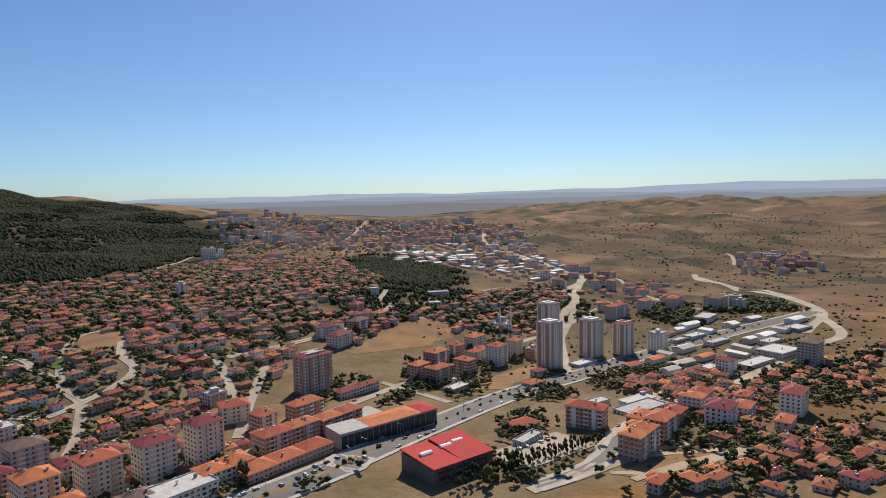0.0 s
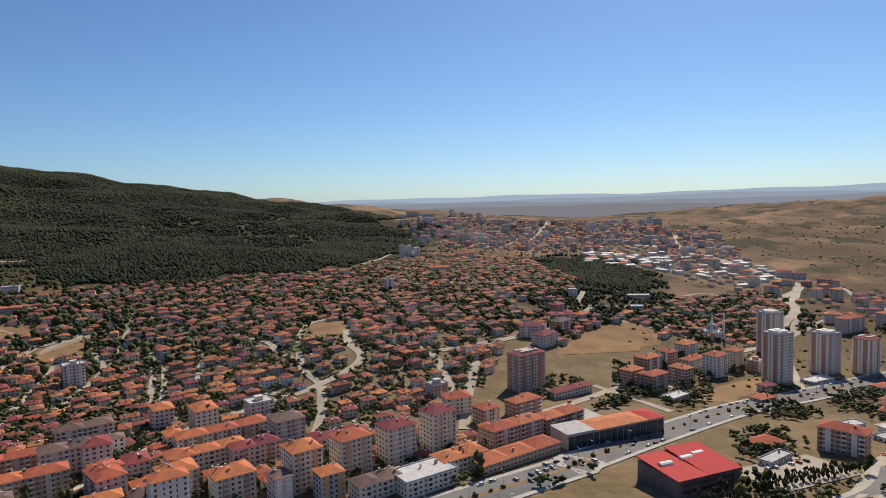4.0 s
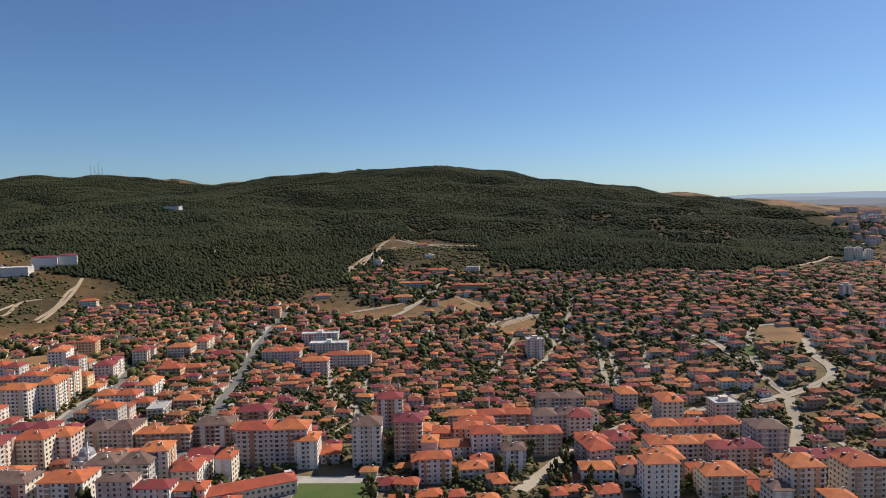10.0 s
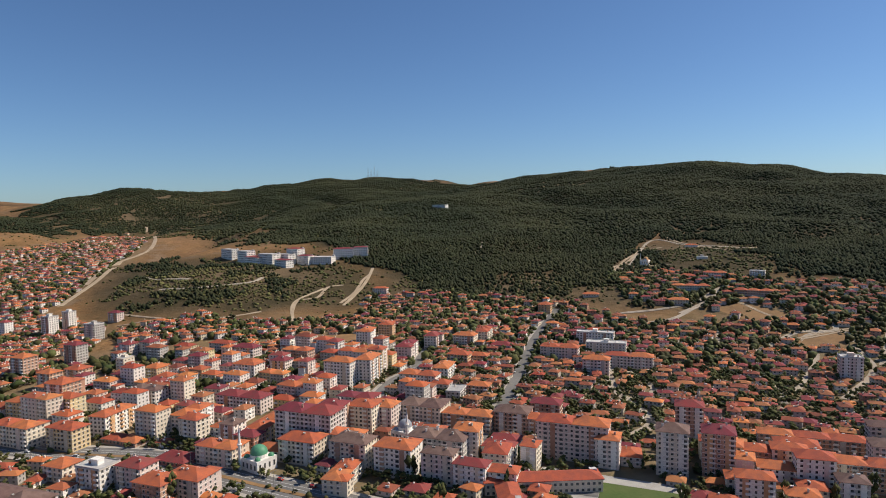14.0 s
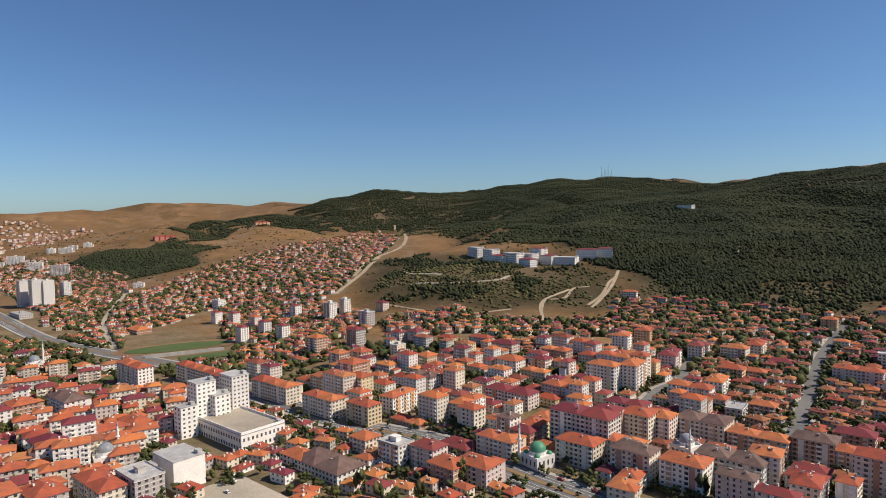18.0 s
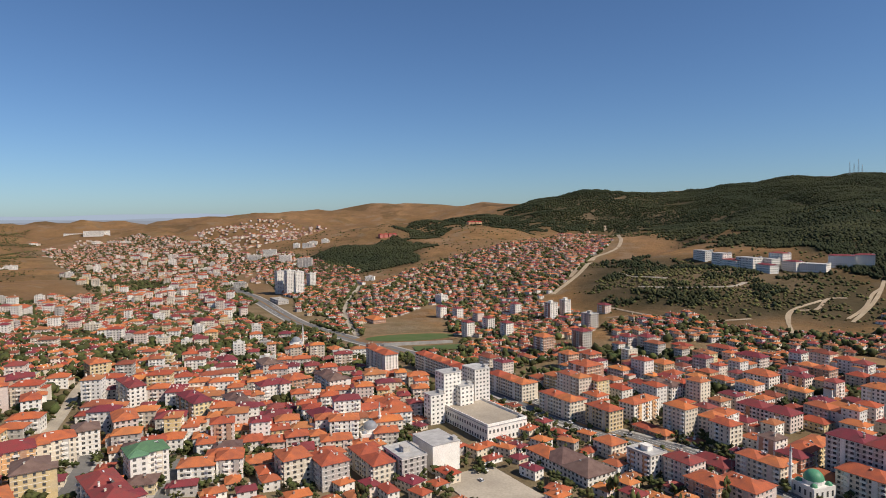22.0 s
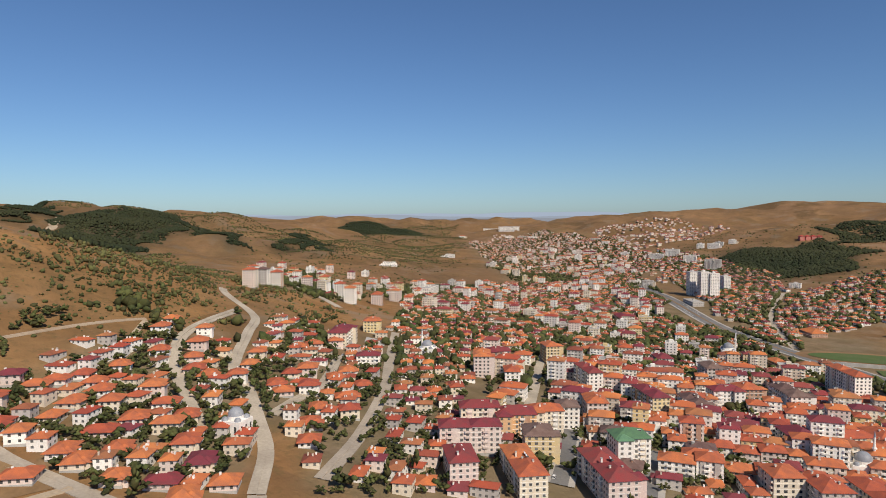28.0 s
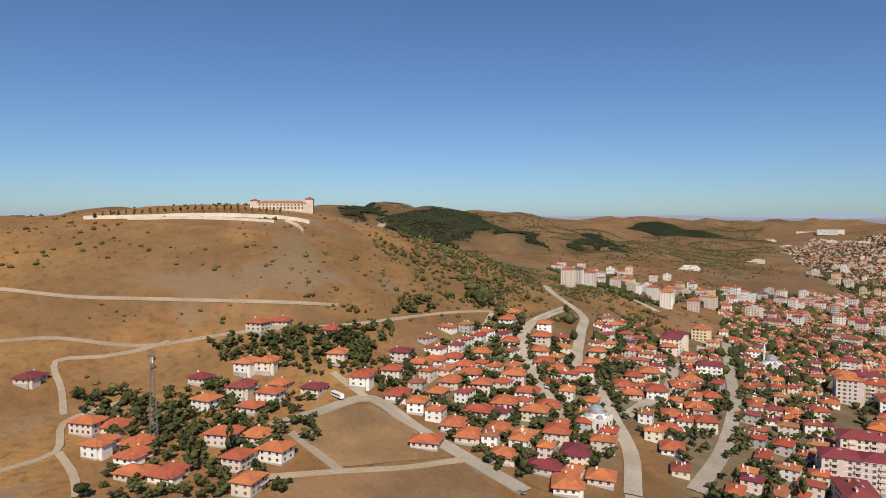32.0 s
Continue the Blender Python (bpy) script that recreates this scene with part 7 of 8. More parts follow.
def sports_hall():
    x, y, w, d = 363, 0, 43, 32
    z = ground_z(x, y) - 0.3
    ob = thing("sports_hall", x, y, z, -52.6, "dark-walled sports hall with a bright red stepped roof", "hall")
    s = Shape()
    s.box(-w / 2, -d / 2, -3, w / 2, d / 2, 10.5)
    part("wall", s, HALL_WALL, ob)
    for k in range(7):
        s = Shape()
        s.box(-w / 2 + 2 + k * 6, -d / 2 - 0.4, -3, -w / 2 + 2.8 + k * 6, -d / 2 + 0.02, 10.2)
        part("pilaster", s, ROOF_MATS["d"], ob)
    for a, b, h in ((-w / 2, -1, 12), (-1, w / 2, 13.4)):
        s = Shape()
        s.faces([(a - 0.6, -d / 2 - 1, 10.5), (b + 0.6, -d / 2 - 1, 10.5), (b + 0.6, d / 2 + 1, h), (a - 0.6, d / 2 + 1, h), (a - 0.6, -d / 2 - 1, 11.1), (b + 0.6, -d / 2 - 1, 11.1), (b + 0.6, d / 2 + 1, h + 0.6), (a - 0.6, d / 2 + 1, h + 0.6)],
                [(0, 1, 5, 4), (1, 2, 6, 5), (2, 3, 7, 6), (3, 0, 4, 7), (4, 5, 6, 7), (3, 2, 1, 0)])
        part("roof", s, RED_SHEET, ob, "bright red sheet roof")
    for a, b in ((-14, 2), (2, 4), (12, 6)):
        s = Shape()
        n = 7
        pts = [(a + dx, b + 2 * math.cos(3.1416 * i / (n - 1)), 11.9 + 1.6 * math.sin(3.1416 * i / (n - 1))) for dx in (-4, 4) for i in range(n)]
        s.faces(pts, [(i, i + 1, n + i + 1, n + i) for i in range(n - 1)] + [tuple(range(n)), tuple(range(2 * n - 1, n - 1, -1))])
        part("skylight", s, WHITE, ob, "white curved roof skylight")
    for k in range(6):
        for lo, hi in ((3, 5), (6.8, 8.4)):
            s = Shape()
            s.box(-w / 2 + 3.2 + k * 6, -d / 2 - 0.15, lo, -w / 2 + 7.6 + k * 6, -d / 2 + 0.02, hi)
            part("window", s, DARK_GLASS, ob)


sports_hall()


def shopping_centre():
    x, y, w, d = 433, 44, 80, 20
    z = ground_z(x, y)
    ob = thing("shopping_centre", x, y, z, 309, "long dark-glazed shopping centre with orange roof", "shop building")
    s = Shape()
    s.box(-w / 2, -d / 2, -3, w / 2, d / 2, 11)
    part("wall", s, WALL_MATS["g"], ob)
    for a, b, mt, lb in ((-w / 2, -18, ROOF_MATS["f"], "pale flat roof"), (-18, w / 2 - 14, ROOF_MATS["o"], "orange tiled roof"), (w / 2 - 14, w / 2, RED_SHEET, "red sheet roof")):
        s = Shape()
        s.hip(b - a, d, 11, 2.2, 0.5, 0.3, 0, (a + b) / 2) if mt != ROOF_MATS["f"] else s.box(a, -d / 2 - 0.4, 11, b, d / 2 + 0.4, 12)
        part("roof", s, mt, ob, lb)
    for side in (-1, 1):
        for k in range(16):
            a = -w / 2 + 1 + k * 4.9
            s = Shape()
            s.box(a, side * d / 2 - 0.15, 0.8, a + 4.5, side * d / 2 + 0.15, 10)
            part("glass_panel", s, DARK_GLASS, ob)


shopping_centre()


def flat_block(name, x, y, rot, w, d, h, label, category, rows=3, mat_=None):
    """A pale flat-roofed building with rows of windows and a parapet."""
    z = ground_z(x, y)
    ob = thing(name, x, y, z, rot, label, category)
    s = Shape()
    s.box(-w / 2, -d / 2, -4, w / 2, d / 2, h)
    part("wall", s, mat_ or WALL_MATS["w"], ob)
    s = Shape()
    s.box(-w / 2 - 0.3, -d / 2 - 0.3, h, w / 2 + 0.3, d / 2 + 0.3, h + 0.5)
    s.box(-w / 2 + 1, -d / 2 + 1, h + 0.5, -w / 2 + 5, -d / 2 + 4, h + 2.6)
    part("roof", s, ROOF_MATS["f"], ob)
    for k in range(rows):
        s = Shape()
        for m, length in sides_of(w, d):
            for bx in bays(length):
                add_rect(s, m, bx, 1 + k * (h / rows), 1.5, h / rows * 0.42, 0)
        tagged(part("window_row", s, GLASS, ob), kind="stuff")
    return ob


# white store with an orange sign on its front
store = flat_block("department_store", -264, 480, 140, 25, 19, 17, "white flat-roofed department store with orange sign", "store", 0)
s = Shape()
s.box(-3.5, -9.85, 5.5, 3.5, -9.55, 14.5, 0)
s.box(-2.2, -9.95, 11.6, 2.2, -9.82, 13, 1)
s.box(-2.2, -9.95, 8.2, 2.2, -9.82, 9.4, 1)
part("sign", s, [ORANGE, WHITE], store, "orange sign with plain white bars")
# white tower group on a broad podium
mall = flat_block("podium_mall", -256, 560, 140, 62, 34, 11, "white podium mall with parking on its roof", "mall", 2)
s = Shape()
s.box(-29, -15, 11.5, 29, 15, 11.62)
part("roof_deck", s, STREET, mall, "sand-coloured roof deck")
for u0, v0, u1, v1 in ((-31, -17, 31, -16.4), (-31, 16.4, 31, 17), (-31, -16.4, -30.4, 16.4), (30.4, -16.4, 31, 16.4)):
    s = Shape()
    s.box(u0, v0, 11.5, u1, v1, 13.1)
    part("parapet", s, WALL_MATS["w"], mall)
for px, py, w_, d_, h_ in ((-286, 572, 13, 15, 36), (-270, 594, 18, 14, 36), (-276, 576, 14, 12, 26), (-292, 557, 10, 12, 22)):
    flat_block("white_tower", px, py, 140, w_, d_, h_, "white plastered tower with rows of windows", "tower", int(h_ / 3))
# hospital on the rise
for px, py, turn_, w_, d_, h_, tiled in ((-52, 1412, 118, 40, 16, 17, 0), (-24, 1362, 118, 34, 18, 20, 0), (-6, 1330, 118, 46, 26, 12, 1), (14, 1306, 125, 40, 20, 20, 0), (42, 1302, 125, 36, 18, 18, 0), (62, 1312, 125, 30, 18, 22, 1),
                                     (36, 1268, 120, 34, 16, 12, 1), (76, 1282, 130, 26, 16, 14, 1), (104, 1272, 150, 44, 22, 11, 0), (146, 1284, 165, 36, 15, 17, 1), (178, 1284, 165, 28, 15, 17, 1)):
    wing_ = flat_block("hospital_wing", px, py, turn_, w_, d_, h_, "white hospital wing with a %s roof" % ("low red" if tiled else "flat pale"), "hospital", max(2, int(h_ / 3.4)))
    if tiled:
        s = Shape()
        s.hip(w_, d_, h_ + 0.5, 2.4, 0.5, 0.3)
        part("pitched_roof", s, ROOF_MATS["m"], wing_, "dull red pitched roof")
for px, py, w_, d_, h_ in ((530, 1840, 50, 14, 12),):
    flat_block("white_block", px, py, 120, w_, d_, h_, "white plastered block on the hillside", "building", max(2, int(h_ / 3)))
for px, py in ((-3080, 2700), (-2960, 2760), (-2900, 2660)):
    flat_block("far_white_block", px, py, 40, 90, 30, 24, "long white block far up the valley", "building", 5)


def terraced_block(x, y):
    ob = thing("terraced_building", x, y, ground_z(x, y), 40, "white stepped terrace building on the slope", "building")
    for k in range(5):
        s = Shape()
        s.box(-34 + 4 * k, -10 + 5 * k, -3, 34 - 4 * k, 14, 4 + 4 * k)
        part("terrace", s, WALL_MATS["w"], ob)
        s = Shape()
        for i in range(12):
            add_rect(s, pose(0, -10 + 5 * k, 0), -28 + 5 * i if abs(-28 + 5 * i) < 32 - 4 * k else 0, 1 + 4 * k, 2.4, 2.0, 0)
        part("window_row", s, GLASS, ob)


terraced_block(-1690, 1055)


def hotel():
    x, y = -880, 28
    z = ground_z(x, y)
    ob = thing("hilltop_hotel", x, y, z, 82, "pale hilltop hotel with red tiled roofs and towers", "hotel")
    s = Shape()
    s.box(-26, -6, -4, 22, 6, 7)
    s.box(22, -5, -4, 30, 5, 11)
    s.box(-34, -5, -4, -26, 5, 9)
    part("wall", s, WALL_MATS["c"], ob)
    for w_, d_, h_, px in ((48, 12, 7, -2), (8, 10, 11, 26), (8, 10, 9, -30)):
        s = Shape()
        s.hip(w_, d_, h_, 2.4, 0.6, 0.25, 0, px)
        part("roof", s, ROOF_MATS["o"], ob, "red tiled roof")
    for k in range(2):
        s = Shape()
        for i in range(13):
            add_rect(s, pose(0, -6, 0), -24 + 3.6 * i, 0.8 + 3.3 * k, 1.6, 1.9, 0)
            add_rect(s, pose(0, 6, 0, 0, 0, 180), -20 + 3.6 * i, 0.8 + 3.3 * k, 1.6, 1.9, 0)
        part("window_row", s, GLASS, ob)


hotel()
for pts_, hh in (([(-838, -150), (-832, -114), (-824, -40), (-819, 27), (-812, 52)], 3.2), ([(-826, -110), (-815, -40), (-806, 20)], 2.2), ([(-812, 30), (-796, 42), (-780, 46)], 2.6)):
    line_ = curve_through(pts_, 8)
    s = Shape()
    ribbon(line_, -0.4, 0.4, hh, s, 0, hh + 2)
    tagged(new("terrace_wall", s.mesh("terrace_wall", WALL_MATS["c"])), "pale stone terrace wall along the hill", "wall")
for k in range(26):
    a = k / 25
    px, py = -834 - 8 * math.sin(a * 3), -140 + 165 * a
    planted("hotel_cypresses", [(px, py)], POPLAR, [5.5], LEAF_MIX, "small dark trees along the hotel terrace", "trees", 90 + k)


def lattice_mast(x, y, h, base, label):
    ob = thing("lattice_mast", x, y, ground_z(x, y), 20, label, "mast")
    for i, (a, b) in enumerate(((-1, -1), (1, -1), (1, 1), (-1, 1))):
        s = Shape()
        t = 0.11
        s.faces([(a * base + u * t, b * base + v * t, -1) for u, v in ((-1, -1), (1, -1), (1, 1), (-1, 1))] + [(a * 0.5 + u * t, b * 0.5 + v * t, h) for u, v in ((-1, -1), (1, -1), (1, 1), (-1, 1))],
                [(0, 1, 5, 4), (1, 2, 6, 5), (2, 3, 7, 6), (3, 0, 4, 7), (4, 5, 6, 7)])
        part("leg", s, STEEL, ob)
    n = int(h / 2.2)
    for k in range(n):
        s = Shape()
        z0, z1 = k * h / n, (k + 1) * h / n
        r0, r1 = base + (0.5 - base) * z0 / h, base + (0.5 - base) * z1 / h
        c0 = [(-r0, -r0, z0), (r0, -r0, z0), (r0, r0, z0), (-r0, r0, z0)]
        c1 = [(-r1, -r1, z1), (r1, -r1, z1), (r1, r1, z1), (-r1, r1, z1)]
        for i in range(4):
            p, q = Vector(c0[i]), Vector(c1[(i + 1) % 4])
            s.faces([p, p + Vector((0, 0, 0.22)), q + Vector((0, 0, 0.22)), q, p + Vector((0.1, 0.1, 0)), p + Vector((0.1, 0.1, 0.22)), q + Vector((0.1, 0.1, 0.22)), q + Vector((0.1, 0.1, 0))],
                    [(0, 1, 2, 3), (7, 6, 5, 4), (1, 5, 6, 2), (0, 3, 7, 4)])
        part("brace", s, STEEL, ob)
    for k in range(3):
        s = Shape()
        t = k * 2.1
        s.box(0.7 * math.cos(t) - 0.25, 0.7 * math.sin(t) - 0.25, h * 0.86, 0.7 * math.cos(t) + 0.25, 0.7 * math.sin(t) + 0.25, h * 0.86 + 2.4)
        part("antenna", s, WHITE, ob)


lattice_mast(-521, -28, 46, 1.9, "grey steel lattice mast with antennas")
lattice_mast(238, 458, 34, 1.6, "thin steel lattice mast among the houses")
lattice_mast(1045, 120, 40, 2.0, "steel lattice mast on the wooded rise")
for px, py, hh in ((632, 3212, 60), (650, 3222, 48), (668, 3230, 66), (684, 3236, 44)):
    lattice_mast(px, py, hh, 3.2, "tall radio mast on the ridge")


def mosque(x, y, dome_mat, label, minarets, r=6.5):
    k_ = r / 7
    ob = thing("mosque", x, y, ground_z(x, y), 125, label, "mosque")
    s = Shape()
    s.box(-r - 2, -r - 2, -3, r + 2, r + 2, 8)
    s.tube(0, 0, 8, 10, r, r * 0.97, 16)
    part("wall", s, WALL_MATS["w"], ob)
    s = Shape()
    s.dome(0, 0, 10, r * 0.97, 18, 6)
    part("dome", s.mesh("dome", dome_mat, True), None, ob, "metal-sheeted dome")
    for k in range(4):
        s = Shape()
        s.dome((-1) ** k * (r - 0.4), (1 if k < 2 else -1) * (r - 0.4), 8, 1.9, 10, 4)
        part("small_dome", s.mesh("small_dome", dome_mat, True), None, ob)
    s = Shape()
    for m, length in sides_of(2 * r + 4, 2 * r + 4):
        for bx in bays(length):
            add_rect(s, m, bx, 2.5, 1.3, 3.2, 0)
    part("window_row", s, GLASS, ob)
    for a, b in minarets:
        s = Shape()
        s.tube(a, b, -2, 24 * k_, 1.3 * k_, 1.1 * k_, 12)
        s.tube(a, b, 20 * k_, 21 * k_, 1.9 * k_, 2.0 * k_, 12)
        s.tube(a, b, 24 * k_, 30 * k_, 0.9 * k_, 0.85 * k_, 12)
        s.tube(a, b, 30 * k_, 35 * k_, 1.0 * k_, 0.05, 12, 1)
        part("minaret", s, [WALL_MATS["w"], GREY_LEAD], ob, "slender white minaret")


mosque(815, -73, GREY_LEAD, "small stone mosque with two minarets", ((-9, 9), (9, 9)), 7)
mosque(-52, 506, COPPER, "small mosque with a green dome", ((8, 8),), 5.5)
mosque(-318, 500, GREY_LEAD, "low mosque with one white minaret between roofs", ((8, -8),), 5)
mosque(-504, 196, GREY_LEAD, "small village mosque with dark domes", (), 4.2)
mosque(45, 520, GREY_LEAD, "small mosque with brown minaret", ((-8, 8),), 5)
mosque(-640, 420, GREY_LEAD, "small mosque with a white minaret", ((7.5, 7.5),), 5)
mosque(-560, 800, GREY_LEAD, "mosque with a tall minaret beside the boulevard", ((9, -9),), 6)
mosque(610, 1010, WALL_MATS["o"], "small hillside mosque with thin minaret", ((7, 7),), 4)

# sports grounds, plots and squares
plot("stadium_track", -458, 926, 150, 88, 28, BARE, "reddish earth surround of the stadium", "ground", 0.7, 14, True)
plot("football_pitch", -458, 928, 124, 62, 28, TURF, "mown green oval football ground", "pitch", 1.1, 14, True)
plot("training_pitch", -393, 858, 60, 34, 28, TURF, "small green training pitch", "pitch", 0.9, 6)
stand = thing("grandstand", -431, 886, ground_z(-431, 886), 28, "long low pale concrete grandstand", "grandstand")
for k in range(5):
    s = Shape()
    s.box(-45, -6 + 1.6 * k - 3, -2, 45, -4.4 + 1.6 * k - 3, 1.2 + 0.8 * (4 - k))
    part("step", s, CONCRETE, stand)
plot("school_court", -684, 392, 26, 18, 145, CONCRETE, "grey concrete school court", "court", 0.6, 4)
for px, py, turn_, w_, d_ in ((96, 420, 163, 66, 13), (70, 408, 73, 26, 12)):
    school = flat_block("school_building", px, py, turn_, w_, d_, 7, "low cream school building with orange tiled roof", "school", 2, WALL_MATS["c"])
    s = Shape()
    s.hip(w_, d_, 7.5, 2.8, 0.7, 0.25)
    part("tiled_roof", s, ROOF_MATS["o"], school, "orange tiled roof")
plot("court_yard", 128, 402, 84, 46, 140, CONCRETE, "pale concrete yard round the courts", "yard", 0.5, 6)
plot("sports_court", 142, 392, 44, 22, 140, TURF, "fenced green artificial sports court", "court", 0.8, 4)
plot("sports_court", 118, 414, 20, 20, 140, ASPHALT, "dark asphalt sports court", "court", 0.8, 4)
plot("town_square", -222, 456, 58, 40, 140, STREET, "pale paved town square", "square", 0.5, 6)
plot("parking_lot", 372, 70, 86, 20, 138, ASPHALT, "asphalt parking lot before the shops", "parking lot", 0.5, 6)
plot("hall_parking", 388, -60, 62, 36, 127, STREET, "pale gravel car park beside the sports hall", "parking lot", 0.5, 6)
flat_block("storage_shed", 493, -152, 127, 30, 13, 5, "long white flat-roofed storage shed", "shed", 0)
plot("works_yard", 520, -190, 90, 44, 125, STREET, "pale dusty lorry yard", "yard", 0.5, 6)
plot("garden_square", 470, 75, 60, 34, 129, PAVING, "paved park square behind the shops", "square", 0.5, 6)
plot("small_pitch", 560, 330, 46, 26, 150, TURF, "small dusty green pitch between houses", "pitch", 0.8, 5)
for p in BARE_PLOTS:
    q = np.array(p, float)
    c = q.mean(0)
    s = Shape()
    ring = [c + (b - c) * f for f in (0.33, 0.66, 1.0) for a, b in zip(q, q)]
    n = len(q)
    pts = [tuple(c)] + [tuple(r_) for r_ in ring]
    z_ = heights([a[0] for a in pts], [a[1] for a in pts]) + 0.3
    s.faces([(a[0], a[1], h_) for a, h_ in zip(pts, z_)], [(0, 1 + i, 1 + (i + 1) % n) for i in range(n)] + [(1 + k * n + i, 1 + k * n + n + i, 1 + k * n + n + (i + 1) % n, 1 + k * n + (i + 1) % n) for k in range(2) for i in range(n)])
    tagged(new("bare_plot", s.mesh("bare_plot", BARE)), "bare dry earth plot between streets", "plot", kind="structure")
for x, y, rot, w, label in ((-790, 2440, 45, 60, "long red-roofed building on the brown hill"), (-1060, 2240, 45, 70, "dark red complex on the brown hill")):
    ob = thing("hill_building", x, y, ground_z(x, y), rot, label, "building")
    for k in range(4):
        s = Shape()
        s.box(-w / 2 + k * w / 4, -8, -4, -w / 2 + (k + 0.8) * w / 4, 8, 10)
        part("wall", s, WALL_MATS["r" if x < -900 else "o"], ob)
        s = Shape()
        s.hip(w / 5, 16, 10, 3.5, 0.8, 0.3, 0, -w / 2 + (k + 0.4) * w / 4)
        part("roof", s, RED_SHEET, ob)


# ---- cars, lorries and lamps ----
def car_kind(paint):
    ob = thing("car", 0, 0, 0, 0, "parked car by the street", "car", "parked cars")
    s = Shape()
    s.faces([(-2.1, -0.85, 0.35), (2.1, -0.85, 0.35), (2.1, 0.85, 0.35), (-2.1, 0.85, 0.35), (-2.1, -0.85, 0.85), (2.05, -0.85, 0.78), (2.05, 0.85, 0.78), (-2.1, 0.85, 0.85), (-1.7, -0.7, 1.42), (0.7, -0.7, 1.42), (0.7, 0.7, 1.42), (-1.7, 0.7, 1.42), (1.2, -0.8, 0.85), (1.2, 0.8, 0.85)],
            [(0, 1, 5, 12, 4), (1, 2, 6, 5), (2, 3, 7, 13, 6), (3, 0, 4, 7), (5, 6, 13, 12), (8, 9, 10, 11)])
    part("body", s, CAR_PAINTS[paint], ob, "")
    s = Shape()
    s.faces([(-2.05, -0.83, 0.86), (1.2, -0.79, 0.86), (1.2, 0.79, 0.86), (-2.05, 0.83, 0.86), (-1.7, -0.7, 1.40), (0.7, -0.7, 1.40), (0.7, 0.7, 1.40), (-1.7, 0.7, 1.40)], [(0, 1, 5, 4), (1, 2, 6, 5), (2, 3, 7, 6), (3, 0, 4, 7)])
    part("windows", s, GLASS, ob)
    for a in (-1.35, 1.35):
        for b in (-0.8, 0.8):
            s = Shape()
            n = 8
            pts = [(a + 0.32 * math.cos(6.2832 * i / n), b + t, 0.32 + 0.32 * math.sin(6.2832 * i / n)) for t in (-0.1, 0.1) for i in range(n)]
            s.faces(pts, [(i, (i + 1) % n, n + (i + 1) % n, n + i) for i in range(n)] + [tuple(range(n)), tuple(range(2 * n - 1, n - 1, -1))])
            part("wheel", s, RUBBER, ob)
    return ob


cars = [car_kind(k) for k in range(5)]
for c_, word in zip(cars, ("white", "silver", "black", "red", "blue")):
    tagged(c_, "%s passenger car parked by the street" % word)
boul = LINES[0][2]
bd = np.gradient(boul, axis=0)
slots = []
for i in range(0, len(boul), 1):
    x, y = boul[i]
    if math.hypot(x + 50, y - 20) > 760:
        continue
    t = math.atan2(bd[i, 1], bd[i, 0])
    for off in (-10.6, 10.6, 3.4, -6.8):
        if RNG.random() < (0.62 if abs(off) > 10 else 0.2):
            slots.append((x - math.sin(t) * off, y + math.cos(t) * off, math.degrees(t), 0.45))
for i in range(14):
    for j in range(3):
        if RNG.random() < 0.75:
            c, q = math.cos(radians(138)), math.sin(radians(138))
            u, v = -38 + 5.6 * i, -7 + 6.5 * j
            slots.append((372 + u * c - v * q, 70 + u * q + v * c, 138 + 90, 0.52))
for i in range(10):
    for j in range(3):
        if RNG.random() < 0.7:
            c, q = math.cos(radians(140)), math.sin(radians(140))
            u, v = -25 + 5.4 * i, -12 + 11 * j
            slots.append((-222 + u * c - v * q, 456 + u * q + v * c, 140, 0.55))
for i in range(9):
    for j in range(2):
        if RNG.random() < 0.8:
            c, q = math.cos(radians(127)), math.sin(radians(127))
            u, v = -26 + 6.2 * i, -9 + 17 * j
            slots.insert(0, (388 + u * c - v * q, -60 + u * q + v * c, 217, 0.55))
for kind_, width_, line_ in LINES[8:]:
    if kind_ in ("side_street", "avenue"):
        dd = np.gradient(line_, axis=0)
        for i in range(1, len(line_), 2):
            if RNG.random() < 0.35 and math.hypot(*line_[i]) < 720:
                t = math.atan2(dd[i, 1], dd[i, 0])
                off = RNG.choice((-1, 1)) * (width_ / 2 - 1.3)
                slots.append((line_[i, 0] - math.sin(t) * off, line_[i, 1] + math.cos(t) * off, math.degrees(t), 0.45))
RNG.shuffle(slots)
for k, (x, y, a, lift) in enumerate(slots[:165]):
    m = pose(x, y, ground_z(x, y) + lift, 0, 0, a + RNG.choice((0, 180)))
    c = RNG.choice((0, 0, 0, 1, 1, 2, 3, 4))
    if k < 5:
        cars[k].matrix_basis = m
    else:
        copy_thing(cars[c], m)
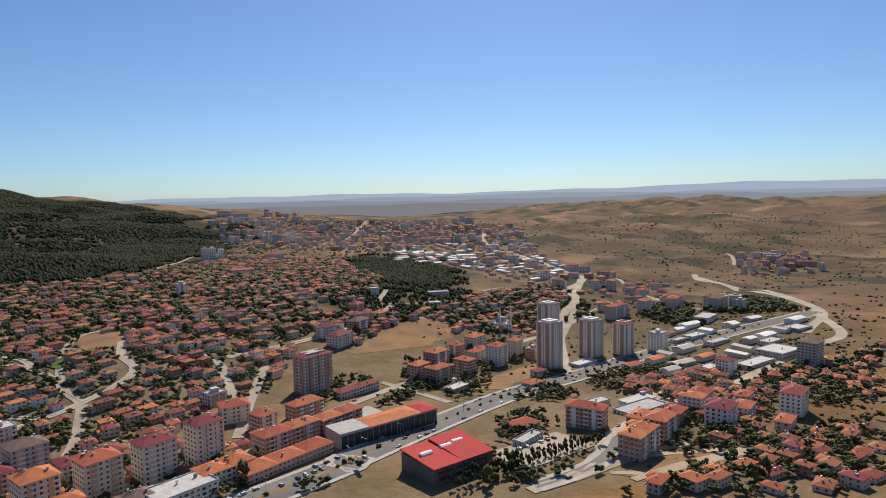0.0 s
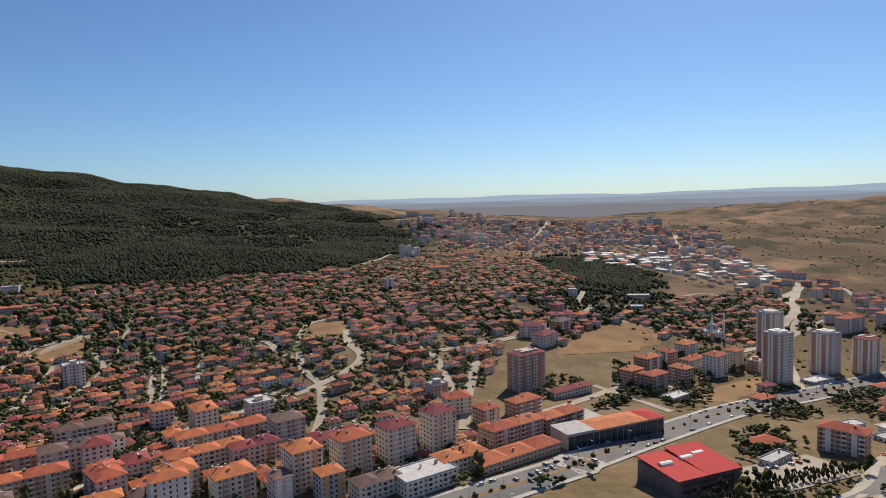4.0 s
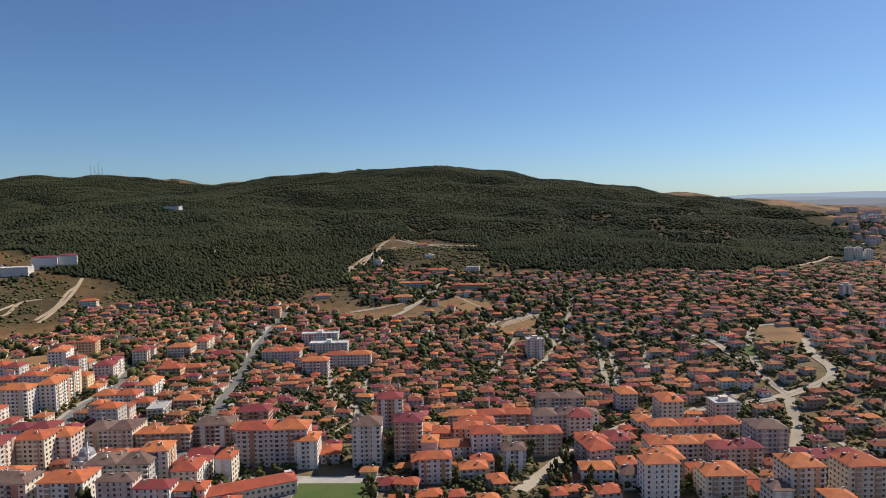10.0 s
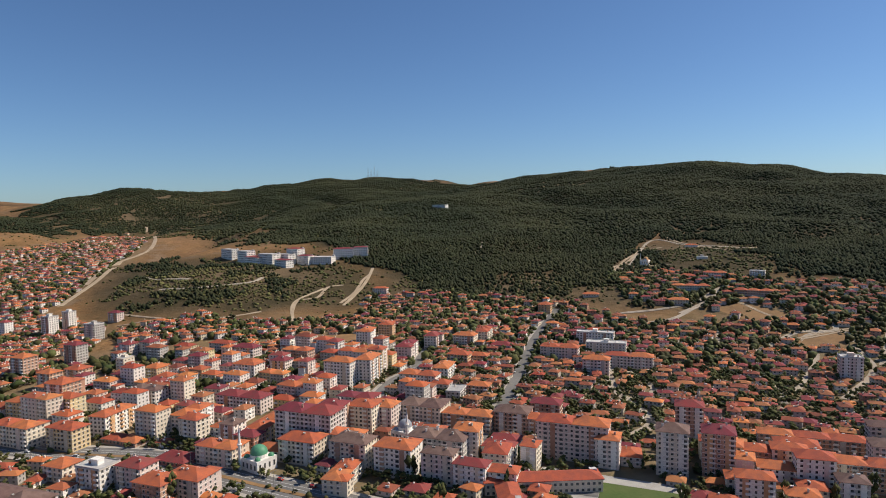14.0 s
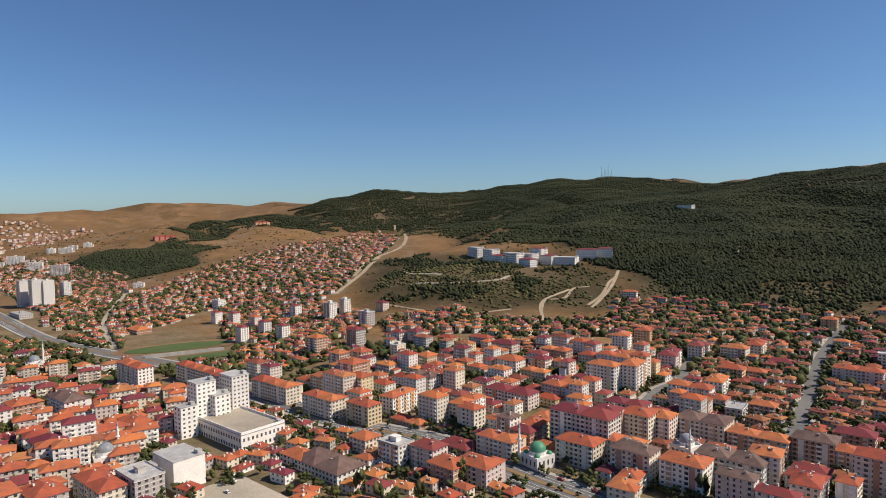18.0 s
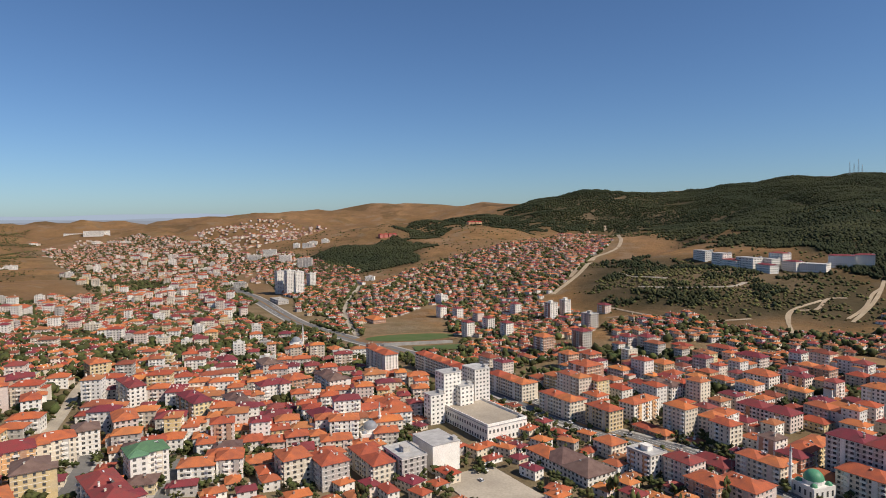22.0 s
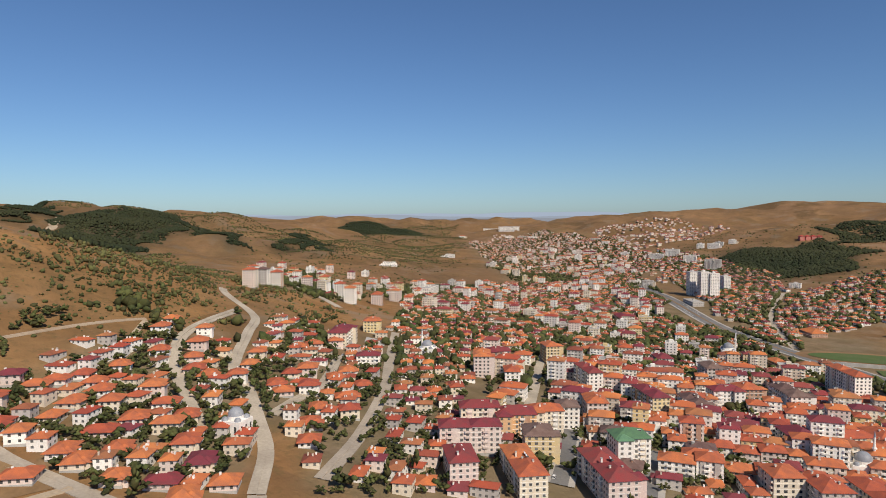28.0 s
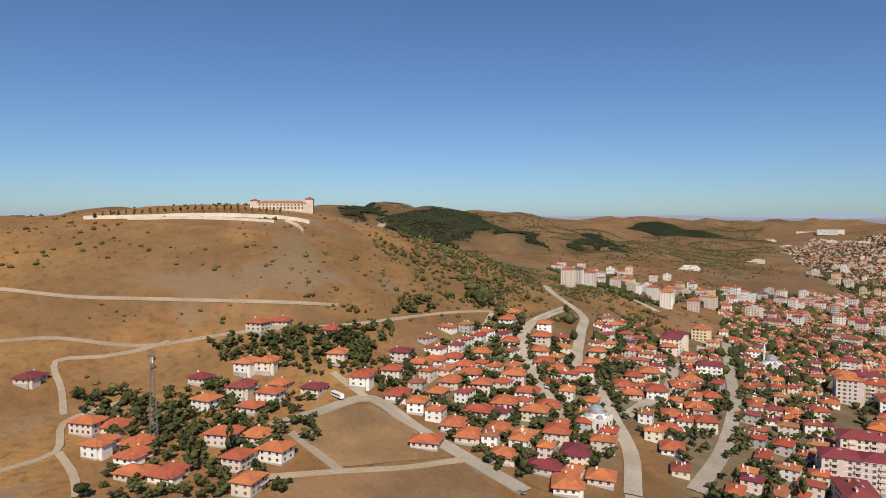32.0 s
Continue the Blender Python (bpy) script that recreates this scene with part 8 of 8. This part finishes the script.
for x, y, a, length, high, label_ in ((-556, 62, 28, 10.5, 3.0, "white coach with dark windows parked beside a dry plot"), (-563, 6, 100, 6.0, 2.5, "white delivery van parked beside the street")):
    van = thing("coach" if length > 8 else "van", x, y, ground_z(x, y) + 0.5, a, label_, "bus" if length > 8 else "van")
    s = Shape()
    k = 0.12
    s.faces([(-length / 2, -1.2, 0.4), (length / 2, -1.2, 0.4), (length / 2, 1.2, 0.4), (-length / 2, 1.2, 0.4), (-length / 2, -1.2, high - 0.3), (length / 2 - 0.5, -1.2, high - 0.3), (length / 2 - 0.5, 1.2, high - 0.3), (-length / 2, 1.2, high - 0.3),
             (-length / 2 + k, -1.05, high), (length / 2 - 0.8, -1.05, high), (length / 2 - 0.8, 1.05, high), (-length / 2 + k, 1.05, high)],
            [(0, 1, 5, 4), (1, 2, 6, 5), (2, 3, 7, 6), (3, 0, 4, 7), (4, 5, 9, 8), (5, 6, 10, 9), (6, 7, 11, 10), (7, 4, 8, 11), (8, 9, 10, 11)])
    part("body", s, CAR_PAINTS[0], van)
    for side in (-1, 1):
        s = Shape()
        s.box(-length / 2 + 0.5, side * 1.2 - 0.03, high * 0.5, length / 2 - 1.2, side * 1.2 + 0.03, high * 0.8)
        part("window", s, GLASS, van)
    for a_ in (-length * 0.32, length * 0.32):
        for b_ in (-1.1, 1.1):
            s = Shape()
            n = 10
            pts = [(a_ + 0.45 * math.cos(6.2832 * i / n), b_ + t, 0.45 + 0.45 * math.sin(6.2832 * i / n)) for t in (-0.14, 0.14) for i in range(n)]
            s.faces(pts, [(i, (i + 1) % n, n + (i + 1) % n, n + i) for i in range(n)] + [tuple(range(n)), tuple(range(2 * n - 1, n - 1, -1))])
            part("wheel", s, RUBBER, van)
lamp = thing("street_lamp", 0, 0, 0, 0, "grey steel street lamp with two arms on the median", "street lamp", "boulevard lamps")
s = Shape()
s.tube(0, 0, -0.3, 10, 0.13, 0.07, 8)
part("pole", s, STEEL, lamp)
for side in (-1, 1):
    s = Shape()
    s.box(min(0, side * 2.0), -0.05, 9.8, max(0, side * 2.0), 0.05, 9.92)
    arm = part("arm", s, STEEL, lamp)
    s = Shape()
    s.box(side * 2.0 - 0.4, -0.15, 9.72, side * 2.0 + 0.4, 0.15, 9.9)
    part("lamp_head", s, STEEL, arm)
first = True
for i in range(2, len(boul) - 2, 5):
    x, y = boul[i]
    if math.hypot(x, y) > 800:
        continue
    m = pose(x, y, ground_z(x, y) + 0.6, 0, 0, math.degrees(math.atan2(bd[i, 1], bd[i, 0])) + 90)
    if first:
        lamp.matrix_basis, first = m, False
    else:
        copy_thing(lamp, m)
# trees of the median and beside the lots
med = [(boul[i][0], boul[i][1]) for i in range(len(boul)) if i % 2 == 0 and math.hypot(*boul[i]) < 900]
planted("median_trees", med, BROAD_FAR, trng.uniform(2.2, 4.0, len(med)), LEAF_MIX, "small round trees on the boulevard median", "trees", 11)
cyp = [(330 + 64 * f + a, -6 - 93 * f + b) for f in np.linspace(0, 1, 26) for a, b in ((0, 0), (4.5, 3.5))]
planted("cypress_row", cyp, POPLAR, trng.uniform(5, 8, len(cyp)), PINE_MIX, "rows of narrow dark cypresses beside the hall", "trees", 21)
